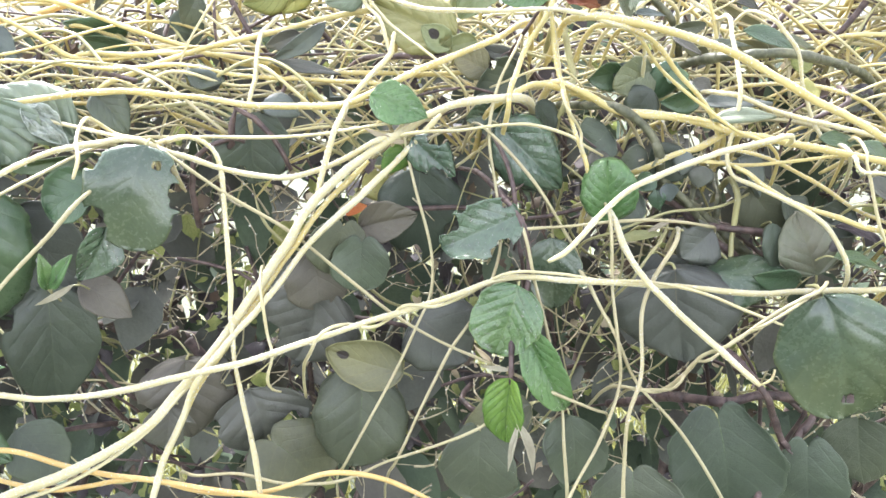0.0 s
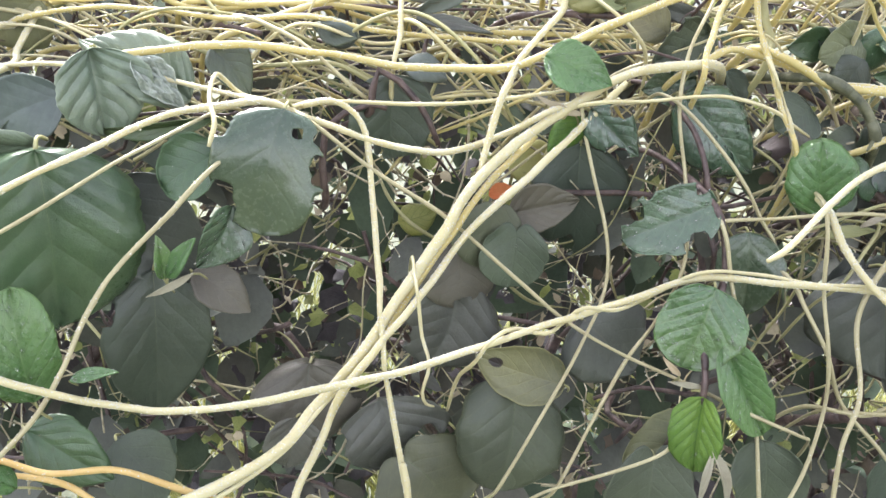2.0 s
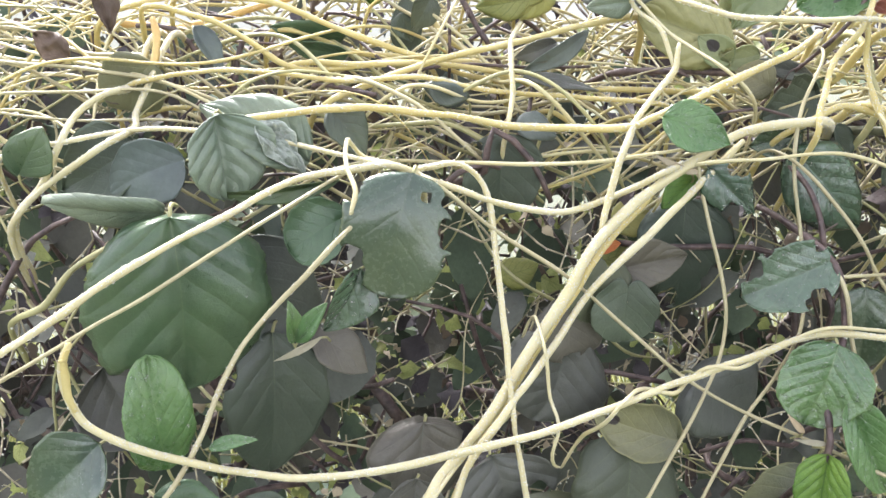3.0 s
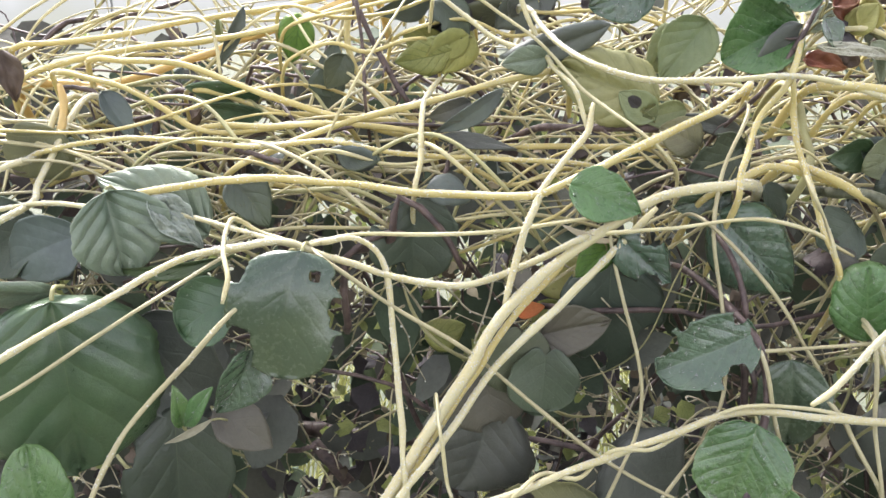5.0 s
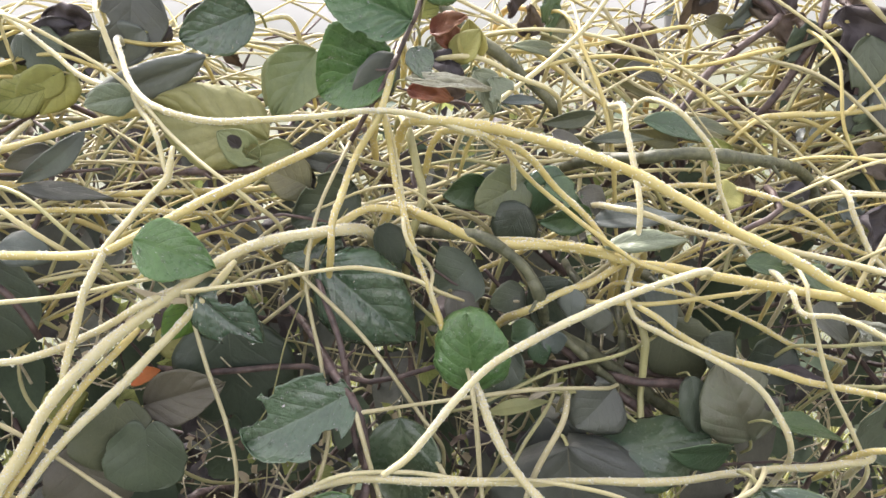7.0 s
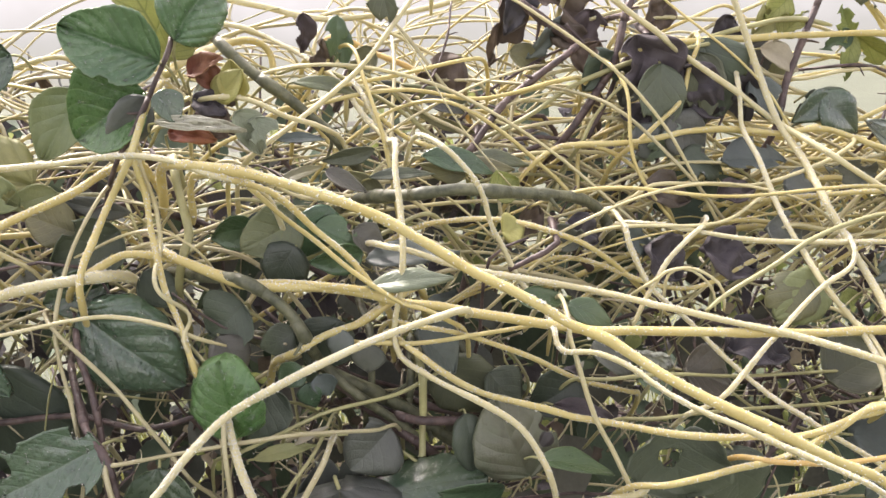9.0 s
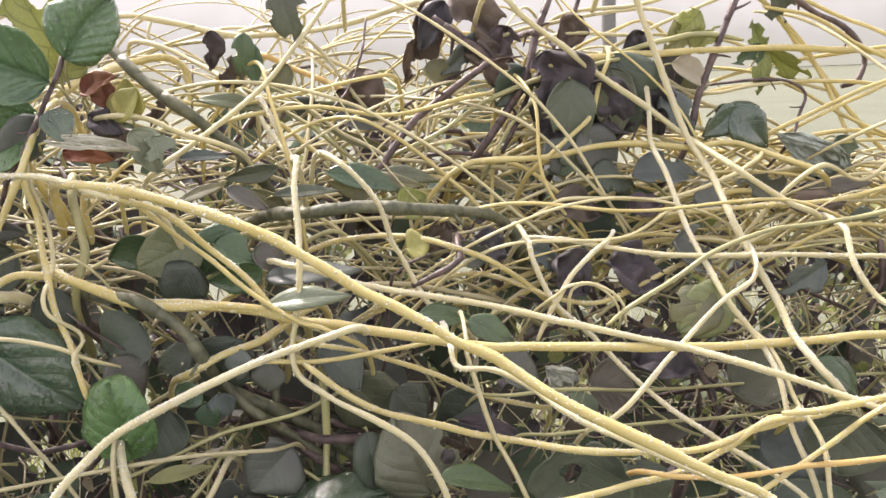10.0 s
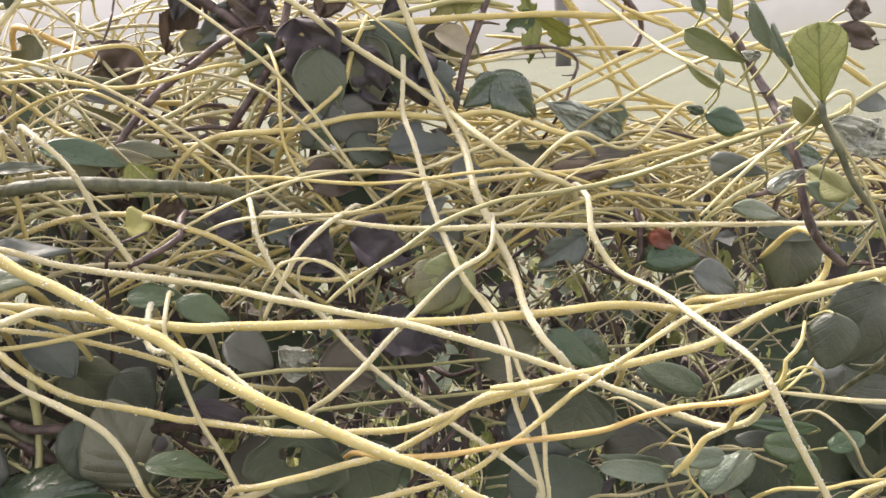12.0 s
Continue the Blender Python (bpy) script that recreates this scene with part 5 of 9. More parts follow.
stem('pale', 0.00119, (0.2199, 0.1274, 0.0804), (0.2168, 0.0996, 0.1006), (0.2105, 0.0820, 0.0960), (0.2071, 0.0800, 0.0907), (0.1916, 0.0700, 0.0720), (0.1779, 0.0650, 0.0565), (0.1611, 0.0600, 0.0433), (0.1433, 0.0550, 0.0306), (0.1274, 0.0480, 0.0205), (0.1179, 0.0578, 0.0095), (0.1132, 0.0817, -0.0185))
stem('pale', 0.00129, (0.0987, 0.1870, 0.0554), (0.1039, 0.1586, 0.0783), (0.1141, 0.1400, 0.0791), (0.1362, 0.1300, 0.0702), (0.1596, 0.1100, 0.0552), (0.1692, 0.0900, 0.0454), (0.1775, 0.0700, 0.0310), (0.1849, 0.0540, 0.0228), (0.1895, 0.0581, 0.0128), (0.1917, 0.0792, -0.0148))
stem('gold', 0.00135, (0.1473, 0.1600, 0.0388), (0.1513, 0.1340, 0.0593), (0.1591, 0.1200, 0.0552), (0.1664, 0.1200, 0.0467), (0.1870, 0.1100, 0.0299), (0.2018, 0.1000, 0.0178), (0.2208, 0.0900, 0.0103), (0.2309, 0.0987, 0.0013), (0.2359, 0.1221, -0.0256))
stem('orange', 0.00177, (0.1602, 0.2200, 0.0486), (0.1655, 0.1940, 0.0710), (0.1763, 0.1800, 0.0707), (0.1887, 0.1800, 0.0646), (0.2124, 0.1700, 0.0534), (0.2275, 0.1680, 0.0425), (0.2401, 0.1600, 0.0309), (0.2481, 0.1689, 0.0186), (0.2521, 0.1924, -0.0101))
stem('pale', 0.00129, (0.4402, 0.0577, -0.0413), (0.4388, 0.0272, -0.0199), (0.4361, 0.0040, -0.0221), (0.4348, 0.0000, -0.0253), (0.4325, -0.0100, -0.0374), (0.4388, -0.0200, -0.0507), (0.4465, -0.0450, -0.0550), (0.4488, -0.0650, -0.0587), (0.4530, -0.0800, -0.0633), (0.4575, -0.0960, -0.0689), (0.4592, -0.1040, -0.0769), (0.4625, -0.1100, -0.0889), (0.4683, -0.1160, -0.1036), (0.4727, -0.1200, -0.1150), (0.4746, -0.1240, -0.1240))
stem('gold', 0.00119, (0.2994, -0.0049, -0.1565), (0.3053, -0.0319, -0.1308), (0.3170, -0.0480, -0.1243), (0.3283, -0.0500, -0.1229), (0.3577, -0.0540, -0.1166), (0.3790, -0.0560, -0.1045), (0.4043, -0.0620, -0.0841), (0.4272, -0.0600, -0.0735), (0.4594, -0.0500, -0.0644), (0.4948, -0.0390, -0.0642), (0.5324, -0.0350, -0.0649), (0.5685, -0.0300, -0.0653), (0.5804, -0.0144, -0.0704), (0.5864, 0.0125, -0.0955))
stem('gold', 0.00159, (0.3697, -0.0560, -0.0821), (0.3879, -0.0580, -0.0813), (0.4107, -0.0560, -0.0809), (0.4359, -0.0540, -0.0797), (0.4676, -0.0500, -0.0778), (0.4891, -0.0480, -0.0708), (0.5117, -0.0450, -0.0667), (0.5385, -0.0420, -0.0651), (0.5504, -0.0267, -0.0694), (0.5563, 0.0000, -0.0940))
stem('orange', 0.00116, (0.3099, -0.0072, -0.1350), (0.3158, -0.0341, -0.1104), (0.3277, -0.0500, -0.1061), (0.3529, -0.0540, -0.1075), (0.3802, -0.0580, -0.1048), (0.4109, -0.0630, -0.1030), (0.4253, -0.0730, -0.0948), (0.4393, -0.0800, -0.0904), (0.4513, -0.0930, -0.0849), (0.4570, -0.1000, -0.0808), (0.4613, -0.1020, -0.0780))
stem('pale', 0.00093, (0.4620, -0.1000, -0.0796), (0.4801, -0.1050, -0.0825), (0.4919, -0.1080, -0.0846), (0.5094, -0.1100, -0.0870), (0.5212, -0.0973, -0.0935), (0.5271, -0.0720, -0.1193))
stem('green', 0.00068, (0.4464, -0.0069, 0.0964), (0.4563, -0.0214, 0.0837), (0.4661, -0.0320, 0.0650), (0.4700, -0.0350, 0.0564), (0.4754, -0.0370, 0.0524), (0.4792, -0.0400, 0.0471), (0.4813, -0.0400, 0.0432), (0.4932, -0.0370, 0.0182), (0.5050, -0.0300, -0.0128))
stem('green', 0.00064, (0.4368, -0.0520, 0.0917), (0.4449, -0.0710, 0.0803), (0.4530, -0.0860, 0.0629), (0.4557, -0.0900, 0.0561), (0.4598, -0.0960, 0.0420), (0.4659, -0.1000, 0.0316), (0.4709, -0.1030, 0.0234), (0.4734, -0.1060, 0.0184), (0.4833, -0.1148, -0.0043), (0.4931, -0.1196, -0.0330))
stem('gold', 0.00143, (0.4367, 0.1100, 0.0989), (0.4510, 0.1030, 0.0874), (0.4653, 0.1000, 0.0699), (0.4685, 0.1000, 0.0653), (0.4836, 0.0970, 0.0483), (0.4971, 0.0930, 0.0286), (0.5136, 0.0890, 0.0087), (0.5277, 0.0800, -0.0088), (0.5346, 0.0895, -0.0224), (0.5381, 0.1133, -0.0518))
stem('gold', 0.00111, (0.3867, 0.0927, -0.0170), (0.4086, 0.0793, 0.0024), (0.4304, 0.0700, 0.0158), (0.4476, 0.0650, 0.0240), (0.4815, 0.0600, 0.0386), (0.5132, 0.0600, 0.0481), (0.5404, 0.0600, 0.0585), (0.5638, 0.0630, 0.0644), (0.5871, 0.0700, 0.0644))
stem('gold', 0.00116, (0.4432, 0.0900, 0.0841), (0.4638, 0.0830, 0.0790), (0.4844, 0.0800, 0.0678), (0.4911, 0.0800, 0.0632), (0.5165, 0.0800, 0.0530), (0.5567, 0.0800, 0.0424), (0.5996, 0.0800, 0.0387), (0.6245, 0.0830, 0.0336), (0.6494, 0.0900, 0.0224))
stem('gold', 0.00126, (0.3529, 0.0821, -0.0469), (0.3588, 0.0554, -0.0216), (0.3707, 0.0400, -0.0161), (0.4127, 0.0350, -0.0142), (0.4481, 0.0320, -0.0136), (0.4862, 0.0300, -0.0076), (0.5202, 0.0250, -0.0014), (0.5578, 0.0200, -0.0002), (0.5697, 0.0324, -0.0048), (0.5757, 0.0576, -0.0296))
stem('gold', 0.00128, (0.4363, -0.0760, -0.1203), (0.4415, -0.0820, -0.1089), (0.4449, -0.0850, -0.1018), (0.4512, -0.0900, -0.0960), (0.4520, -0.0940, -0.0888), (0.4573, -0.0980, -0.0825), (0.4599, -0.1030, -0.0774))
stem('pale', 0.00101, (0.4520, 0.1165, 0.0834), (0.4620, 0.0913, 0.0785), (0.4719, 0.0700, 0.0676), (0.4882, 0.0400, 0.0448), (0.4912, 0.0200, 0.0364), (0.5069, 0.0000, 0.0241), (0.5224, -0.0200, 0.0138), (0.5366, -0.0353, 0.0014), (0.5508, -0.0466, -0.0171))
stem('pale', 0.00099, (0.4468, 0.0977, -0.0181), (0.4592, 0.0719, 0.0016), (0.4716, 0.0500, 0.0154), (0.4913, 0.0200, 0.0325), (0.5065, 0.0000, 0.0392), (0.5282, -0.0100, 0.0453), (0.5502, -0.0171, 0.0485), (0.5722, -0.0203, 0.0457))
stem('gold', 0.00165, (-0.3293, 0.1600, 0.0047), (-0.3233, 0.1340, 0.0302), (-0.3114, 0.1200, 0.0361), (-0.2957, 0.1200, 0.0373), (-0.2642, 0.1200, 0.0406), (-0.2339, 0.1200, 0.0457), (-0.2122, 0.1200, 0.0499), (-0.1779, 0.1200, 0.0549), (-0.1481, 0.1200, 0.0600), (-0.1237, 0.1200, 0.0644), (-0.1119, 0.1340, 0.0615), (-0.1060, 0.1600, 0.0376))
stem('gold', 0.00181, (-0.3076, 0.1169, -0.0198), (-0.3043, 0.0952, 0.0077), (-0.2978, 0.0900, 0.0177), (-0.2904, 0.1000, 0.0234), (-0.2586, 0.1000, 0.0316), (-0.2316, 0.1000, 0.0357), (-0.2024, 0.1000, 0.0386), (-0.1654, 0.1000, 0.0455), (-0.1240, 0.1000, 0.0572), (-0.1031, 0.1000, 0.0648), (-0.0919, 0.1140, 0.0639), (-0.0862, 0.1400, 0.0410))
stem('orange', 0.00236, (-0.3172, 0.1395, -0.0139), (-0.3124, 0.1170, 0.0108), (-0.3027, 0.1100, 0.0152), (-0.2888, 0.1200, 0.0144), (-0.2585, 0.1200, 0.0153), (-0.2229, 0.1200, 0.0260), (-0.1918, 0.1200, 0.0373), (-0.1485, 0.1200, 0.0520), (-0.1238, 0.1200, 0.0615), (-0.1126, 0.1340, 0.0607), (-0.1070, 0.1600, 0.0379))
stem('gold', 0.00150, (-0.2686, 0.1206, 0.0000), (-0.2629, 0.0927, 0.0249), (-0.2514, 0.0750, 0.0296), (-0.2361, 0.0700, 0.0291), (-0.2110, 0.0700, 0.0283), (-0.1921, 0.0700, 0.0226), (-0.1677, 0.0700, 0.0131), (-0.1410, 0.0700, 0.0045), (-0.1216, 0.0700, 0.0005), (-0.0960, 0.0700, -0.0009), (-0.0840, 0.0840, -0.0066), (-0.0780, 0.1100, -0.0319))
stem('gold', 0.00148, (-0.2794, 0.1000, -0.0022), (-0.2735, 0.0740, 0.0215), (-0.2618, 0.0600, 0.0238), (-0.2514, 0.0600, 0.0213), (-0.2332, 0.0600, 0.0165), (-0.2152, 0.0600, 0.0064), (-0.2007, 0.0600, -0.0033), (-0.1837, 0.0600, -0.0060), (-0.1587, 0.0600, -0.0033), (-0.1341, 0.0600, -0.0019), (-0.1221, 0.0740, -0.0062), (-0.1161, 0.1000, -0.0309))
stem('gold', 0.00166, (-0.1894, 0.0741, -0.0578), (-0.1843, 0.0501, -0.0302), (-0.1742, 0.0400, -0.0202), (-0.1664, 0.0430, -0.0163), (-0.1376, 0.0500, -0.0049), (-0.1132, 0.0530, 0.0032), (-0.0851, 0.0550, 0.0095), (-0.0506, 0.0600, 0.0184), (-0.0228, 0.0650, 0.0244), (-0.0113, 0.0811, 0.0219), (-0.0055, 0.1081, -0.0019))
stem('gold', 0.00149, (-0.2078, 0.1000, -0.0327), (-0.2018, 0.0740, -0.0077), (-0.1898, 0.0600, -0.0027), (-0.1620, 0.0600, -0.0027), (-0.1393, 0.0600, -0.0013), (-0.1010, 0.0600, -0.0033), (-0.0505, 0.0600, -0.0119), (-0.0211, 0.0600, -0.0119), (0.0176, 0.0600, -0.0127), (0.0474, 0.0600, -0.0111), (0.0594, 0.0740, -0.0154), (0.0654, 0.1000, -0.0400))
stem('gold', 0.00133, (-0.2183, 0.1200, -0.0130), (-0.2124, 0.0940, 0.0110), (-0.2006, 0.0800, 0.0139), (-0.1923, 0.0800, 0.0125), (-0.1631, 0.0800, 0.0028), (-0.1350, 0.0800, 0.0008), (-0.1029, 0.0800, -0.0076), (-0.0796, 0.0800, -0.0091), (-0.0676, 0.0940, -0.0149), (-0.0616, 0.1200, -0.0402))
stem('gold', 0.00122, (-0.2875, 0.0800, -0.0481), (-0.2817, 0.0540, -0.0217), (-0.2700, 0.0400, -0.0140), (-0.2587, 0.0400, -0.0113), (-0.2273, 0.0400, -0.0065), (-0.1907, 0.0400, -0.0084), (-0.1615, 0.0400, -0.0102), (-0.1283, 0.0400, -0.0076), (-0.0991, 0.0400, -0.0132), (-0.0507, 0.0400, -0.0159), (-0.0105, 0.0400, -0.0180), (0.0015, 0.0540, -0.0237), (0.0075, 0.0800, -0.0490))
stem('gold', 0.00187, (-0.1178, 0.1600, 0.0484), (-0.1198, 0.1340, 0.0678), (-0.1238, 0.1200, 0.0615), (-0.1286, 0.1200, 0.0478), (-0.1271, 0.1150, 0.0334), (-0.1205, 0.1100, 0.0191), (-0.1097, 0.1050, 0.0088), (-0.0957, 0.1000, 0.0008), (-0.0858, 0.1105, -0.0099), (-0.0808, 0.1347, -0.0378))
stem('orange', 0.00188, (-0.2647, 0.0600, 0.0178), (-0.2617, 0.0550, 0.0046), (-0.2643, 0.0500, -0.0098))
stem('gold', 0.00165, (0.0410, 0.0531, -0.0629), (0.0461, 0.0277, -0.0348), (0.0563, 0.0150, -0.0236), (0.0645, 0.0160, -0.0187), (0.0731, 0.0170, -0.0159), (0.0856, 0.0180, -0.0183), (0.1022, 0.0150, -0.0230), (0.1164, 0.0120, -0.0293), (0.1375, 0.0080, -0.0310), (0.1715, 0.0050, -0.0364), (0.1833, 0.0180, -0.0433), (0.1892, 0.0434, -0.0693))
stem('gold', 0.00167, (0.1233, 0.0409, -0.0952), (0.1288, 0.0159, -0.0680), (0.1398, 0.0040, -0.0587), (0.1503, 0.0060, -0.0546), (0.1660, 0.0080, -0.0506), (0.1788, 0.0090, -0.0437), (0.1832, 0.0080, -0.0412), (0.1934, 0.0197, -0.0403), (0.1985, 0.0446, -0.0623))
stem('green', 0.00191, (0.0886, 0.0857, -0.0011), (0.0898, 0.0578, 0.0183), (0.0920, 0.0400, 0.0122), (0.0950, 0.0350, -0.0026), (0.0966, 0.0300, -0.0121), (0.0932, 0.0250, -0.0226), (0.0898, 0.0341, -0.0380), (0.0881, 0.0576, -0.0682))
stem('straw', 0.00094, (0.0480, 0.0203, -0.1219), (0.0539, -0.0052, -0.0968), (0.0659, -0.0180, -0.0915), (0.0864, -0.0160, -0.0911), (0.1133, -0.0200, -0.0871), (0.1357, -0.0180, -0.0869), (0.1673, -0.0100, -0.0919), (0.1788, 0.0069, -0.0987), (0.1845, 0.0344, -0.1246))
stem('green', 0.00174, (0.1914, 0.0500, -0.0900), (0.1914, 0.0240, -0.0710), (0.1913, 0.0100, -0.0780), (0.1913, 0.0100, -0.0886), (0.1911, 0.0100, -0.1047), (0.1889, 0.0060, -0.1194), (0.1872, 0.0169, -0.1359), (0.1863, 0.0413, -0.1666))
stem('green', 0.00084, (0.0958, 0.0292, -0.1319), (0.1014, 0.0041, -0.1051), (0.1127, -0.0080, -0.0966), (0.1306, -0.0050, -0.0909), (0.1496, 0.0000, -0.0859), (0.1793, 0.0100, -0.0854), (0.1970, 0.0150, -0.0798), (0.2080, 0.0321, -0.0813), (0.2136, 0.0597, -0.1045))
stem('green', 0.00086, (0.1264, 0.0315, -0.1210), (0.1321, 0.0070, -0.0972), (0.1435, -0.0040, -0.0945), (0.1663, 0.0020, -0.0992), (0.1808, 0.0040, -0.1100), (0.1948, 0.0040, -0.1230), (0.2036, 0.0180, -0.1361), (0.2081, 0.0440, -0.1652))
stem('green', 0.00082, (0.1138, 0.0148, -0.1636), (0.1174, -0.0095, -0.1340), (0.1245, -0.0200, -0.1200), (0.1326, -0.0160, -0.1095), (0.1405, -0.0100, -0.1023), (0.1454, -0.0060, -0.0964), (0.1522, 0.0136, -0.0932), (0.1556, 0.0423, -0.1141))
stem('green', 0.00152, (-0.3228, 0.0200, -0.1519), (-0.3175, -0.0060, -0.1242), (-0.3068, -0.0200, -0.1137), (-0.2964, -0.0200, -0.1083), (-0.2827, -0.0200, -0.0926), (-0.2692, -0.0150, -0.0833), (-0.2597, 0.0025, -0.0817), (-0.2550, 0.0302, -0.1035))
stem('green', 0.00089, (0.2516, 0.0306, -0.1098), (0.2576, 0.0051, -0.0851), (0.2695, -0.0080, -0.0806), (0.2957, -0.0060, -0.0818), (0.3373, -0.0020, -0.0881), (0.3814, 0.0020, -0.0918), (0.4283, 0.0060, -0.0952), (0.4679, 0.0100, -0.0987), (0.4798, 0.0252, -0.1047), (0.4857, 0.0518, -0.1302))
stem('green', 0.00087, (0.2684, 0.0208, -0.1264), (0.2744, -0.0048, -0.1015), (0.2864, -0.0180, -0.0967), (0.3153, -0.0160, -0.0973), (0.3463, -0.0120, -0.1001), (0.3806, -0.0100, -0.1024), (0.4047, -0.0080, -0.1025), (0.4166, 0.0070, -0.1075), (0.4226, 0.0335, -0.1326))
stem('gold', 0.00113, (0.1725, 0.0385, -0.0763), (0.1782, 0.0130, -0.0531), (0.1896, 0.0000, -0.0518), (0.2130, 0.0020, -0.0595), (0.2376, 0.0060, -0.0717), (0.2636, 0.0100, -0.0868), (0.2889, 0.0150, -0.0973), (0.2998, 0.0312, -0.1068), (0.3052, 0.0582, -0.1340))
stem('gold', 0.00108, (0.1503, 0.0437, -0.0863), (0.1562, 0.0171, -0.0618), (0.1682, 0.0020, -0.0577), (0.1890, 0.0000, -0.0592), (0.2173, -0.0040, -0.0564), (0.2359, -0.0090, -0.0528), (0.2473, 0.0019, -0.0556), (0.2530, 0.0264, -0.0795))
stem('green', 0.00130, (0.2222, 0.1300, -0.0207), (0.2277, 0.1040, 0.0066), (0.2387, 0.0900, 0.0164), (0.2640, 0.0900, 0.0274), (0.2842, 0.0900, 0.0400), (0.3045, 0.0860, 0.0486), (0.3282, 0.0840, 0.0553), (0.3591, 0.0840, 0.0635), (0.3842, 0.0840, 0.0689), (0.4086, 0.0870, 0.0712), (0.4331, 0.0940, 0.0674))
stem('green', 0.00105, (0.2780, 0.1200, -0.0342), (0.2809, 0.0940, -0.0040), (0.2868, 0.0800, 0.0115), (0.2947, 0.0800, 0.0255), (0.3070, 0.0800, 0.0383), (0.3299, 0.0800, 0.0537), (0.3544, 0.0800, 0.0598), (0.3660, 0.0940, 0.0577), (0.3718, 0.1200, 0.0342))
stem('pale', 0.00102, (0.2495, 0.1400, -0.0102), (0.2555, 0.1140, 0.0153), (0.2675, 0.1000, 0.0213), (0.2891, 0.1000, 0.0231), (0.3081, 0.0900, 0.0238), (0.3187, 0.0984, 0.0193), (0.3240, 0.1216, -0.0055))
stem('pale', 0.00101, (0.2430, 0.1250, -0.0213), (0.2490, 0.0990, 0.0035), (0.2610, 0.0850, 0.0083), (0.2910, 0.0850, 0.0075), (0.3184, 0.0800, 0.0036), (0.3301, 0.0919, -0.0030), (0.3360, 0.1168, -0.0288))
stem('pale', 0.00104, (0.2557, 0.1500, 0.0135), (0.2617, 0.1240, 0.0393), (0.2736, 0.1100, 0.0459), (0.2986, 0.1100, 0.0493), (0.3209, 0.1000, 0.0453), (0.3317, 0.1091, 0.0385), (0.3371, 0.1327, 0.0125))
stem('pale', 0.00105, (0.2555, 0.1500, 0.0077), (0.2613, 0.1240, 0.0315), (0.2731, 0.1100, 0.0339), (0.2917, 0.1100, 0.0299), (0.3127, 0.1050, 0.0336), (0.3242, 0.1163, 0.0306), (0.3299, 0.1409, 0.0067))
stem('pale', 0.00104, (0.2881, 0.1500, 0.0422), (0.2939, 0.1240, 0.0684), (0.3057, 0.1100, 0.0757), (0.3311, 0.1100, 0.0808), (0.3665, 0.1100, 0.0856), (0.3913, 0.1130, 0.0860), (0.4160, 0.1200, 0.0803))
stem('pale', 0.00104, (0.3160, 0.1400, 0.0452), (0.3220, 0.1140, 0.0699), (0.3339, 0.1000, 0.0743), (0.3657, 0.1000, 0.0726), (0.4082, 0.1000, 0.0705), (0.4332, 0.1030, 0.0663), (0.4581, 0.1100, 0.0560))
stem('pale', 0.00106, (0.3259, 0.1500, 0.0552), (0.3319, 0.1240, 0.0805), (0.3439, 0.1100, 0.0863), (0.3763, 0.1100, 0.0883), (0.4028, 0.1100, 0.0936), (0.4273, 0.1130, 0.0955), (0.4518, 0.1200, 0.0914))
stem('pale', 0.00105, (0.3284, 0.1100, 0.0438), (0.3519, 0.1030, 0.0613), (0.3754, 0.1000, 0.0728), (0.3981, 0.1000, 0.0810), (0.4277, 0.1000, 0.0920), (0.4511, 0.1030, 0.0977), (0.4746, 0.1100, 0.0974))
stem('pale', 0.00104, (0.3473, 0.1090, 0.0651), (0.3672, 0.0975, 0.0598), (0.3872, 0.0900, 0.0484), (0.4050, 0.0860, 0.0356), (0.4217, 0.0800, 0.0290), (0.4438, 0.0751, 0.0173), (0.4658, 0.0742, -0.0004))
stem('pale', 0.00103, (0.3156, 0.0900, 0.0338), (0.3397, 0.0830, 0.0359), (0.3637, 0.0800, 0.0320), (0.3892, 0.0800, 0.0247), (0.4165, 0.0760, 0.0175), (0.4404, 0.0755, 0.0082), (0.4644, 0.0790, -0.0071))
stem('pale', 0.00104, (0.3247, 0.1300, 0.0163), (0.3307, 0.1040, 0.0417), (0.3426, 0.0900, 0.0474), (0.3711, 0.0900, 0.0491), (0.4082, 0.0860, 0.0400), (0.4367, 0.0840, 0.0432), (0.4615, 0.0853, 0.0430), (0.4863, 0.0905, 0.0368))
stem('gold', 0.00121, (0.4255, 0.1100, 0.0942), (0.4488, 0.1030, 0.0940), (0.4720, 0.1000, 0.0878), (0.4970, 0.1000, 0.0779), (0.5257, 0.1000, 0.0677), (0.5493, 0.1030, 0.0563), (0.5728, 0.1100, 0.0390))
stem('gold', 0.00119, (0.4526, 0.1081, 0.0863), (0.4633, 0.0970, 0.0730), (0.4740, 0.0900, 0.0538), (0.4846, 0.0860, 0.0318), (0.4903, 0.0800, 0.0100), (0.4933, 0.0909, -0.0062), (0.4948, 0.1154, -0.0369))
stem('gold', 0.00118, (0.4092, 0.0900, -0.0127), (0.4323, 0.0830, 0.0057), (0.4555, 0.0800, 0.0181), (0.4823, 0.0800, 0.0290), (0.5122, 0.0800, 0.0398), (0.5357, 0.0830, 0.0453), (0.5592, 0.0900, 0.0448))
stem('gold', 0.00117, (0.3847, 0.0991, 0.0302), (0.4097, 0.0905, 0.0398), (0.4346, 0.0860, 0.0433), (0.4671, 0.0840, 0.0440), (0.5137, 0.0820, 0.0397), (0.5386, 0.0839, 0.0344), (0.5634, 0.0899, 0.0231))
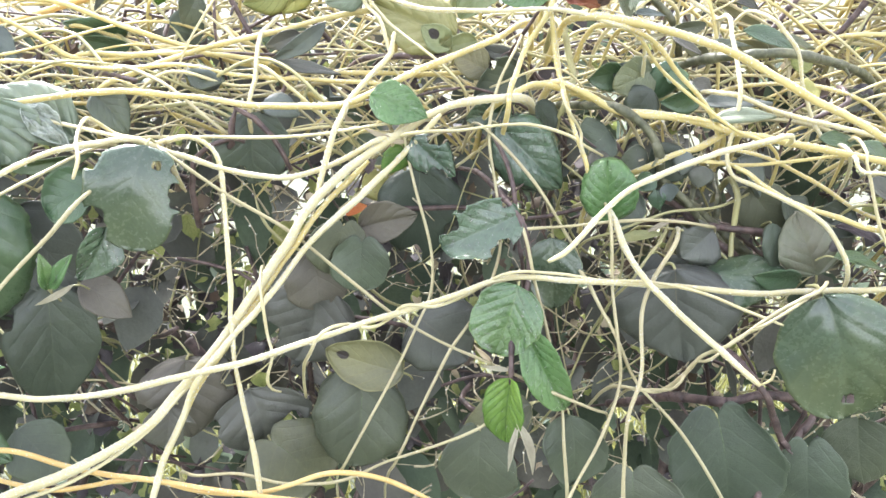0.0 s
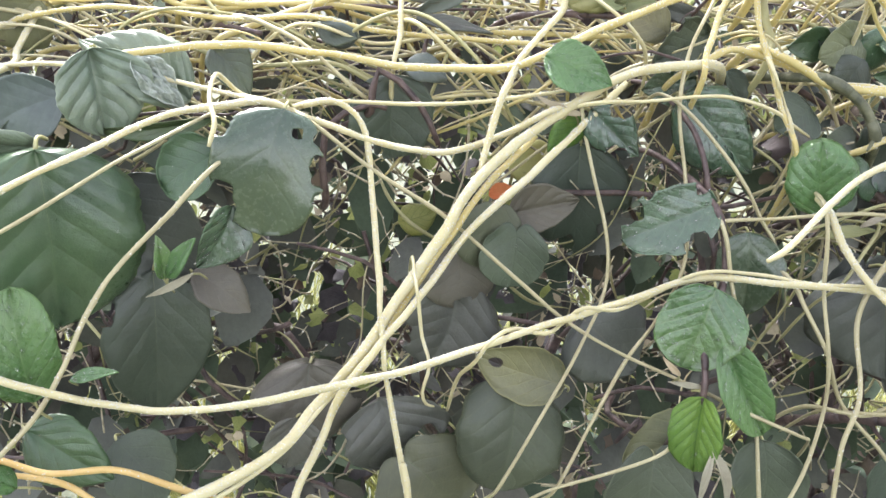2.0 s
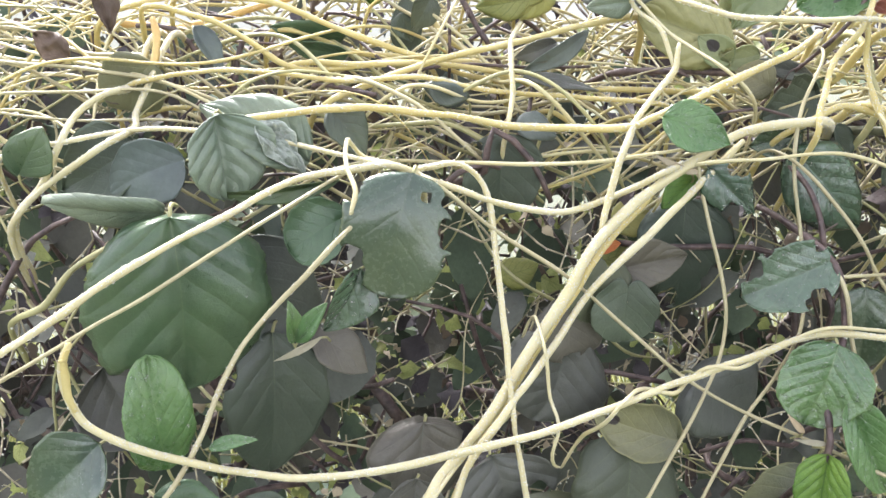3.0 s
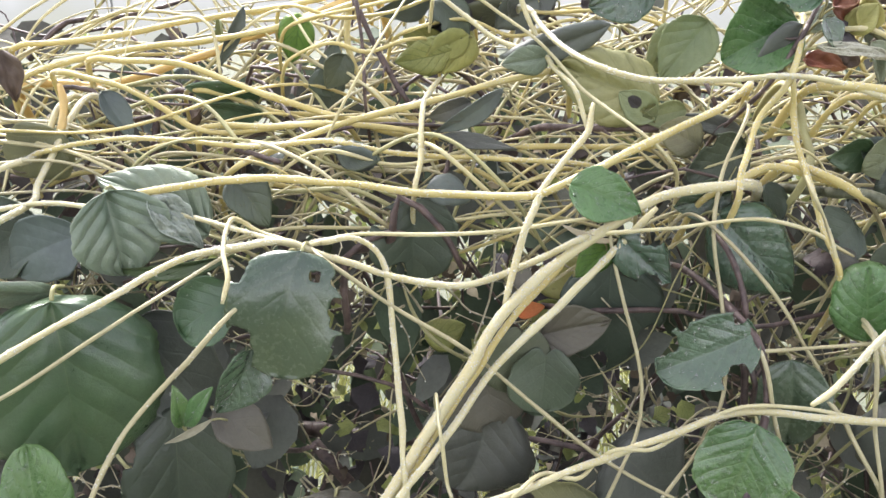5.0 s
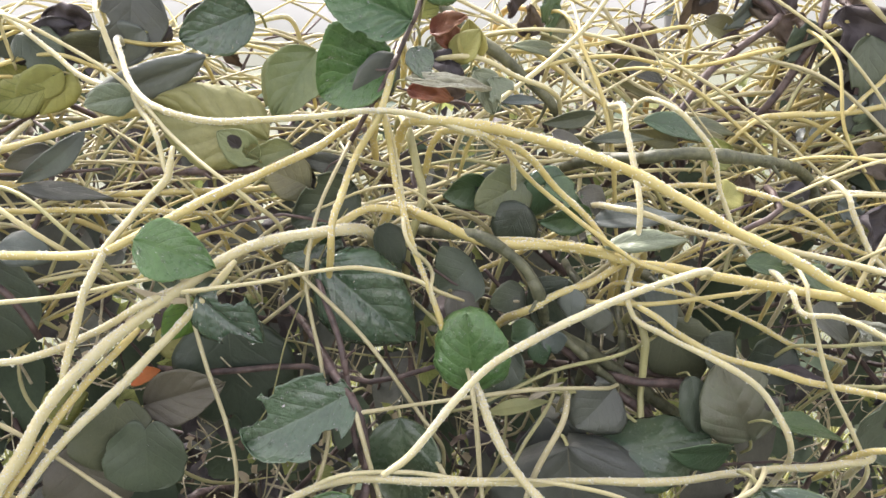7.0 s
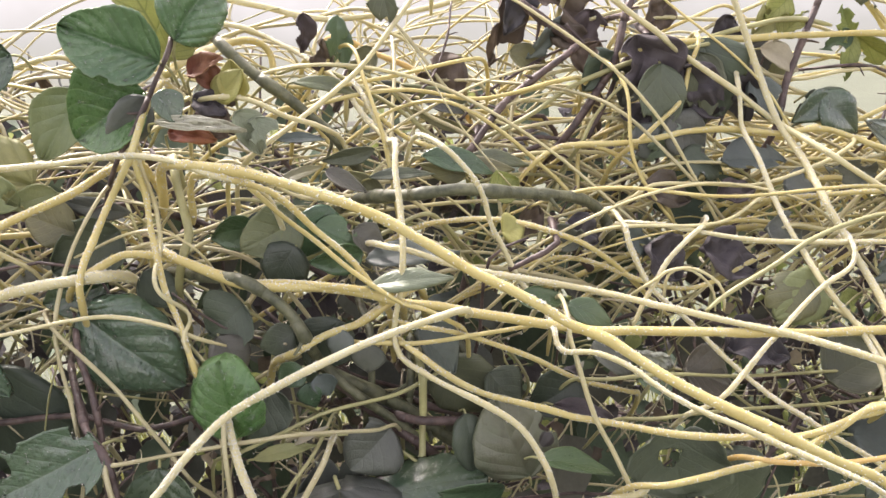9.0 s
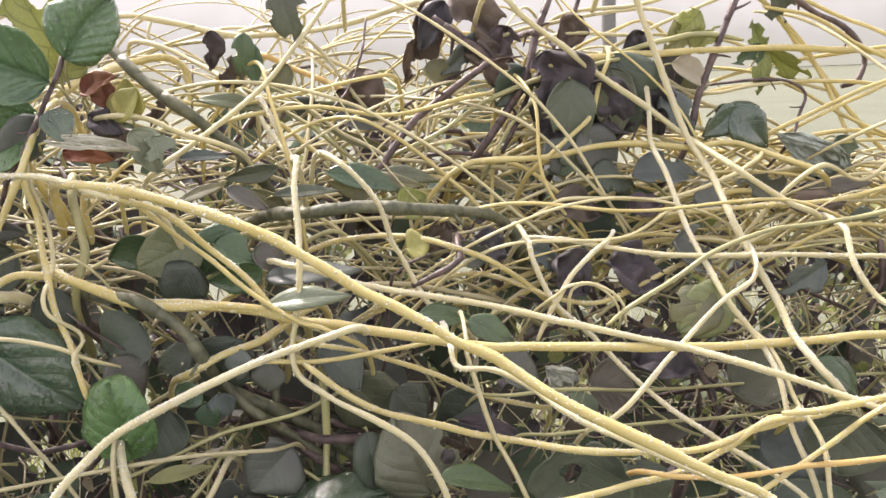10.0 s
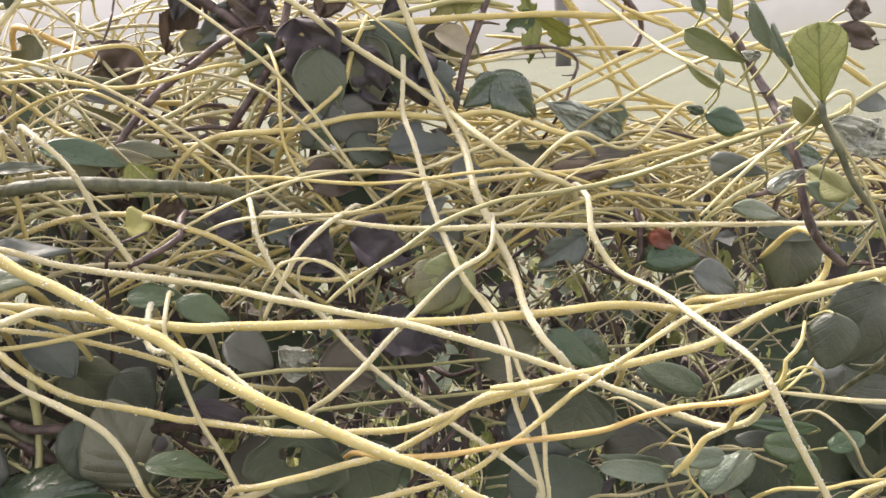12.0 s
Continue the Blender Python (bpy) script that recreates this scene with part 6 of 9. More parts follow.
stem('gold', 0.00105, (0.4242, 0.1159, 0.0537), (0.4440, 0.1009, 0.0497), (0.4639, 0.0900, 0.0398), (0.4889, 0.0800, 0.0235), (0.5171, 0.0700, 0.0099), (0.5452, 0.0600, 0.0025), (0.5728, 0.0500, -0.0003), (0.5840, 0.0599, -0.0065), (0.5896, 0.0839, -0.0321))
stem('gold', 0.00101, (0.4543, 0.1162, -0.0209), (0.4599, 0.0881, 0.0044), (0.4711, 0.0700, 0.0101), (0.4986, 0.0600, 0.0117), (0.5355, 0.0500, 0.0067), (0.5652, 0.0400, 0.0110), (0.5764, 0.0502, 0.0077), (0.5821, 0.0743, -0.0165))
stem('gold', 0.00105, (0.4050, 0.1262, 0.0336), (0.4284, 0.1111, 0.0461), (0.4518, 0.1000, 0.0526), (0.4806, 0.0900, 0.0569), (0.5155, 0.0800, 0.0607), (0.5394, 0.0762, 0.0603), (0.5633, 0.0763, 0.0539))
stem('gold', 0.00151, (-0.2661, -0.0710, -0.1073), (-0.2678, -0.0710, -0.1123), (-0.2691, -0.0710, -0.1193), (-0.2684, -0.0710, -0.1286), (-0.2656, -0.0710, -0.1362))
stem('gold', 0.00083, (-0.2676, -0.0720, -0.1143), (-0.2697, -0.0740, -0.1139))
stem('gold', 0.00082, (-0.2672, -0.0720, -0.1102), (-0.2648, -0.0740, -0.1090))
stem('pale', 0.00076, (0.4439, -0.0800, -0.0170), (0.4651, -0.0870, 0.0053), (0.4863, -0.0900, 0.0215), (0.4903, -0.0900, 0.0240), (0.4944, -0.0900, 0.0243), (0.4972, -0.0900, 0.0224), (0.4986, -0.0880, 0.0186), (0.4974, -0.0860, 0.0150), (0.4932, -0.0840, 0.0132), (0.4721, -0.0710, 0.0012), (0.4511, -0.0540, -0.0168))
stem('gold', 0.00154, (0.4723, 0.0165, -0.0983), (0.4783, -0.0103, -0.0733), (0.4902, -0.0260, -0.0682), (0.5189, -0.0300, -0.0680), (0.5311, -0.0320, -0.0642), (0.5344, -0.0340, -0.0562), (0.5322, -0.0340, -0.0482), (0.5291, -0.0200, -0.0416), (0.5275, 0.0060, -0.0608))
stem('gold', 0.00099, (-0.1661, 0.1200, 0.0141), (-0.1602, 0.0940, 0.0405), (-0.1485, 0.0800, 0.0482), (-0.1175, 0.0800, 0.0554), (-0.0864, 0.0800, 0.0613), (-0.0746, 0.0940, 0.0586), (-0.0687, 0.1200, 0.0347))
stem('gold', 0.00102, (-0.1691, 0.1300, 0.0304), (-0.1632, 0.1040, 0.0540), (-0.1516, 0.0900, 0.0562), (-0.1291, 0.0900, 0.0507), (-0.1001, 0.0900, 0.0543), (-0.0731, 0.0900, 0.0631), (-0.0617, 0.1040, 0.0618), (-0.0560, 0.1300, 0.0386))
stem('gold', 0.00101, (-0.1082, 0.1200, 0.0116), (-0.1023, 0.0940, 0.0377), (-0.0905, 0.0800, 0.0448), (-0.0643, 0.0800, 0.0496), (-0.0387, 0.0800, 0.0415), (-0.0145, 0.0800, 0.0490), (-0.0030, 0.0940, 0.0475), (0.0027, 0.1200, 0.0243))
stem('gold', 0.00104, (-0.0751, 0.1300, 0.0342), (-0.0692, 0.1040, 0.0579), (-0.0575, 0.0900, 0.0603), (-0.0259, 0.0900, 0.0534), (0.0067, 0.0900, 0.0544), (0.0339, 0.0860, 0.0486), (0.0455, 0.0983, 0.0411), (0.0513, 0.1234, 0.0149))
stem('gold', 0.00098, (-0.1636, 0.1100, -0.0023), (-0.1579, 0.0840, 0.0244), (-0.1464, 0.0700, 0.0330), (-0.1310, 0.0700, 0.0378), (-0.1141, 0.0700, 0.0337), (-0.0934, 0.0700, 0.0397), (-0.0819, 0.0840, 0.0380), (-0.0761, 0.1100, 0.0147))
stem('gold', 0.00106, (0.0992, 0.1200, 0.0345), (0.1048, 0.0940, 0.0573), (0.1160, 0.0800, 0.0580), (0.1443, 0.0800, 0.0470), (0.1870, 0.0800, 0.0492), (0.2300, 0.0800, 0.0568), (0.2418, 0.0940, 0.0539), (0.2477, 0.1200, 0.0300))
stem('gold', 0.00107, (0.1398, 0.1142, 0.0064), (0.1457, 0.0888, 0.0322), (0.1575, 0.0760, 0.0387), (0.1960, 0.0800, 0.0436), (0.2374, 0.0800, 0.0376), (0.2806, 0.0800, 0.0453), (0.2924, 0.0940, 0.0424), (0.2984, 0.1200, 0.0185))
stem('gold', 0.00091, (0.4588, -0.1030, -0.0772), (0.4620, -0.1040, -0.0744), (0.4634, -0.1050, -0.0697), (0.4637, -0.1050, -0.0662), (0.4672, -0.1050, -0.0633), (0.4704, -0.1040, -0.0595), (0.4741, -0.1000, -0.0549))
stem('gold', 0.00054, (0.4636, -0.1020, -0.0788), (0.4649, -0.1040, -0.0724), (0.4684, -0.1050, -0.0700), (0.4725, -0.1050, -0.0700), (0.4775, -0.1040, -0.0728), (0.4806, -0.1030, -0.0779), (0.4803, -0.1020, -0.0831))
stem('gold', 0.00062, (0.4652, -0.1010, -0.0799), (0.4723, -0.1000, -0.0761), (0.4804, -0.0980, -0.0697))
stem('straw', 0.00060, (0.4224, -0.0198, -0.1184), (0.4265, -0.0472, -0.0976), (0.4347, -0.0640, -0.1009), (0.4406, -0.0660, -0.1068), (0.4462, -0.0680, -0.1095), (0.4482, -0.0720, -0.1134), (0.4523, -0.0661, -0.1262), (0.4543, -0.0442, -0.1551))
stem('gold', 0.00058, (0.4449, -0.0485, -0.1232), (0.4436, -0.0723, -0.1037), (0.4410, -0.0820, -0.1096), (0.4398, -0.0800, -0.1146), (0.4418, -0.0800, -0.1212), (0.4470, -0.0800, -0.1274), (0.4513, -0.0800, -0.1351), (0.4572, -0.0660, -0.1506), (0.4602, -0.0400, -0.1808))
stem('straw', 0.00073, (0.4137, -0.0100, -0.1733), (0.4196, -0.0360, -0.1477), (0.4316, -0.0500, -0.1415), (0.4447, -0.0500, -0.1402), (0.4582, -0.0520, -0.1384), (0.4700, -0.0397, -0.1419), (0.4759, -0.0146, -0.1661))
stem('straw', 0.00064, (0.4419, -0.0144, -0.1489), (0.4478, -0.0410, -0.1249), (0.4596, -0.0560, -0.1218), (0.4824, -0.0580, -0.1255), (0.5057, -0.0600, -0.1288), (0.5175, -0.0470, -0.1354), (0.5235, -0.0215, -0.1613))
stem('straw', 0.00074, (0.4725, -0.0200, -0.1505), (0.4776, -0.0460, -0.1285), (0.4880, -0.0600, -0.1297), (0.5006, -0.0600, -0.1371), (0.5119, -0.0640, -0.1451), (0.5213, -0.0533, -0.1568), (0.5260, -0.0290, -0.1851))
stem('gold', 0.00102, (0.4760, -0.0500, -0.1602), (0.4820, -0.0760, -0.1349), (0.4940, -0.0900, -0.1293), (0.5068, -0.0900, -0.1287), (0.5306, -0.0900, -0.1310), (0.5426, -0.0760, -0.1372), (0.5485, -0.0500, -0.1628))
stem('gold', 0.00118, (0.4799, -0.0540, -0.1732), (0.4854, -0.0800, -0.1458), (0.4964, -0.0940, -0.1359), (0.5088, -0.0940, -0.1304), (0.5268, -0.0940, -0.1273), (0.5386, -0.0800, -0.1303), (0.5445, -0.0540, -0.1543))
stem('straw', 0.00071, (0.5026, -0.0400, -0.1278), (0.5055, -0.0660, -0.1081), (0.5112, -0.0800, -0.1136), (0.5203, -0.0800, -0.1302), (0.5291, -0.0800, -0.1394), (0.5374, -0.0660, -0.1531), (0.5415, -0.0400, -0.1825))
stem('pale', 0.00075, (0.3103, 0.0300, -0.0691), (0.3041, 0.0120, -0.0510), (0.3050, 0.0100, -0.0414), (0.3113, 0.0080, -0.0385), (0.3196, 0.0080, -0.0424), (0.3262, 0.0080, -0.0510), (0.3271, 0.0080, -0.0596))

# ---- leaves ----
leaf('gloss', 'oval', (-0.1339, -0.0240, -0.0459), (-0.1432, -0.0360, -0.0992), 0.0484, (0.03, -0.95, 0.32), 5, 0.10, 0.15, (0.80, 1.0, 0.16), (0.42, -1.0, 0.13), (0.17, -1.2, 0.13), (0.22, 1.12, 0.09), (0.64, -1.06, 0.06), (0.17, -0.45, 0.045))
leaf('mid', 'oval', (-0.2357, -0.0340, -0.0649), (-0.2317, -0.0360, -0.1446), 0.0767, (0.27, -0.88, 0.39), 2, 0.10, 0.60, (.9, 1.0, .1))
leaf('bright', 'oval', (-0.2346, -0.0590, -0.1676), (-0.2378, -0.0620, -0.1184), 0.0275, (0.28, -0.83, 0.48), -8, 0.20, 0.50, fold=0.12)
leaf('bright', 'ovate', (-0.2155, -0.0690, -0.1523), (-0.1963, -0.0710, -0.1466), 0.0055, (0.22, -0.89, 0.40), 30, 0.30, 0.80)
leaf('bright', 'ovate', (-0.1844, -0.0380, -0.1188), (-0.1847, -0.0420, -0.0993), 0.0072, (0.16, -0.95, 0.28), -30, 0.40, 0.50)
leaf('bright', 'ovate', (-0.1834, -0.0380, -0.1183), (-0.1710, -0.0420, -0.0994), 0.0082, (0.14, -0.95, 0.28), 25, 0.40, 0.50)
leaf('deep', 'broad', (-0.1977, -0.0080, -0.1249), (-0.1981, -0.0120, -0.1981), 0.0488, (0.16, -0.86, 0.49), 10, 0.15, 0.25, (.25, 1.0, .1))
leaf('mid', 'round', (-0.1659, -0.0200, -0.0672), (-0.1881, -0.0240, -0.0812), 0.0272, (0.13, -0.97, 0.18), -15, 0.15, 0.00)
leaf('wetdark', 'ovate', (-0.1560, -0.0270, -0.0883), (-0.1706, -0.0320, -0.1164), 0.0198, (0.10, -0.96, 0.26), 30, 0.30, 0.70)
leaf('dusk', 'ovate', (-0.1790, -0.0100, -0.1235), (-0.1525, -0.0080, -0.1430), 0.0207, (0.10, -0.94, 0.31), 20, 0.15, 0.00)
leaf('silver', 'broad', (-0.2213, -0.0020, -0.0243), (-0.2167, 0.0000, -0.0637), 0.0395, (0.23, -0.94, 0.24), 22, 0.25, 1.50, fold=0.12)
# added pale leaf: the white sheen on the silver leaf's right edge
leaf('crumpled', 'ovate', (-0.2053, 0.0040, -0.0282), (-0.1832, 0.0060, -0.0518), 0.0148, (0.17, -0.96, 0.23), 25, 0.20, 1.00)
leaf('mid', 'lance', (-0.1672, -0.0060, -0.0536), (-0.2265, -0.0040, -0.0643), 0.0071, (0.17, -0.95, 0.27), 35, 0.20, 0.20, fold=0.3)
leaf('silver', 'ovate', (-0.1821, 0.0120, -0.0461), (-0.2319, 0.0140, -0.0191), 0.0327, (0.19, -0.96, 0.21), -20, 0.20, 1.30, fold=0.2)
leaf('grey', 'broad', (-0.2388, 0.0060, -0.0461), (-0.2760, 0.0080, -0.0634), 0.0307, (0.31, -0.94, 0.11), -10, 0.15, 0.20)
leaf('silver', 'ovate', (-0.2413, -0.0220, -0.0660), (-0.2920, -0.0260, -0.0649), 0.0140, (0.36, -0.92, 0.15), 55, 0.30, 0.40)
leaf('dark', 'ovate', (-0.2628, 0.0160, -0.0397), (-0.3007, 0.0180, -0.0632), 0.0345, (0.36, -0.93, 0.10), -20, 0.15, 0.00)
leaf('gloss', 'broad', (-0.2635, -0.0560, -0.1569), (-0.2912, -0.0620, -0.1825), 0.0331, (0.38, -0.83, 0.41), -10, 0.15, 0.20)
leaf('mid', 'ovate', (-0.2446, -0.0480, -0.1856), (-0.2084, -0.0500, -0.2091), 0.0286, (0.25, -0.85, 0.47), -15, 0.15, 0.45)
leaf('bright', 'ovate', (-0.2405, -0.0680, -0.2012), (-0.2659, -0.0740, -0.1856), 0.0131, (0.33, -0.82, 0.48), -40, 0.15, 0.70)
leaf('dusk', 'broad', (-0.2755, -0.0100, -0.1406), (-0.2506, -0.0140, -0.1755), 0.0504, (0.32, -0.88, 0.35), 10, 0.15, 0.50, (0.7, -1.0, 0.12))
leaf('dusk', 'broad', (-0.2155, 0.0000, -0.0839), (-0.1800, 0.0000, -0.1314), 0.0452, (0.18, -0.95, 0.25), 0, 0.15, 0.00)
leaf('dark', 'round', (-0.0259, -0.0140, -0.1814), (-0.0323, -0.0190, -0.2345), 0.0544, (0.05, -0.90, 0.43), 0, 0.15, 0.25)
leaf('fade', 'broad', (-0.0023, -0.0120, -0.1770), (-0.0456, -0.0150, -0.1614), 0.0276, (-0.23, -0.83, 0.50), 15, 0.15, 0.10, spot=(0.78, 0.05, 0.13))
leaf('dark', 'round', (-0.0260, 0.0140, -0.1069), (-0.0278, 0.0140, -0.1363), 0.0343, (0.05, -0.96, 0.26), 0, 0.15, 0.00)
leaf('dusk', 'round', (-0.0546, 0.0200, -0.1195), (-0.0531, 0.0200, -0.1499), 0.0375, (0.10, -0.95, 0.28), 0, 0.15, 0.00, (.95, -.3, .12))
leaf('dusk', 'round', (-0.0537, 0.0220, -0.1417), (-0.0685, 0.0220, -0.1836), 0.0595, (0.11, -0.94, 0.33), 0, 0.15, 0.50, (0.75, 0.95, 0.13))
leaf('bright', 'ovate', (-0.0196, 0.0010, -0.0215), (0.0110, -0.0060, -0.0322), 0.0215, (-0.30, -0.95, 0.05), 25, 0.20, 0.50)
leaf('bright', 'oval', (0.1123, -0.0120, -0.0891), (0.1075, -0.0160, -0.0553), 0.0306, (-0.23, -0.92, 0.31), 6, 0.12, 0.60, fold=0.1)
leaf('wetmid', 'oval', (0.0594, -0.0320, -0.1196), (0.0457, -0.0370, -0.1563), 0.0382, (-0.40, -0.80, 0.44), 8, 0.15, 0.30)
leaf('bright', 'oval', (0.0631, -0.0420, -0.1431), (0.0852, -0.0480, -0.1856), 0.0212, (-0.44, -0.76, 0.49), 12, 0.20, 1.00, fold=0.2)
leaf('lime', 'oval', (0.0540, -0.0460, -0.1670), (0.0508, -0.0510, -0.2023), 0.0238, (-0.39, -0.75, 0.53), -8, 0.20, 1.60, fold=0.15)
leaf('palebrown', 'lance', (0.0574, -0.0560, -0.1867), (0.0690, -0.0600, -0.2170), 0.0045, (-0.15, -0.88, 0.45), 30, 0.90, 0.00)
leaf('palebrown', 'lance', (0.0581, -0.0560, -0.1884), (0.0520, -0.0600, -0.2143), 0.0033, (-0.13, -0.88, 0.45), -20, 0.90, 0.00)
leaf('wetdark', 'oval', (0.0617, -0.0150, -0.0838), (0.0183, -0.0200, -0.1005), 0.0311, (-0.24, -0.85, 0.47), 10, 0.20, 0.15, (0.36, -1.02, 0.2), (0.86, 1.05, 0.2), (0.08, 1.0, 0.12), (0.62, 1.1, 0.1), (0.7, -1.1, 0.08))
leaf('wetdark', 'ovate', (0.0028, -0.0030, -0.0441), (0.0268, -0.0060, -0.0651), 0.0229, (-0.34, -0.93, 0.12), 10, 0.15, 1.00, (.3, -.9, .2), (.75, .9, .2))
leaf('lime', 'ovate', (0.0013, 0.0090, -0.0496), (-0.0138, 0.0060, -0.0657), 0.0134, (-0.29, -0.95, 0.12), 20, 0.15, 0.90)
leaf('dark', 'oval', (-0.0883, 0.0300, -0.0336), (-0.0874, 0.0300, -0.0754), 0.0439, (0.27, -0.93, 0.23), 0, 0.15, 0.20, (.2, .85, .1), (.9, .75, .14))
leaf('dusk', 'ovate', (-0.0285, 0.0260, -0.1008), (0.0066, 0.0240, -0.0921), 0.0235, (-0.25, -0.91, 0.34), -15, 0.15, 1.00)
leaf('dark', 'round', (-0.0365, 0.0150, -0.0975), (-0.0409, 0.0150, -0.1276), 0.0352, (0.15, -0.91, 0.38), 0, 0.15, 0.00)
leaf('deep', 'broad', (0.0084, 0.0360, -0.0661), (0.0113, 0.0400, -0.1288), 0.0540, (0.02, -0.94, 0.33), 0, 0.15, 0.00, (.7, -.95, .15), (.9, .6, .12))
leaf('wetdark', 'broad', (0.0519, 0.0140, -0.0380), (0.0906, 0.0160, -0.0755), 0.0394, (-0.14, -0.96, 0.25), 0, 0.15, 0.50)
leaf('gloss', 'broad', (0.0809, -0.0100, -0.0987), (0.0816, -0.0140, -0.1390), 0.0321, (-0.17, -0.89, 0.42), -8, 0.15, 0.35)
leaf('gloss', 'broad', (0.1635, -0.0100, -0.1238), (0.2154, -0.0120, -0.1155), 0.0339, (-0.31, -0.78, 0.54), 10, -0.25, 0.35, wave=1.6)
leaf('dusk', 'round', (0.1522, 0.0100, -0.1197), (0.1555, 0.0100, -0.1609), 0.0428, (-0.33, -0.84, 0.43), 0, 0.15, 0.00)
leaf('mid', 'ovate', (0.2214, -0.0180, -0.1218), (0.1924, -0.0220, -0.1191), 0.0120, (-0.47, -0.79, 0.39), 45, 0.30, 0.00)
leaf('palepink', 'broad', (0.2339, -0.0120, -0.1202), (0.2204, -0.0080, -0.0847), 0.0359, (-0.03, -0.84, 0.54), 10, 0.15, 0.50, (.5, 1.05, .12), spot=(0.35, 0.75, 0.09))
leaf('gloss', 'oval', (0.2150, -0.0560, -0.1189), (0.2301, -0.0660, -0.1868), 0.0626, (-0.44, -0.78, 0.45), 0, 0.05, 0.55, (0.83, -0.05, 0.045), wave=1.6, droop=1.5)
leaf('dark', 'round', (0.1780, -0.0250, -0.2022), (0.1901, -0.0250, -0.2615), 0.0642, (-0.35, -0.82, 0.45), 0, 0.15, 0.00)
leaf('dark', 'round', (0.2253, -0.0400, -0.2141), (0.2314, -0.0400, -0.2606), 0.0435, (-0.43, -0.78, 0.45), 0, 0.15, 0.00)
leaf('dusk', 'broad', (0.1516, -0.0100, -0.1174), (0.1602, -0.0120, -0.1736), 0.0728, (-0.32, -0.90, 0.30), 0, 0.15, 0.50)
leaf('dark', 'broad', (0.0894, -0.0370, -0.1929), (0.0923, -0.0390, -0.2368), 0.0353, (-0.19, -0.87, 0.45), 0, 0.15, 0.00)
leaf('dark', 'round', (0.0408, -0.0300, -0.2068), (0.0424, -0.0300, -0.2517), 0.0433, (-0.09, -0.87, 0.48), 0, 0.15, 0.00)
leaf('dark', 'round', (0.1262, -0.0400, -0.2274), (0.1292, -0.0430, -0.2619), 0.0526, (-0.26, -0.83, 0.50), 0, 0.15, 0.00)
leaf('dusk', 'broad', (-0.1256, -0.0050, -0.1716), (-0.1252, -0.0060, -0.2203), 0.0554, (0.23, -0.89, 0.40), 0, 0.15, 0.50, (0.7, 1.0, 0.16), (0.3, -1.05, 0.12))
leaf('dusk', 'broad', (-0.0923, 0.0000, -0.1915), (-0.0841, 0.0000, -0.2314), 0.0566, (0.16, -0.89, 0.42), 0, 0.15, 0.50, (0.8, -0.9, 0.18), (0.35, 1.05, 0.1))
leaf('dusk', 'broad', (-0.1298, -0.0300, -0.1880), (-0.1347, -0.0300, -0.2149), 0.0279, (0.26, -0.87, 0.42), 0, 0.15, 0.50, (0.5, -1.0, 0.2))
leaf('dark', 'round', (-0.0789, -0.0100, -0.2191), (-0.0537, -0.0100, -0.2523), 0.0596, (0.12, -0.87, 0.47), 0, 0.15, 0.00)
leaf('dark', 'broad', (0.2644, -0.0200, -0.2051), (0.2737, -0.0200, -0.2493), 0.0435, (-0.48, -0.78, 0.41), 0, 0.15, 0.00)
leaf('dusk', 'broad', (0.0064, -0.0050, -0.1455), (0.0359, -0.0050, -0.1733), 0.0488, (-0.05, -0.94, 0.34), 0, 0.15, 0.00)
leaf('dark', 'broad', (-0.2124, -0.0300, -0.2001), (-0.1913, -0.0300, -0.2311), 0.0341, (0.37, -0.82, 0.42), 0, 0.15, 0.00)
leaf('palegreen', 'broad', (0.0301, 0.0540, 0.0099), (-0.0174, 0.0500, 0.0301), 0.0379, (0.14, -0.97, 0.22), 0, 0.15, 1.70, wave=1.5)
leaf('palegreen', 'ovate', (0.0533, 0.0600, 0.0489), (0.0316, 0.0600, 0.0207), 0.0263, (0.05, -0.98, 0.18), -10, 0.15, 0.50)
leaf('wetpale', 'broad', (0.0931, 0.0240, 0.0604), (0.0568, 0.0200, 0.0758), 0.0290, (0.23, -0.97, 0.12), 12, 0.20, 1.30, (0.45, -1.02, 0.08), fold=0.15)
leaf('wetpale', 'broad', (0.0998, 0.0260, 0.0686), (0.1197, 0.0300, 0.0926), 0.0269, (0.14, -0.99, 0.09), -8, 0.15, 1.30, fold=0.1)
leaf('bright', 'broad', (0.0849, 0.0300, 0.0484), (0.0532, 0.0340, 0.0312), 0.0347, (0.24, -0.95, 0.19), -10, 0.20, 0.15, fold=0.2)
# grey blade over the bright leaf's right half: its shadow as a second leaf
leaf('grey', 'ovate', (0.0855, 0.0260, 0.0467), (0.0678, 0.0300, 0.0238), 0.0170, (0.22, -0.95, 0.21), 5, 0.20, 0.15)
leaf('yelgreen', 'broad', (0.0949, 0.0360, 0.0621), (0.1040, 0.0400, 0.0757), 0.0164, (0.16, -0.98, 0.12), 10, 0.15, 0.30)
leaf('crumpled', 'lance', (0.0895, 0.0180, 0.0375), (0.1253, 0.0160, 0.0336), 0.0068, (0.15, -0.97, 0.21), 20, 0.40, 0.60)
leaf('wetdark', 'ovate', (0.0919, 0.0200, 0.0489), (0.0985, 0.0180, 0.0362), 0.0131, (0.18, -0.97, 0.19), 15, 0.20, 0.80)
leaf('palegreen', 'ovate', (0.0261, 0.0440, 0.0032), (0.0089, 0.0460, 0.0155), 0.0157, (0.00, -1.00, 0.07), 10, 0.15, 0.20, (.15, .2, .2), spot=(0.6, 0.1, 0.22))
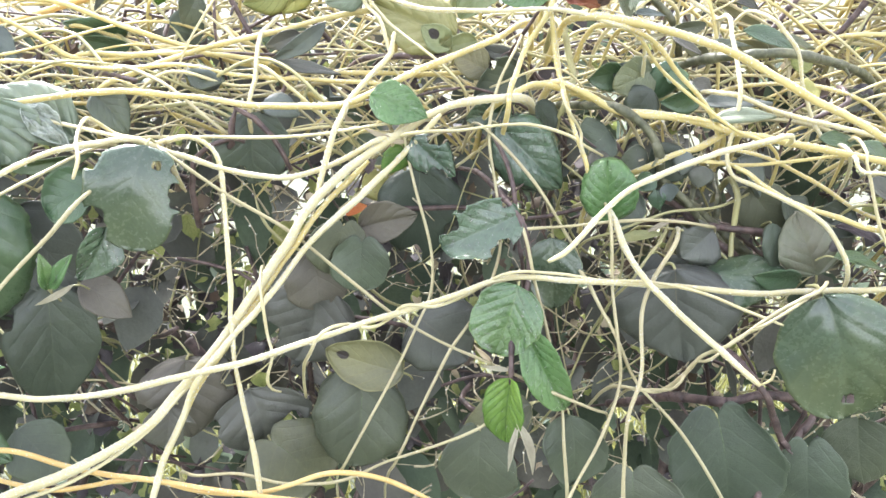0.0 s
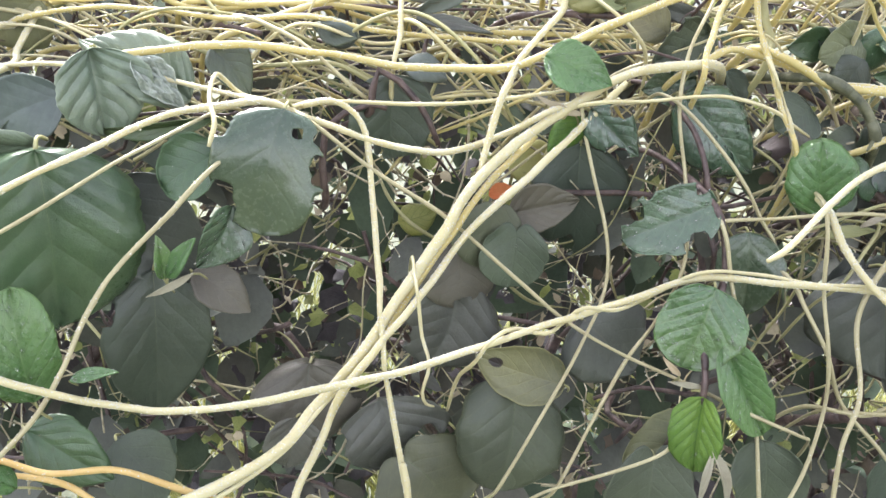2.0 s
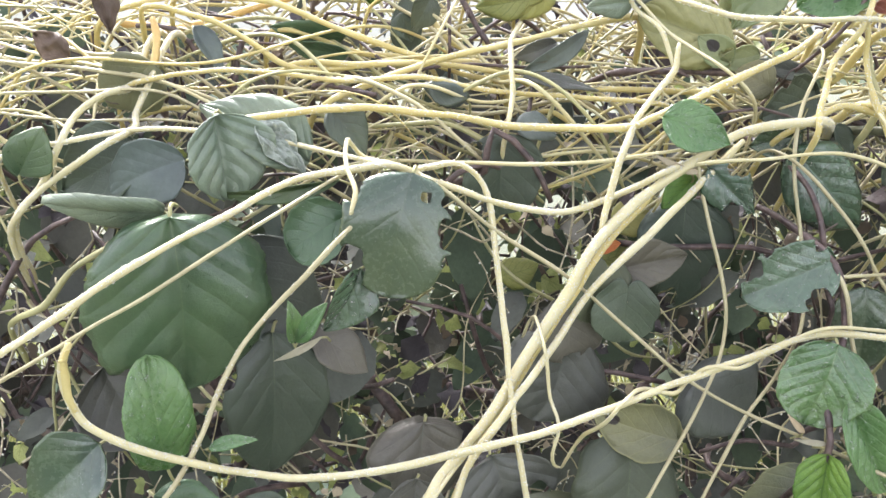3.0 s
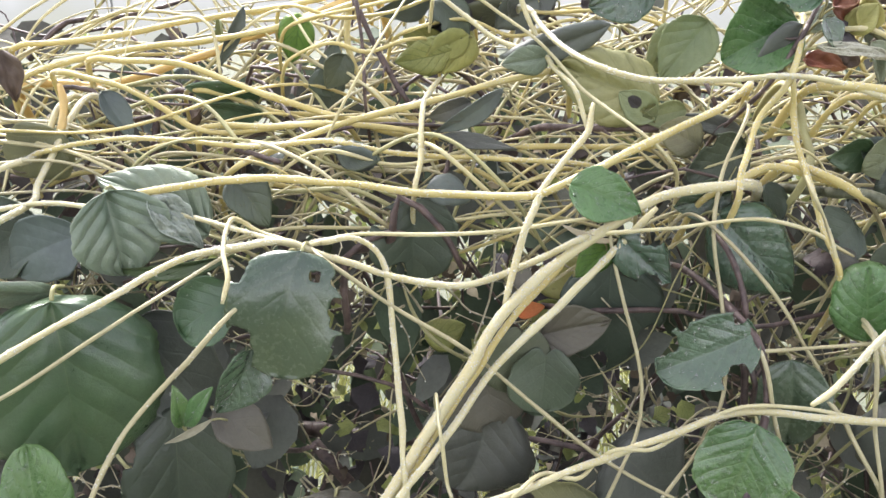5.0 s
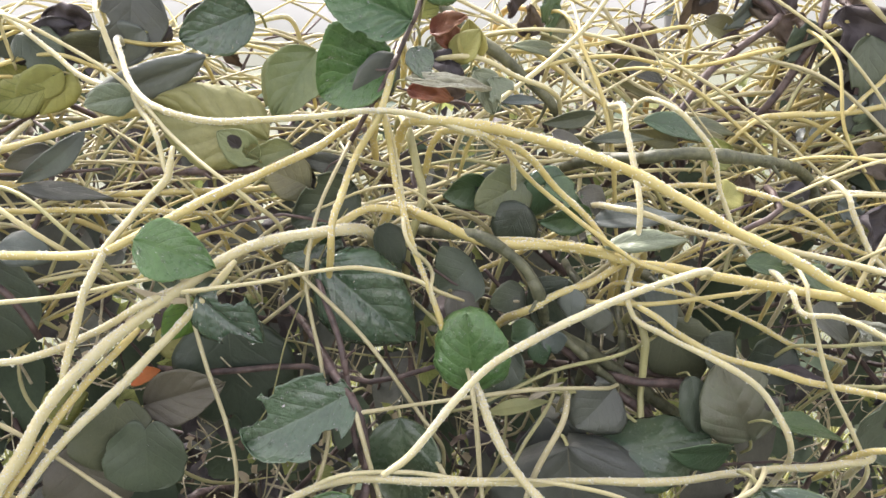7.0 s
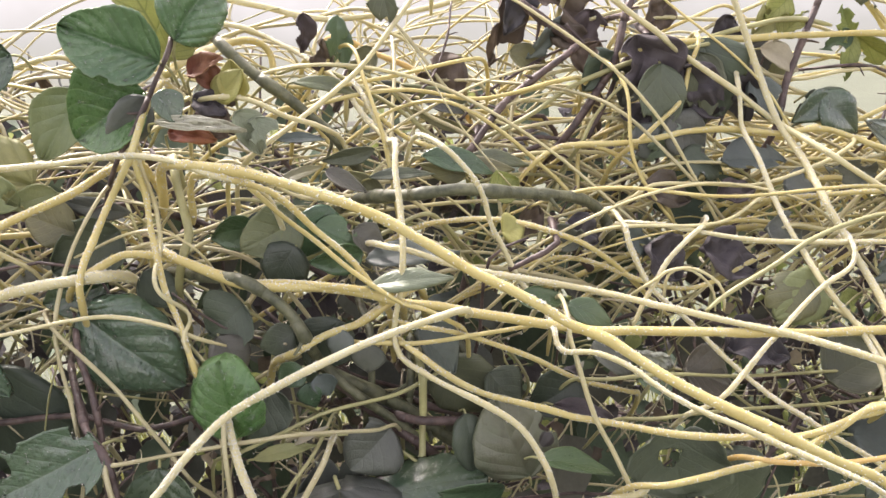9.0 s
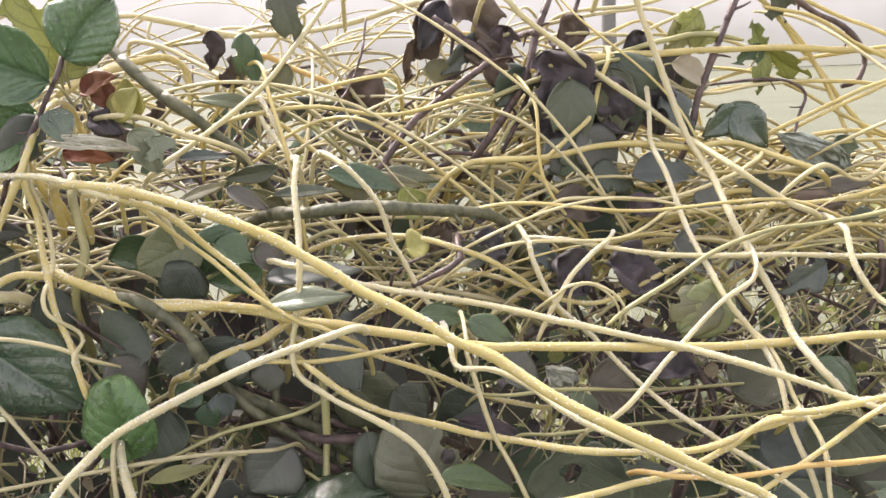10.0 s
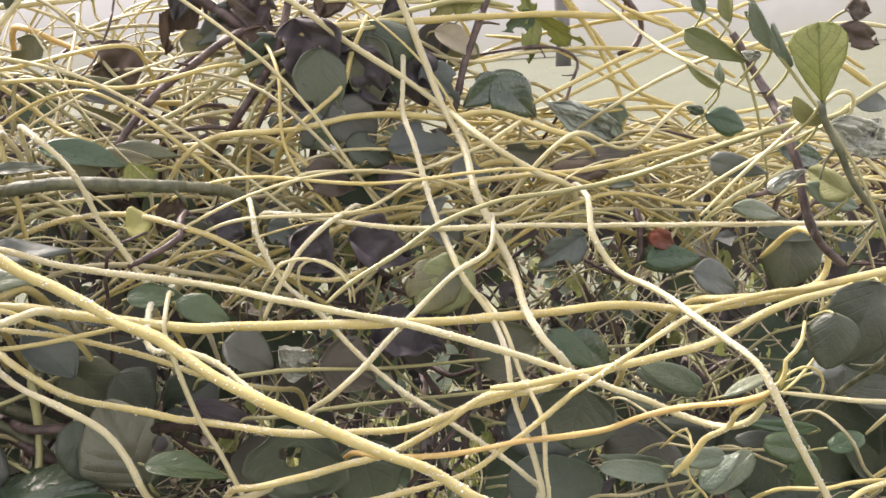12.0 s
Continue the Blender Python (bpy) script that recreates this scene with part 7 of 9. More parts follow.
leaf('palegreen', 'ovate', (0.0415, 0.0460, 0.0073), (0.0197, 0.0460, 0.0024), 0.0124, (0.08, -0.96, 0.25), 20, 0.20, 0.30)
leaf('silver', 'lance', (0.1695, 0.0020, -0.0326), (0.2043, -0.0040, -0.0282), 0.0095, (-0.44, -0.88, 0.18), 30, 0.20, 0.30)
leaf('silver', 'ovate', (-0.0244, 0.0500, 0.0314), (-0.0470, 0.0500, 0.0273), 0.0136, (0.24, -0.95, 0.19), 20, 0.20, 0.90)
leaf('grey', 'lance', (0.0057, 0.0550, 0.0462), (-0.0462, 0.0520, 0.0283), 0.0153, (0.20, -0.96, 0.17), 30, 0.20, 0.80, fold=0.2)
leaf('dusk', 'ovate', (0.0506, 0.0460, -0.0071), (0.0303, 0.0460, -0.0063), 0.0151, (0.05, -0.96, 0.28), 20, 0.20, 0.10)
leaf('mid', 'ovate', (0.1683, 0.0870, 0.0798), (0.1658, 0.0870, 0.0575), 0.0109, (0.04, -1.00, -0.03), 10, 0.30, 0.00, (0.44, 0.95, 0.16), (0.64, -0.95, 0.23), (0.94, 0.60, 0.12))
leaf('dark', 'ovate', (0.1854, 0.0700, 0.0981), (0.1925, 0.0700, 0.0735), 0.0187, (-0.01, -1.00, -0.07), 22, 0.35, 0.20, (0.39, 0.95, 0.11), (0.56, -0.95, 0.20), (0.90, 0.60, 0.09))
leaf('grey', 'lance', (0.2164, 0.1700, 0.0337), (0.1800, 0.1700, 0.0435), 0.0154, (-0.03, -1.00, 0.04), 40, 0.30, 0.00, (0.26, 0.95, 0.14), (0.61, -0.95, 0.12), (0.81, 0.60, 0.11))
leaf('brown', 'lance', (0.2688, 0.1300, 0.0989), (0.2529, 0.1300, 0.0518), 0.0193, (-0.16, -0.99, -0.04), 30, 0.60, 0.50, (.5, .9, .2), (.8, -.9, .2))
leaf('brown', 'ovate', (0.2806, 0.1100, 0.0678), (0.3041, 0.1050, 0.0653), 0.0150, (-0.24, -0.97, -0.02), 20, 0.50, 0.50)
leaf('brown', 'ovate', (0.2161, 0.1500, 0.0496), (0.2269, 0.1400, 0.0319), 0.0160, (-0.08, -1.00, 0.03), 20, 0.40, 0.00)
leaf('yelgreen', 'ovate', (0.4430, 0.0900, 0.0625), (0.4364, 0.0900, 0.0776), 0.0104, (-0.51, -0.86, -0.03), 10, 0.30, 0.80, (0.41, 0.95, 0.15), (0.62, -0.95, 0.22), (0.92, 0.60, 0.11))
leaf('yelgreen', 'ovate', (0.4430, 0.0900, 0.0616), (0.4388, 0.0860, 0.0377), 0.0099, (-0.51, -0.86, 0.02), 20, 0.30, 0.80, (0.29, 0.95, 0.20), (0.69, -0.95, 0.15), (0.83, 0.60, 0.15))
leaf('yelgreen', 'ovate', (0.4447, 0.0900, 0.0622), (0.4704, 0.0860, 0.0441), 0.0136, (-0.54, -0.84, 0.01), -30, 0.30, 0.80, (0.31, 0.95, 0.21), (0.70, -0.95, 0.16), (0.85, 0.60, 0.16))
leaf('mid', 'ovate', (0.4436, 0.0900, 0.0628), (0.4265, 0.0900, 0.0551), 0.0104, (-0.50, -0.86, -0.00), 10, 0.30, 0.00, (0.41, 0.95, 0.15), (0.62, -0.95, 0.22), (0.92, 0.60, 0.11))
leaf('dark', 'ovate', (0.4111, 0.0700, 0.0328), (0.4369, 0.0700, 0.0101), 0.0197, (-0.50, -0.86, 0.07), 20, 0.30, 0.00, (0.29, 0.95, 0.19), (0.68, -0.95, 0.14), (0.83, 0.60, 0.15))
leaf('dark', 'ovate', (0.4127, 0.0700, 0.0342), (0.3988, 0.0700, 0.0159), 0.0106, (-0.47, -0.88, 0.07), 30, 0.30, 0.00, (0.43, 0.95, 0.15), (0.62, -0.95, 0.23), (0.93, 0.60, 0.11))
leaf('silver', 'ovate', (0.4747, 0.0680, 0.0147), (0.4853, 0.0660, -0.0055), 0.0134, (-0.58, -0.81, 0.10), 20, 0.30, 1.00, (0.44, 0.95, 0.21), (0.71, -0.95, 0.24), (0.95, 0.60, 0.16))
leaf('dark', 'ovate', (0.4491, 0.0900, 0.0949), (0.4543, 0.0900, 0.0738), 0.0183, (-0.53, -0.85, -0.05), 0, 0.30, 0.00, (0.38, 0.95, 0.24), (0.75, -0.95, 0.20), (0.90, 0.60, 0.18))
leaf('dark', 'ovate', (0.3278, 0.0740, 0.0510), (0.3229, 0.0700, 0.0131), 0.0236, (-0.32, -0.94, 0.06), 22, 0.35, 0.20, (.8, .8, .15))
leaf('dark', 'ovate', (0.3513, 0.0800, 0.0557), (0.3523, 0.0750, 0.0197), 0.0230, (-0.37, -0.93, 0.04), 22, 0.35, 0.50, (0.25, 0.95, 0.17), (0.65, -0.95, 0.12), (0.80, 0.60, 0.13))
leaf('silver', 'lance', (0.3417, 0.0700, 0.0192), (0.3152, 0.0700, 0.0020), 0.0144, (-0.33, -0.94, 0.11), 35, 0.30, 0.00, (0.28, 0.95, 0.18), (0.66, -0.95, 0.14), (0.82, 0.60, 0.14))
leaf('brown', 'ovate', (0.2947, 0.0950, 0.0466), (0.3028, 0.0950, 0.0636), 0.0177, (-0.26, -0.97, 0.01), 20, 0.15, 0.00)
leaf('yelgreen', 'ovate', (0.4061, 0.0900, 0.0830), (0.3934, 0.0900, 0.0717), 0.0150, (-0.45, -0.89, -0.04), 10, 0.30, 0.50, (0.28, 0.95, 0.12), (0.58, -0.95, 0.14), (0.82, 0.60, 0.09))
leaf('palegreen', 'broad', (0.3791, 0.0030, -0.0468), (0.3535, 0.0010, -0.0633), 0.0250, (-0.21, -0.94, 0.27), 10, 0.15, 0.50)
leaf('grey', 'ovate', (0.4453, 0.0280, -0.0449), (0.4199, 0.0260, -0.0578), 0.0182, (-0.35, -0.91, 0.23), 20, 0.30, 1.20, (0.36, 0.95, 0.18), (0.67, -0.95, 0.18), (0.88, 0.60, 0.14))
leaf('mid', 'ovate', (0.4060, -0.0230, -0.0739), (0.4275, -0.0270, -0.0921), 0.0122, (-0.35, -0.87, 0.34), 25, 0.15, 0.00)
leaf('mid', 'ovate', (0.4685, 0.0100, -0.0568), (0.4975, 0.0100, -0.0572), 0.0120, (-0.46, -0.85, 0.24), 30, 0.30, 0.00)
leaf('red', 'ovate', (0.4725, 0.0150, -0.0451), (0.4875, 0.0150, -0.0538), 0.0099, (-0.46, -0.86, 0.22), 20, 0.40, 0.00)
leaf('silver', 'ovate', (0.4692, -0.0400, -0.1028), (0.4388, -0.0420, -0.0873), 0.0111, (-0.44, -0.82, 0.37), 20, 0.10, 0.00)
leaf('silver', 'lance', (0.4540, -0.0450, -0.1367), (0.4202, -0.0470, -0.1247), 0.0092, (-0.39, -0.80, 0.46), 15, 0.10, 0.00)
leaf('silver', 'ovate', (0.4565, -0.0800, -0.1129), (0.4372, -0.0800, -0.1132), 0.0079, (-0.46, -0.77, 0.45), 15, 0.10, 0.00)
leaf('silver', 'ovate', (0.4517, -0.0700, -0.1318), (0.4692, -0.0700, -0.1186), 0.0092, (-0.47, -0.76, 0.46), 15, 0.10, 0.00)
leaf('dark', 'broad', (0.4177, -0.0360, -0.0966), (0.4087, -0.0380, -0.1221), 0.0349, (-0.34, -0.84, 0.42), 0, 0.15, 0.14)
leaf('dark', 'ovate', (0.5537, 0.0200, -0.0515), (0.5457, 0.0160, -0.0840), 0.0293, (-0.56, -0.79, 0.24), 22, 0.35, 0.07)
leaf('deep', 'broad', (0.4821, -0.1060, -0.0510), (0.4776, -0.1080, -0.0707), 0.0167, (-0.59, -0.74, 0.32), 0, 0.15, 0.00)
leaf('deep', 'broad', (0.5139, -0.0900, -0.0475), (0.5011, -0.0900, -0.0772), 0.0256, (-0.62, -0.73, 0.30), 0, 0.15, 0.00)
leaf('dark', 'broad', (0.3828, -0.0300, -0.1388), (0.4303, -0.0300, -0.1446), 0.0299, (-0.31, -0.82, 0.48), 0, 0.15, 0.00)
leaf('dark', 'broad', (0.3214, -0.0240, -0.1126), (0.3261, -0.0260, -0.1424), 0.0309, (-0.10, -0.88, 0.47), 0, 0.15, 0.00)
leaf('grey', 'ovate', (0.4579, -0.0300, -0.1136), (0.4361, -0.0300, -0.1049), 0.0100, (-0.41, -0.82, 0.40), 30, 0.15, 0.00)
leaf('grey', 'ovate', (0.4824, -0.0100, -0.0586), (0.5060, -0.0100, -0.0695), 0.0158, (-0.50, -0.82, 0.26), 30, 0.15, 0.80)
leaf('dark', 'round', (0.2968, -0.0240, -0.1027), (0.2989, -0.0260, -0.1300), 0.0422, (-0.30, -0.84, 0.46), 0, 0.15, 0.00, (.35, .15, .1))
leaf('mid', 'ovate', (0.2356, -0.0240, -0.1057), (0.2669, -0.0280, -0.1132), 0.0094, (-0.19, -0.87, 0.46), 45, 0.30, 0.00)
leaf('mid', 'ovate', (0.2537, -0.0040, -0.0467), (0.2740, -0.0050, -0.0570), 0.0111, (-0.22, -0.93, 0.30), 25, 0.15, 0.00)
leaf('mid', 'ovate', (0.2336, 0.0040, -0.0450), (0.2570, 0.0030, -0.0470), 0.0098, (-0.17, -0.94, 0.28), 35, 0.15, 0.00)
leaf('brown', 'ovate', (0.2563, 0.0500, -0.0128), (0.2446, 0.0500, -0.0274), 0.0125, (-0.17, -0.97, 0.19), 20, 0.40, 0.00)
leaf('yellow', 'ovate', (0.2338, 0.0300, -0.0203), (0.2443, 0.0300, -0.0185), 0.0154, (-0.15, -0.97, 0.20), 20, 0.20, 0.00)
leaf('grey', 'ovate', (0.2704, 0.0300, -0.0286), (0.2548, 0.0300, -0.0194), 0.0130, (-0.20, -0.96, 0.21), 20, 0.30, 0.80, (0.39, 0.95, 0.12), (0.58, -0.95, 0.21), (0.91, 0.60, 0.10))
leaf('yellow', 'ovate', (0.1205, 0.0400, 0.0431), (0.1195, 0.0400, 0.0606), 0.0129, (0.16, -0.99, 0.01), 10, 0.50, 0.60)
leaf('red', 'ovate', (0.1127, 0.0420, 0.0486), (0.1066, 0.0420, 0.0635), 0.0110, (0.19, -0.98, 0.00), 10, 0.60, 0.60)
leaf('brown', 'ovate', (0.1077, 0.0380, 0.0288), (0.1159, 0.0380, 0.0403), 0.0144, (0.18, -0.98, 0.06), 10, 0.50, 0.60)
leaf('silver', 'ovate', (0.1287, 0.0340, 0.0363), (0.1309, 0.0320, 0.0220), 0.0144, (0.14, -0.99, 0.07), 20, 0.30, 0.80, (0.38, 0.95, 0.22), (0.72, -0.95, 0.20), (0.90, 0.60, 0.16))
leaf('grey', 'ovate', (0.1706, 0.0200, -0.0256), (0.2121, 0.0200, -0.0242), 0.0110, (-0.02, -0.98, 0.22), 47, 0.35, 0.20)
leaf('mid', 'ovate', (0.1503, 0.0260, -0.0103), (0.1708, 0.0260, -0.0220), 0.0147, (0.06, -0.98, 0.19), 30, 0.30, 0.00, (0.26, 0.95, 0.17), (0.65, -0.95, 0.13), (0.81, 0.60, 0.13))
leaf('deep', 'ovate', (0.1197, 0.0300, -0.0086), (0.1375, 0.0300, -0.0175), 0.0170, (0.14, -0.97, 0.18), 20, 0.15, 0.00)
leaf('grey', 'ovate', (0.2937, 0.0350, -0.0262), (0.3103, 0.0350, -0.0358), 0.0161, (-0.29, -0.93, 0.22), 20, 0.30, 0.60, (0.41, 0.95, 0.13), (0.59, -0.95, 0.22), (0.92, 0.60, 0.10))
leaf('grey', 'ovate', (0.3843, 0.0500, -0.0103), (0.4062, 0.0500, -0.0176), 0.0172, (-0.47, -0.87, 0.16), 30, 0.30, 0.00, (0.38, 0.95, 0.15), (0.62, -0.95, 0.20), (0.90, 0.60, 0.12))
leaf('brown', 'ovate', (0.3119, 0.0560, -0.0089), (0.3385, 0.0560, -0.0151), 0.0169, (-0.33, -0.93, 0.16), 30, 0.30, 0.00)
leaf('brown', 'ovate', (0.4315, 0.0400, -0.0165), (0.4631, 0.0400, -0.0158), 0.0126, (-0.56, -0.81, 0.16), 30, 0.30, 0.00)
leaf('dusk', 'broad', (0.3084, 0.0000, -0.0828), (0.3327, 0.0000, -0.0938), 0.0231, (-0.35, -0.86, 0.37), 30, 0.15, 0.60)
leaf('grey', 'broad', (0.3897, -0.0100, -0.1189), (0.4340, -0.0100, -0.1275), 0.0318, (-0.52, -0.75, 0.41), 15, 0.15, 0.21)
leaf('lime', 'ovate', (-0.1522, 0.1000, 0.0529), (-0.1557, 0.1000, 0.0269), 0.0190, (0.21, -0.98, -0.00), 10, 0.15, 0.00)
leaf('dark', 'ovate', (-0.1374, 0.1040, 0.0020), (-0.1340, 0.1060, 0.0397), 0.0176, (0.17, -0.98, 0.04), 10, 0.15, 0.00)
leaf('mid', 'ovate', (-0.1696, 0.0800, 0.0105), (-0.2099, 0.0800, 0.0131), 0.0133, (0.29, -0.95, 0.06), 40, 0.15, 0.00)
leaf('mid', 'ovate', (-0.1677, 0.0750, 0.0015), (-0.2012, 0.0750, 0.0043), 0.0098, (0.28, -0.96, 0.08), 40, 0.15, 0.00)
leaf('grey', 'ovate', (-0.2442, 0.0600, 0.0143), (-0.2300, 0.0600, -0.0091), 0.0128, (0.40, -0.91, 0.08), 30, 0.40, 0.60)
leaf('dark', 'ovate', (-0.1732, 0.0200, -0.0228), (-0.1551, 0.0200, -0.0443), 0.0206, (0.27, -0.94, 0.18), 15, 0.15, 0.80)
leaf('grey', 'ovate', (-0.1070, 0.0400, -0.0180), (-0.1296, 0.0400, -0.0126), 0.0118, (0.15, -0.98, 0.14), 30, 0.15, 0.00)
leaf('grey', 'lance', (-0.1828, 0.1100, 0.0567), (-0.1980, 0.1100, 0.0218), 0.0079, (0.28, -0.96, 0.00), 30, 0.30, 0.00)
leaf('grey', 'ovate', (-0.0826, 0.0340, -0.0278), (-0.0614, 0.0340, -0.0332), 0.0160, (0.04, -0.98, 0.18), 30, 0.15, 0.00)
leaf('yelgreen', 'ovate', (-0.0737, 0.0900, 0.0363), (-0.0969, 0.0900, 0.0420), 0.0175, (0.07, -1.00, 0.00), 20, 0.15, 0.00)
leaf('mid', 'ovate', (-0.3110, 0.0000, -0.0539), (-0.2990, 0.0000, -0.0327), 0.0212, (0.42, -0.91, 0.09), 0, 0.15, 0.00)
leaf('brown', 'ovate', (-0.3019, 0.0450, -0.0027), (-0.3188, 0.0450, 0.0094), 0.0140, (0.39, -0.92, 0.02), 10, 0.40, 0.00)
leaf('brown', 'ovate', (-0.2878, 0.0500, 0.0347), (-0.2813, 0.0500, 0.0100), 0.0120, (0.33, -0.94, -0.02), 20, 0.40, 0.00)
leaf('fade', 'broad', (-0.2620, 0.0460, -0.0040), (-0.2847, 0.0460, -0.0265), 0.0330, (0.31, -0.95, 0.06), 10, 0.15, 0.00)
leaf('grey', 'ovate', (0.1573, 0.0050, -0.0521), (0.1556, 0.0040, -0.0657), 0.0122, (-0.36, -0.90, 0.25), 0, 0.15, 0.00)
leaf('mid', 'ovate', (0.1401, 0.0040, -0.0663), (0.1304, 0.0040, -0.0735), 0.0117, (-0.31, -0.91, 0.28), 15, 0.15, 0.00)
leaf('grey', 'ovate', (0.1478, 0.0040, -0.0704), (0.1508, 0.0040, -0.0809), 0.0108, (-0.34, -0.89, 0.29), 15, 0.15, 0.00)
leaf('mid', 'ovate', (0.1417, 0.0040, -0.0740), (0.1447, 0.0040, -0.0858), 0.0098, (-0.32, -0.90, 0.30), 15, 0.15, 0.00)
leaf('grey', 'ovate', (0.1692, 0.0080, -0.0609), (0.1673, 0.0080, -0.0737), 0.0149, (-0.38, -0.89, 0.27), 15, 0.15, 0.00)
leaf('dark', 'ovate', (0.1379, 0.0140, -0.0536), (0.1229, 0.0140, -0.0607), 0.0149, (-0.29, -0.92, 0.25), 15, 0.15, 0.00)
leaf('mid', 'ovate', (0.1568, 0.0300, -0.0036), (0.1447, 0.0300, -0.0262), 0.0178, (-0.33, -0.93, 0.13), 25, 0.15, 0.00)
leaf('mid', 'ovate', (0.1260, 0.0300, -0.0104), (0.1056, 0.0300, -0.0149), 0.0151, (-0.25, -0.96, 0.13), 35, 0.15, 0.00)
leaf('mid', 'ovate', (0.1694, 0.0200, -0.0228), (0.1465, 0.0200, -0.0272), 0.0125, (-0.36, -0.92, 0.16), 35, 0.15, 0.00)
leaf('dark', 'broad', (0.1169, 0.0220, -0.0418), (0.1014, 0.0200, -0.0537), 0.0276, (-0.24, -0.95, 0.22), 0, 0.15, 0.00)
leaf('dark', 'broad', (0.2018, 0.0200, -0.0761), (0.2231, 0.0200, -0.1045), 0.0314, (-0.45, -0.84, 0.30), 0, 0.15, 0.00)
leaf('yelgreen', 'ovate', (0.2336, 0.0500, -0.0047), (0.2472, 0.0500, 0.0004), 0.0162, (-0.49, -0.87, 0.09), 0, 0.15, 0.00)
leaf('dark', 'ovate', (-0.1259, 0.0400, -0.0124), (-0.1048, 0.0400, -0.0155), 0.0147, (0.33, -0.94, 0.13), 20, 0.15, 0.00)
leaf('dark', 'ovate', (-0.1399, 0.0900, 0.0246), (-0.1337, 0.0900, 0.0097), 0.0190, (0.34, -0.94, 0.04), 10, 0.15, 0.00)
leaf('yelgreen', 'ovate', (-0.0707, 0.0800, 0.0342), (-0.1000, 0.0800, 0.0268), 0.0187, (0.24, -0.97, 0.01), 10, 0.15, 0.00)
leaf('brown', 'ovate', (0.2777, 0.1200, 0.0978), (0.3086, 0.1100, 0.0653), 0.0213, (-0.23, -0.97, -0.05), 30, 0.60, 0.80, (.4, .9, .2), (.75, -.9, .2))
leaf('grey', 'lance', (0.2902, 0.1100, 0.0763), (0.2693, 0.1100, 0.0550), 0.0139, (-0.21, -0.98, -0.02), 30, 0.50, 0.00, (0.33, 0.95, 0.12), (0.58, -0.95, 0.17), (0.86, 0.60, 0.10))
leaf('purple', 'ovate', (0.3382, 0.0780, 0.0477), (0.3612, 0.0740, 0.0222), 0.0262, (-0.37, -0.93, 0.05), 10, 0.15, 0.80, (.3, .9, .2), (.9, -.6, .15))
leaf('purple', 'ovate', (0.3421, 0.0800, 0.0561), (0.3373, 0.0760, 0.0306), 0.0174, (-0.35, -0.94, 0.03), 20, 0.15, 0.80)
leaf('purple', 'ovate', (0.3742, 0.0900, 0.0724), (0.3616, 0.0900, 0.0583), 0.0149, (-0.39, -0.92, -0.02), 20, 0.40, 0.00)
leaf('grey', 'ovate', (0.3794, 0.0800, 0.0400), (0.3970, 0.0760, 0.0186), 0.0179, (-0.44, -0.90, 0.06), 20, 0.30, 0.80, (0.29, 0.95, 0.20), (0.70, -0.95, 0.15), (0.83, 0.60, 0.15))
leaf('palebrown', 'ovate', (0.3884, 0.0860, 0.0571), (0.4103, 0.0840, 0.0444), 0.0120, (-0.45, -0.89, 0.01), 30, 0.50, 0.00)
leaf('brown', 'ovate', (0.3435, 0.1000, 0.0827), (0.3307, 0.1000, 0.0656), 0.0168, (-0.33, -0.94, -0.04), 20, 0.40, 0.00)
leaf('palegreen', 'ovate', (0.4055, 0.0950, 0.0775), (0.3894, 0.0950, 0.0632), 0.0183, (-0.44, -0.90, -0.03), 20, 0.30, 0.00, (0.27, 0.95, 0.11), (0.56, -0.95, 0.13), (0.82, 0.60, 0.08))
leaf('yelgreen', 'ovate', (0.4026, 0.0920, 0.0626), (0.4188, 0.0920, 0.0754), 0.0170, (-0.46, -0.89, -0.02), 20, 0.30, 0.60, (0.34, 0.95, 0.23), (0.74, -0.95, 0.18), (0.87, 0.60, 0.17))
leaf('grey', 'ovate', (0.3553, 0.0600, 0.0020), (0.3923, 0.0600, 0.0025), 0.0162, (-0.42, -0.90, 0.12), 35, 0.30, 0.00, (0.32, 0.95, 0.13), (0.60, -0.95, 0.16), (0.86, 0.60, 0.10))
leaf('dark', 'ovate', (0.3357, 0.0640, 0.0057), (0.3601, 0.0640, -0.0046), 0.0173, (-0.37, -0.92, 0.13), 25, 0.30, 0.00, (0.45, 0.95, 0.11), (0.56, -0.95, 0.24), (0.95, 0.60, 0.09))
leaf('grey', 'ovate', (0.3147, 0.0720, 0.0206), (0.3258, 0.0700, 0.0028), 0.0173, (-0.31, -0.94, 0.10), 20, 0.30, 0.00, (0.35, 0.95, 0.16), (0.63, -0.95, 0.18), (0.88, 0.60, 0.12))
leaf('purple', 'ovate', (0.3481, 0.0500, -0.0134), (0.3691, 0.0500, -0.0106), 0.0130, (-0.40, -0.90, 0.16), 30, 0.30, 0.00)
leaf('grey', 'ovate', (0.4343, 0.0500, -0.0079), (0.4058, 0.0500, -0.0031), 0.0144, (-0.51, -0.85, 0.14), 35, 0.30, 0.00, (0.36, 0.95, 0.22), (0.73, -0.95, 0.18), (0.88, 0.60, 0.17))
leaf('purple', 'ovate', (0.2676, 0.0400, -0.0196), (0.2839, 0.0400, -0.0305), 0.0161, (-0.23, -0.95, 0.20), 20, 0.30, 0.00)
leaf('purple', 'ovate', (0.3292, 0.0250, -0.0325), (0.3577, 0.0250, -0.0460), 0.0221, (-0.39, -0.89, 0.23), 32, 0.35, 0.20)
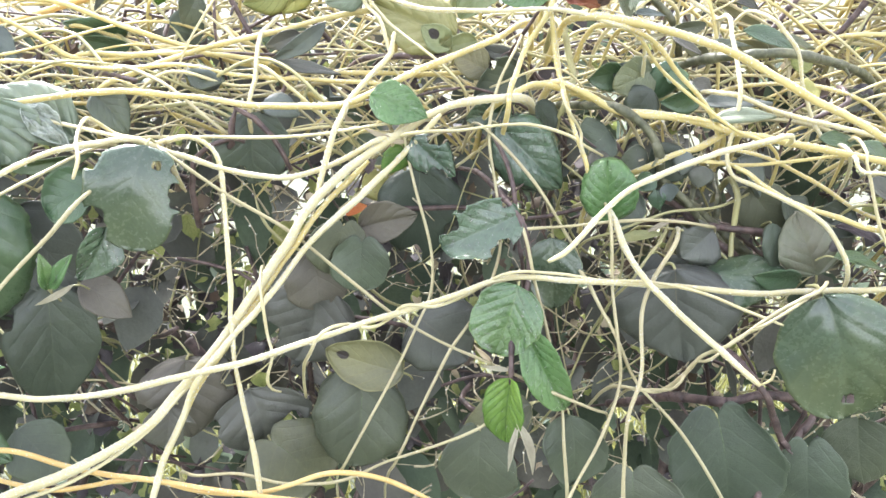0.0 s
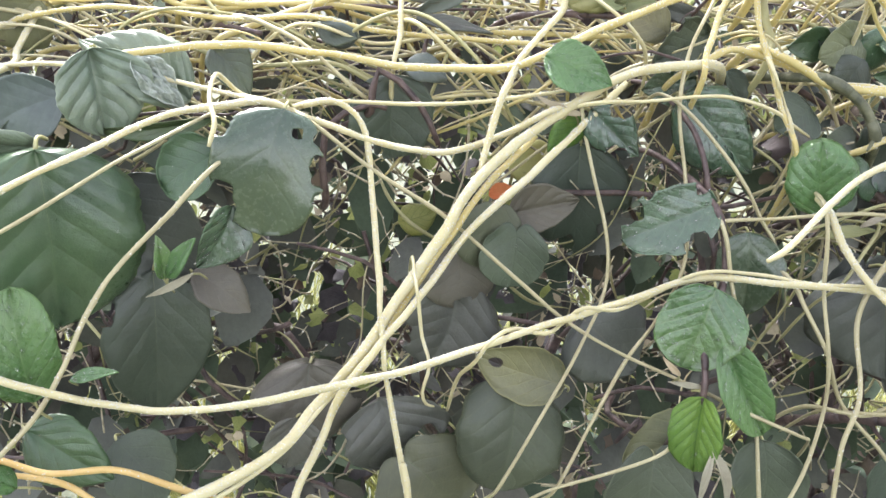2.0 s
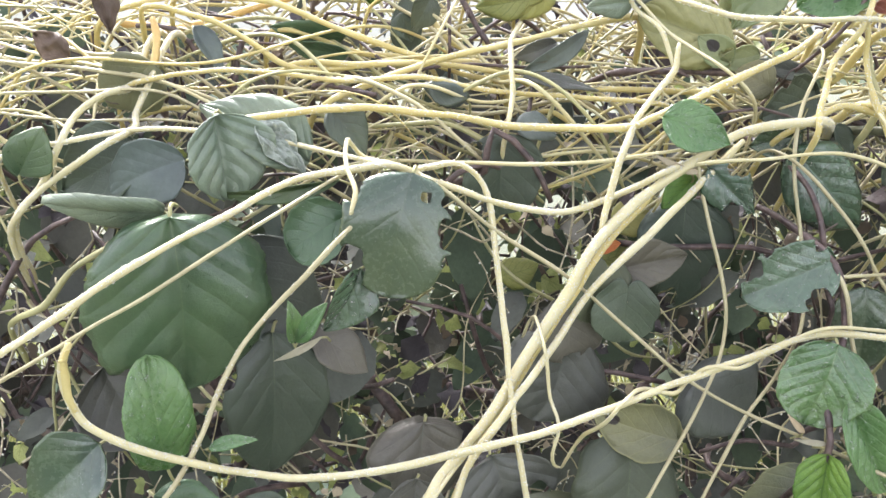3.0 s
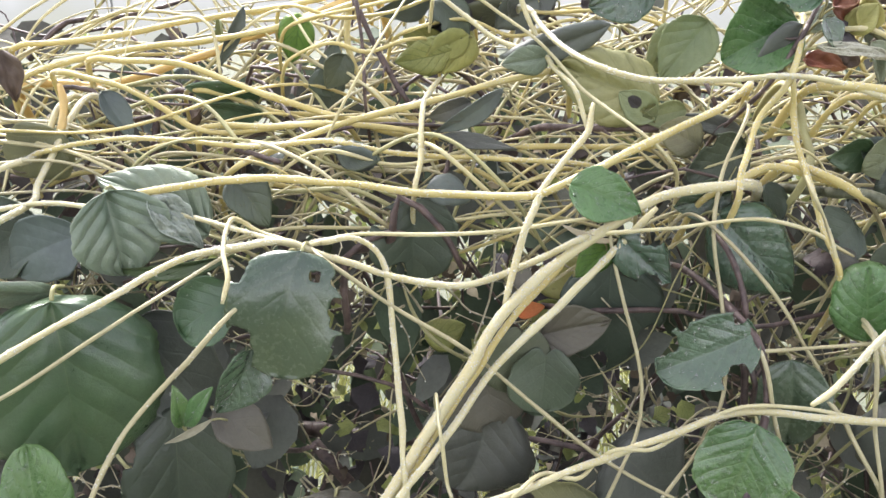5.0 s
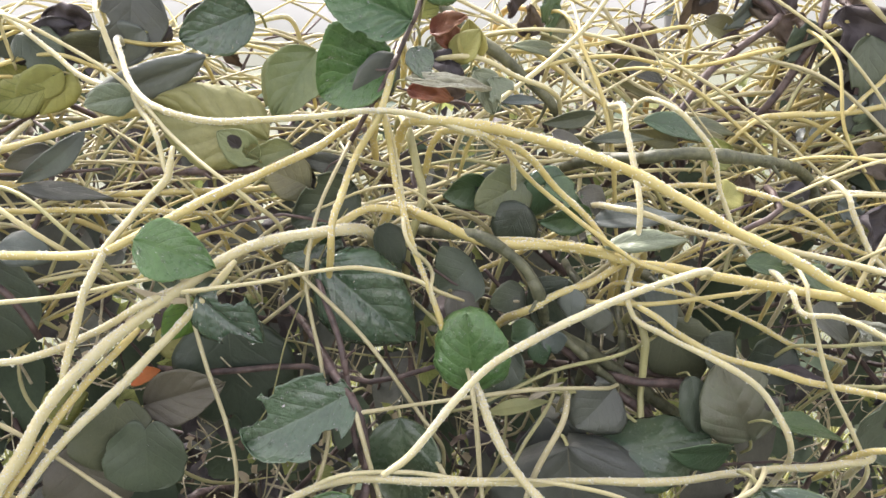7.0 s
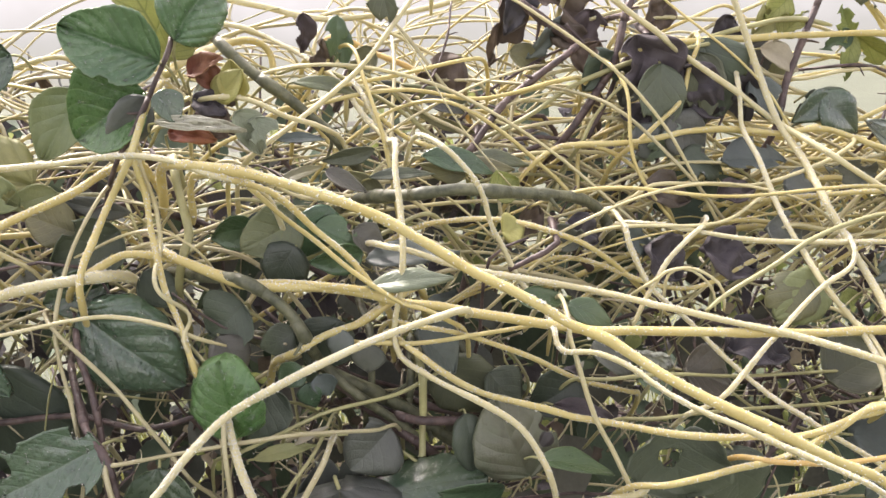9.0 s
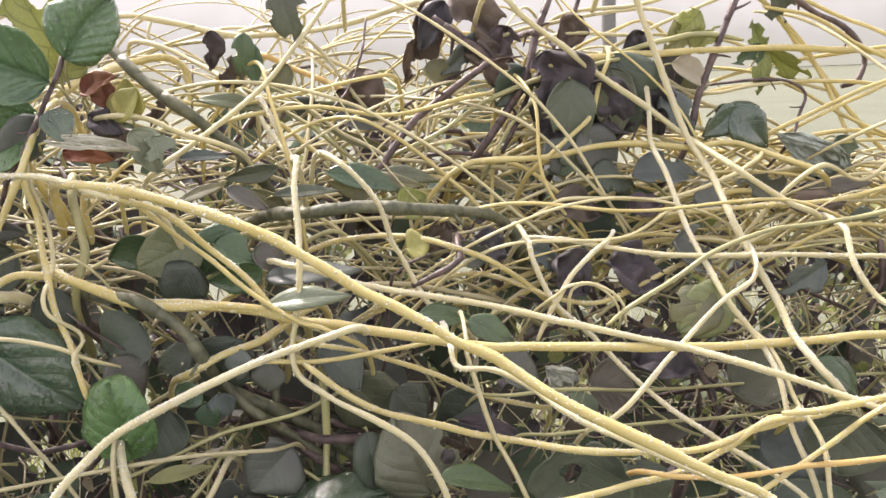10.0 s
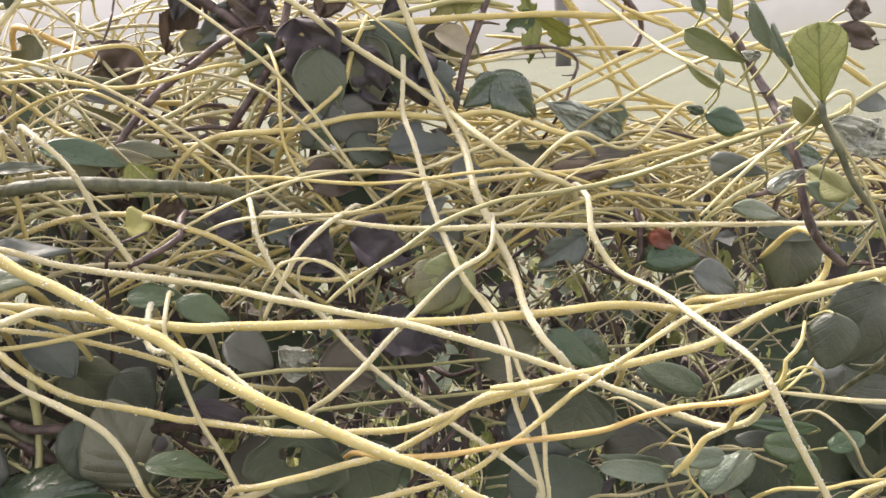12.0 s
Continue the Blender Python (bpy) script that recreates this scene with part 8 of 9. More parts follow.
leaf('purple', 'ovate', (0.3031, 0.0300, -0.0314), (0.3197, 0.0300, -0.0494), 0.0201, (-0.32, -0.92, 0.24), 32, 0.35, 0.20)
leaf('grey', 'ovate', (0.3628, 0.0300, -0.0280), (0.3837, 0.0300, -0.0410), 0.0185, (-0.44, -0.87, 0.21), 42, 0.35, 0.20, (0.35, 0.95, 0.10), (0.55, -0.95, 0.18), (0.88, 0.60, 0.08))
leaf('grey', 'ovate', (0.2694, 0.0100, -0.0713), (0.2903, 0.0100, -0.0844), 0.0173, (-0.25, -0.90, 0.35), 42, 0.35, 0.20)
leaf('purple', 'ovate', (0.3325, 0.0060, -0.0768), (0.3662, 0.0060, -0.0832), 0.0216, (-0.40, -0.85, 0.33), 42, 0.35, 0.20)
leaf('dark', 'broad', (0.3805, 0.0000, -0.0966), (0.4089, 0.0000, -0.0830), 0.0292, (-0.49, -0.80, 0.34), 20, 0.15, 0.00)
leaf('dark', 'ovate', (0.2233, 0.0150, -0.0813), (0.2376, 0.0140, -0.1017), 0.0211, (-0.12, -0.92, 0.38), 22, 0.35, 0.20)
leaf('deep', 'broad', (0.1568, 0.0140, -0.0503), (0.1453, 0.0140, -0.0720), 0.0266, (0.08, -0.95, 0.31), 10, 0.15, 0.00)
leaf('grey', 'ovate', (0.1896, 0.0140, -0.0589), (0.2081, 0.0140, -0.0792), 0.0186, (-0.04, -0.94, 0.33), 37, 0.35, 0.20)
leaf('deep', 'broad', (0.1405, 0.0220, -0.0185), (0.1295, 0.0220, -0.0349), 0.0216, (0.13, -0.97, 0.22), 0, 0.15, 0.00)
leaf('ember', 'ovate', (-0.0379, 0.0400, -0.0941), (-0.0240, 0.0400, -0.0897), 0.0084, (-0.06, -0.95, 0.31), 10, 0.40, 0.00)
leaf('yellow', 'broad', (-0.0272, 0.0500, -0.0807), (0.0033, 0.0500, -0.0757), 0.0215, (0.01, -0.99, 0.17), 10, 0.15, 0.00)
leaf('yelgreen', 'ovate', (-0.0279, 0.0600, -0.1052), (-0.0065, 0.0600, -0.0961), 0.0178, (0.02, -0.98, 0.20), 10, 0.15, 0.00)
leaf('yelgreen', 'ovate', (-0.0848, 0.0600, -0.1142), (-0.0634, 0.0600, -0.1069), 0.0178, (0.13, -0.97, 0.22), 10, 0.15, 0.00)
leaf('palebrown', 'lance', (-0.0030, 0.0000, -0.0479), (-0.0227, -0.0050, -0.0396), 0.0034, (-0.28, -0.96, 0.09), 10, 0.15, 0.00)
leaf('palebrown', 'lance', (0.0009, 0.0000, -0.0471), (-0.0133, -0.0030, -0.0452), 0.0026, (-0.29, -0.95, 0.10), 10, 0.15, 0.00)
leaf('palegreen', 'lance', (0.1177, -0.0080, -0.0999), (0.1439, -0.0100, -0.0948), 0.0062, (-0.30, -0.88, 0.36), 20, 0.30, 0.00)
leaf('palebrown', 'lance', (0.1347, -0.0080, -0.0956), (0.1489, -0.0100, -0.0875), 0.0031, (-0.33, -0.88, 0.34), 20, 0.30, 0.00)
leaf('palebrown', 'lance', (-0.1730, -0.0340, -0.1175), (-0.1934, -0.0360, -0.1290), 0.0035, (0.37, -0.89, 0.27), 20, 0.15, 0.00)
leaf('palebrown', 'lance', (0.0450, -0.0400, -0.1596), (0.0354, -0.0440, -0.1499), 0.0027, (-0.10, -0.93, 0.36), 20, 0.15, 0.00)
leaf('palebrown', 'lance', (0.0556, -0.0420, -0.1638), (0.0384, -0.0460, -0.1603), 0.0027, (-0.11, -0.92, 0.37), 20, 0.15, 0.00)
leaf('yelgreen', 'obovate', (0.4697, -0.1100, 0.0231), (0.4656, -0.1120, 0.0479), 0.0220, (-0.60, -0.80, 0.03), 0, 0.10, 0.15)
leaf('palegreen', 'obovate', (0.4869, -0.0420, 0.0348), (0.4575, -0.0460, 0.0470), 0.0107, (-0.52, -0.86, 0.01), 15, 0.25, 0.00)
leaf('palegreen', 'ellip', (0.4791, -0.0400, 0.0510), (0.4770, -0.0400, 0.0661), 0.0058, (-0.53, -0.85, -0.04), 30, 0.40, 0.00)
leaf('silver', 'ellip', (0.4699, -0.0360, 0.0555), (0.4646, -0.0360, 0.0647), 0.0054, (-0.50, -0.87, -0.04), 30, 0.40, 0.00)
leaf('silver', 'lance', (0.4605, -0.0960, 0.0405), (0.4496, -0.0980, 0.0576), 0.0055, (-0.55, -0.83, -0.01), 30, 0.50, 0.00)
leaf('silver', 'lance', (0.4654, -0.0990, 0.0344), (0.4562, -0.1000, 0.0484), 0.0041, (-0.57, -0.82, 0.01), 40, 0.50, 0.00)
leaf('palegreen', 'ovate', (0.4569, -0.0920, 0.0505), (0.4522, -0.0920, 0.0531), 0.0030, (-0.55, -0.84, -0.02), 20, 0.15, 0.00)
leaf('grey', 'obovate', (0.4854, -0.0600, -0.0076), (0.4607, -0.0620, -0.0009), 0.0127, (-0.54, -0.83, 0.14), 5, 0.15, 0.00)
leaf('crumpled', 'obovate', (0.4865, -0.0800, -0.0036), (0.4710, -0.0840, -0.0088), 0.0070, (-0.58, -0.80, 0.15), 15, 0.20, 1.20)
leaf('palegreen', 'ellip', (0.4869, -0.1040, -0.0096), (0.4835, -0.0840, -0.0033), 0.0104, (-0.61, -0.78, 0.16), 30, 0.40, 0.00)
leaf('silver', 'ellip', (0.4805, -0.0900, -0.0070), (0.5000, -0.0940, -0.0170), 0.0081, (-0.61, -0.77, 0.17), 15, 0.15, 0.40)
leaf('mid', 'ellip', (0.4858, -0.0120, 0.0127), (0.5035, -0.0160, 0.0065), 0.0110, (-0.52, -0.85, 0.09), 20, 0.15, 0.60)
leaf('mid', 'ovate', (0.4904, -0.0100, 0.0101), (0.5000, -0.0120, 0.0025), 0.0070, (-0.52, -0.85, 0.10), 30, 0.15, 0.60)
leaf('wetdark', 'ovate', (0.4856, -0.0100, 0.0134), (0.4773, -0.0100, 0.0164), 0.0045, (-0.50, -0.86, 0.08), 20, 0.15, 0.80)
leaf('palegreen', 'lance', (0.4888, -0.0180, 0.0232), (0.4718, -0.0180, 0.0337), 0.0036, (-0.50, -0.86, 0.04), 35, 0.40, 0.00)
leaf('silver', 'lance', (0.4896, -0.0180, 0.0261), (0.4872, -0.0180, 0.0348), 0.0039, (-0.52, -0.85, 0.04), 35, 0.40, 0.00)
leaf('crumpled', 'broad', (0.4855, -0.0940, 0.0136), (0.5122, -0.0960, 0.0026), 0.0123, (-0.64, -0.76, 0.11), 15, 0.20, 1.50)
leaf('crumpled', 'ovate', (0.4926, -0.0920, 0.0050), (0.5061, -0.0940, 0.0141), 0.0096, (-0.63, -0.77, 0.11), 25, 0.30, 1.50)
leaf('palegreen', 'ellip', (0.4764, -0.1000, 0.0141), (0.4648, -0.1020, 0.0238), 0.0061, (-0.59, -0.80, 0.08), 30, 0.40, 0.00)
leaf('crumpled', 'ovate', (0.4784, -0.0800, 0.0196), (0.4762, -0.0800, 0.0157), 0.0053, (-0.57, -0.81, 0.08), 20, 0.15, 1.00)
leaf('crumpled', 'ovate', (0.4796, -0.0600, 0.0376), (0.4724, -0.0600, 0.0391), 0.0043, (-0.55, -0.84, 0.02), 20, 0.15, 1.00)
leaf('brown', 'ovate', (0.4968, -0.0800, 0.0460), (0.5180, -0.0800, 0.0394), 0.0090, (-0.63, -0.77, 0.01), 10, 0.30, 0.60, (.3, .95, .12), (.8, -.9, .12))
leaf('brown', 'ovate', (0.5010, -0.0800, 0.0530), (0.5117, -0.0800, 0.0516), 0.0081, (-0.63, -0.78, -0.02), 20, 0.30, 0.00)
leaf('grey', 'ovate', (0.5148, -0.0700, 0.0188), (0.5313, -0.0700, 0.0167), 0.0078, (-0.64, -0.76, 0.07), 20, 0.30, 0.00)
leaf('wetdark', 'broad', (0.5175, -0.0200, -0.0045), (0.5409, -0.0200, -0.0114), 0.0101, (-0.59, -0.80, 0.13), 20, 0.15, 0.80)
leaf('silver', 'lance', (0.5021, -0.0100, -0.0301), (0.5287, -0.0100, -0.0361), 0.0089, (-0.55, -0.82, 0.19), 25, 0.15, 0.80)
leaf('dark', 'ovate', (0.5315, 0.0160, -0.0506), (0.5626, 0.0140, -0.0557), 0.0128, (-0.57, -0.80, 0.21), 37, 0.35, 0.20)
leaf('crumpled', 'ovate', (0.4840, 0.0700, -0.0043), (0.4453, 0.0700, 0.0132), 0.0177, (-0.56, -0.82, 0.11), 20, 0.35, 1.40)
leaf('palegreen', 'ovate', (0.0491, 0.0680, 0.0439), (0.0285, 0.0700, 0.0240), 0.0238, (0.05, -0.98, 0.18), 10, 0.15, 0.40)
leaf('yellow', 'ovate', (-0.0623, 0.0800, 0.0419), (-0.0842, 0.0800, 0.0292), 0.0160, (0.21, -0.98, 0.00), 20, 0.15, 0.50)
leaf('dark', 'lance', (-0.0392, 0.0900, 0.0549), (-0.0744, 0.0900, 0.0474), 0.0163, (0.17, -0.98, -0.03), 35, 0.15, 0.00)
leaf('dark', 'ovate', (-0.1241, 0.0700, 0.0326), (-0.1337, 0.0700, 0.0150), 0.0166, (0.34, -0.94, 0.03), 10, 0.15, 0.60)
leaf('grey', 'lance', (-0.0808, 0.1000, 0.0611), (-0.1113, 0.1000, 0.0508), 0.0138, (0.25, -0.97, -0.04), 40, 0.15, 0.00)
leaf('wetdark', 'broad', (0.0267, 0.0600, 0.0663), (-0.0048, 0.0550, 0.0547), 0.0248, (0.13, -0.99, 0.12), 10, 0.15, 0.50)
leaf('purple', 'ovate', (-0.0155, 0.1000, 0.0604), (-0.0382, 0.1000, 0.0499), 0.0112, (0.10, -0.99, -0.04), 30, 0.50, 0.00)
leaf('crumpled', 'ovate', (0.1167, 0.0600, 0.0544), (0.1009, 0.0600, 0.0445), 0.0131, (-0.22, -0.97, -0.03), 20, 0.15, 0.80)
leaf('deep', 'broad', (0.5350, -0.0500, -0.1120), (0.5515, -0.0500, -0.0984), 0.0301, (-0.61, -0.71, 0.36), 10, 0.15, 0.00)
leaf('grey', 'ovate', (0.4818, -0.0960, -0.0768), (0.4943, -0.0980, -0.0712), 0.0092, (-0.58, -0.73, 0.34), 20, 0.15, 0.00, (.8, .8, .2))
leaf('yelgreen', 'broad', (0.0922, 0.0700, 0.0613), (0.0719, 0.0700, 0.1033), 0.0375, (0.24, -0.97, -0.06), 10, 0.30, 0.30, (0.28, 0.95, 0.18), (0.67, -0.95, 0.14), (0.82, 0.60, 0.14))
# big leaves added low at this end; their near-black colour supplies the shade
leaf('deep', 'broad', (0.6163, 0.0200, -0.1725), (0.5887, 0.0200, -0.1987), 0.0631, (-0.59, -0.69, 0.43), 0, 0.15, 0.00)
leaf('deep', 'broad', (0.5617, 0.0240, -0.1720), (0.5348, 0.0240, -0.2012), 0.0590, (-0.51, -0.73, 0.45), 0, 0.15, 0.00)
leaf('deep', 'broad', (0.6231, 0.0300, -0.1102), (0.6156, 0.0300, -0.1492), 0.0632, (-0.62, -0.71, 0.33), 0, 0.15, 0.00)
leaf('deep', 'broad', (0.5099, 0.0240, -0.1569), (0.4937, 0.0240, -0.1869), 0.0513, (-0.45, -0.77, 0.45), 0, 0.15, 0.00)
leaf('dark', 'ovate', (0.5878, 0.0240, -0.1297), (0.5609, 0.0240, -0.1519), 0.0346, (-0.57, -0.74, 0.37), 22, 0.35, 0.07)
leaf('purple', 'ovate', (0.3165, 0.0800, 0.0655), (0.3267, 0.0760, 0.0297), 0.0317, (-0.31, -0.95, 0.02), 10, 0.30, 0.40, (.3, .95, .15), (.8, -.9, .15))
leaf('dark', 'ovate', (0.3536, 0.0820, 0.0628), (0.3645, 0.0780, 0.0217), 0.0368, (-0.38, -0.92, 0.03), 10, 0.30, 0.00, (0.26, 0.95, 0.20), (0.69, -0.95, 0.12), (0.80, 0.60, 0.15))
leaf('dusk', 'ovate', (0.3311, 0.0840, 0.0422), (0.3535, 0.0820, 0.0102), 0.0371, (-0.35, -0.93, 0.07), 10, 0.30, 0.10, (0.10, -1.0, 0.2), (0.38, 0.95, 0.21), (0.70, -0.95, 0.20), (0.90, 0.60, 0.16))
leaf('purple', 'ovate', (0.3708, 0.0820, 0.0491), (0.3813, 0.0800, 0.0192), 0.0238, (-0.41, -0.91, 0.05), 20, 0.30, 0.00, (.4, .95, .2))
leaf('dark', 'ovate', (0.3089, 0.0900, 0.0576), (0.2932, 0.0900, 0.0381), 0.0205, (-0.26, -0.96, 0.02), 20, 0.30, 0.00, (0.29, 0.95, 0.11), (0.57, -0.95, 0.14), (0.83, 0.60, 0.09))
leaf('dark', 'ovate', (-0.0797, 0.0800, 0.0590), (-0.0612, 0.0800, 0.0411), 0.0230, (0.30, -0.95, -0.01), 10, 0.15, 0.00, (.4, .95, .15))
leaf('purple', 'ovate', (-0.0502, 0.0900, 0.0637), (-0.0723, 0.0900, 0.0666), 0.0182, (0.28, -0.96, -0.04), 20, 0.40, 0.00)
leaf('grey', 'ovate', (-0.0265, 0.0900, 0.0595), (-0.0472, 0.0900, 0.0445), 0.0212, (0.23, -0.97, -0.01), 10, 0.15, 0.00)
leaf('dusk', 'ovate', (-0.0617, 0.0500, 0.0104), (-0.0824, 0.0500, 0.0019), 0.0112, (0.32, -0.92, 0.24), 20, 0.20, 0.10)
leaf('purple', 'ovate', (-0.0081, 0.1000, 0.0687), (0.0092, 0.1000, 0.0525), 0.0191, (0.14, -0.99, -0.03), 20, 0.40, 0.00, (.4, .95, .2))
# near-black again in place of shade at the hedge's end
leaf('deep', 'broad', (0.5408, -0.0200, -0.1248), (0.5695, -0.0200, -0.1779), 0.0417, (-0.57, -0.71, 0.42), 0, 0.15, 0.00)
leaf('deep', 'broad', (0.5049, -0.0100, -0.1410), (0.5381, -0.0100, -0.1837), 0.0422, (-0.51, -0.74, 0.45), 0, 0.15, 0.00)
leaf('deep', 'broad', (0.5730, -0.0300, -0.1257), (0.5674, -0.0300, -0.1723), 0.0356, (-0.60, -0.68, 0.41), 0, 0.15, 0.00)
leaf('red', 'ovate', (0.1024, 0.0360, 0.0549), (0.1167, 0.0300, 0.0618), 0.0095, (0.14, -0.98, 0.15), 30, 0.50, 0.80)
leaf('yellow', 'ovate', (0.1118, 0.0400, 0.0438), (0.1232, 0.0360, 0.0564), 0.0126, (0.11, -0.98, 0.17), 20, 0.50, 0.60)
leaf('purple', 'ovate', (0.1027, 0.0400, 0.0454), (0.1163, 0.0360, 0.0378), 0.0125, (0.13, -0.97, 0.19), 20, 0.50, 0.80)
leaf('red', 'ovate', (0.0915, 0.0360, 0.0314), (0.1114, 0.0340, 0.0282), 0.0105, (0.15, -0.96, 0.22), 15, 0.50, 0.80)
leaf('silver', 'ovate', (0.1201, 0.0340, 0.0390), (0.1300, 0.0360, 0.0202), 0.0144, (0.09, -0.97, 0.22), 20, 0.30, 0.80)
leaf('dusk', 'broad', (-0.0299, 0.0920, 0.0812), (-0.0362, 0.0880, 0.0425), 0.0293, (0.22, -0.97, 0.12), 10, 0.20, 0.10, (0.9, 0.6, 0.15), (0.5, 1.0, 0.14))
leaf('purple', 'ovate', (-0.0566, 0.0900, 0.0626), (-0.0843, 0.0880, 0.0446), 0.0230, (0.30, -0.95, 0.13), 15, 0.30, 0.20, (0.6, 1.0, 0.14))
leaf('yellow', 'ovate', (-0.0608, 0.0840, 0.0436), (-0.0753, 0.0840, 0.0221), 0.0187, (0.29, -0.94, 0.18), 10, 0.30, 0.50)
leaf('grey', 'lance', (-0.0459, 0.0460, 0.0165), (-0.0790, 0.0500, -0.0076), 0.0101, (0.30, -0.92, 0.25), 25, 0.30, 0.20)
leaf('dusk', 'lance', (-0.0776, 0.0500, -0.0057), (-0.0382, 0.0500, -0.0110), 0.0093, (0.29, -0.92, 0.28), 30, 0.20, 0.10)
leaf('fade', 'lance', (0.2173, 0.0600, 0.0092), (0.2479, 0.0580, 0.0051), 0.0092, (-0.39, -0.89, 0.24), 15, 0.15, 0.10)
leaf('fade', 'lance', (0.2281, 0.0680, 0.0120), (0.2575, 0.0660, 0.0063), 0.0083, (-0.40, -0.89, 0.23), 20, 0.15, 0.10)
leaf('fade', 'ovate', (0.2230, 0.0580, 0.0019), (0.2011, 0.0600, 0.0078), 0.0092, (-0.35, -0.91, 0.24), 25, 0.20, 0.10)
leaf('fade', 'lance', (0.2367, 0.1200, 0.0335), (0.2010, 0.1180, 0.0438), 0.0086, (-0.32, -0.93, 0.17), 25, 0.20, 0.10)
leaf('fade', 'lance', (0.2364, 0.1000, 0.0188), (0.2023, 0.1000, 0.0318), 0.0059, (-0.34, -0.92, 0.19), 25, 0.20, 0.10)
leaf('fade', 'ovate', (0.1820, 0.0500, -0.0026), (0.1657, 0.0520, 0.0083), 0.0090, (-0.27, -0.93, 0.25), 25, 0.20, 0.10)
leaf('fade', 'broad', (0.0718, -0.0120, -0.1976), (0.0306, -0.0140, -0.2185), 0.0295, (-0.36, -0.76, 0.55), 5, 0.15, 0.10)
leaf('crumpled', 'ovate', (0.4832, 0.0700, -0.0070), (0.4432, 0.0720, 0.0162), 0.0186, (-0.50, -0.83, 0.25), 20, 0.30, 1.20)
leaf('dusk', 'ovate', (0.4447, 0.0520, -0.0113), (0.4853, 0.0500, -0.0075), 0.0100, (-0.51, -0.81, 0.28), 30, 0.20, 0.10)
leaf('gloss', 'ovate', (0.4125, 0.0660, 0.0320), (0.4341, 0.0640, 0.0119), 0.0228, (-0.44, -0.87, 0.22), 20, 0.30, 0.20)
leaf('gloss', 'ovate', (0.4157, 0.0660, 0.0327), (0.3966, 0.0640, 0.0186), 0.0129, (-0.41, -0.89, 0.21), 25, 0.30, 0.10)
leaf('fade', 'broad', (0.3688, 0.0030, -0.0448), (0.3524, -0.0000, -0.0649), 0.0236, (-0.35, -0.84, 0.41), 10, 0.15, 0.30, (0.9, 0.4, 0.14), (0.5, 1.0, 0.1))
leaf('gloss', 'ovate', (0.4224, -0.0040, -0.0841), (0.4440, -0.0060, -0.1045), 0.0154, (-0.48, -0.74, 0.47), 20, 0.20, 0.10)
leaf('silver', 'ellip', (0.4477, -0.0300, -0.0958), (0.4807, -0.0300, -0.1098), 0.0086, (-0.54, -0.69, 0.48), 15, 0.20, 0.10)
leaf('crumpled', 'ovate', (0.3039, 0.0100, -0.0894), (0.2925, 0.0100, -0.0771), 0.0155, (-0.20, -0.86, 0.48), 15, 0.30, 0.80)
leaf('mid', 'ovate', (0.4703, 0.0200, -0.0577), (0.5044, 0.0200, -0.0611), 0.0158, (-0.55, -0.74, 0.38), 20, 0.20, 0.20)
leaf('silver', 'oval', (0.4432, -0.0600, -0.1296), (0.4140, -0.0600, -0.1209), 0.0084, (-0.36, -0.74, 0.57), 10, 0.15, 0.05)
leaf('silver', 'oval', (0.4439, -0.0620, -0.1246), (0.4667, -0.0620, -0.1292), 0.0083, (-0.42, -0.71, 0.56), 10, 0.15, 0.05)
leaf('silver', 'oval', (0.4790, -0.0640, -0.1231), (0.4589, -0.0640, -0.1381), 0.0108, (-0.44, -0.70, 0.57), 10, 0.15, 0.05, (0.45, 1.0, 0.2))
leaf('silver', 'oval', (0.4768, -0.0300, -0.1089), (0.4445, -0.0300, -0.0951), 0.0097, (-0.42, -0.76, 0.49), 15, 0.15, 0.10)
leaf('silver', 'ellip', (0.4584, -0.0300, -0.1132), (0.4318, -0.0300, -0.1032), 0.0071, (-0.38, -0.77, 0.51), 25, 0.15, 0.05)
leaf('grey', 'oval', (0.4939, -0.0600, -0.1213), (0.4751, -0.0600, -0.1187), 0.0072, (-0.48, -0.70, 0.54), 15, 0.15, 0.05)
leaf('mid', 'oval', (0.4983, -0.0740, -0.1202), (0.4788, -0.0740, -0.1149), 0.0120, (-0.50, -0.68, 0.54), 10, 0.15, 0.10)
leaf('mid', 'oval', (0.5047, -0.0780, -0.1189), (0.5215, -0.0780, -0.1157), 0.0087, (-0.54, -0.65, 0.53), 10, 0.20, 0.10)
leaf('mid', 'lance', (0.5063, -0.0700, -0.1148), (0.4720, -0.0700, -0.1072), 0.0056, (-0.50, -0.69, 0.52), 25, 0.20, 0.10)
leaf('mid', 'oval', (0.5012, -0.0660, -0.1254), (0.5032, -0.0660, -0.1441), 0.0133, (-0.50, -0.66, 0.56), 10, 0.20, 0.10, (0.6, 1.0, 0.16))
leaf('dusk', 'oval', (0.5101, -0.0750, -0.0638), (0.4998, -0.0750, -0.0828), 0.0170, (-0.56, -0.70, 0.44), 10, 0.20, 0.60)
leaf('deep', 'broad', (0.5496, -0.0500, -0.0720), (0.5442, -0.0500, -0.1188), 0.0321, (-0.58, -0.67, 0.46), 0, 0.15, 0.10)
leaf('dusk', 'ovate', (0.5070, -0.0700, -0.0875), (0.5158, -0.0700, -0.1012), 0.0129, (-0.55, -0.68, 0.48), 20, 0.20, 0.10, (0.4, 1.0, 0.2))
leaf('dusk', 'broad', (0.4573, -0.0150, -0.1311), (0.4457, -0.0150, -0.1551), 0.0396, (-0.37, -0.74, 0.56), 10, 0.15, 0.10)
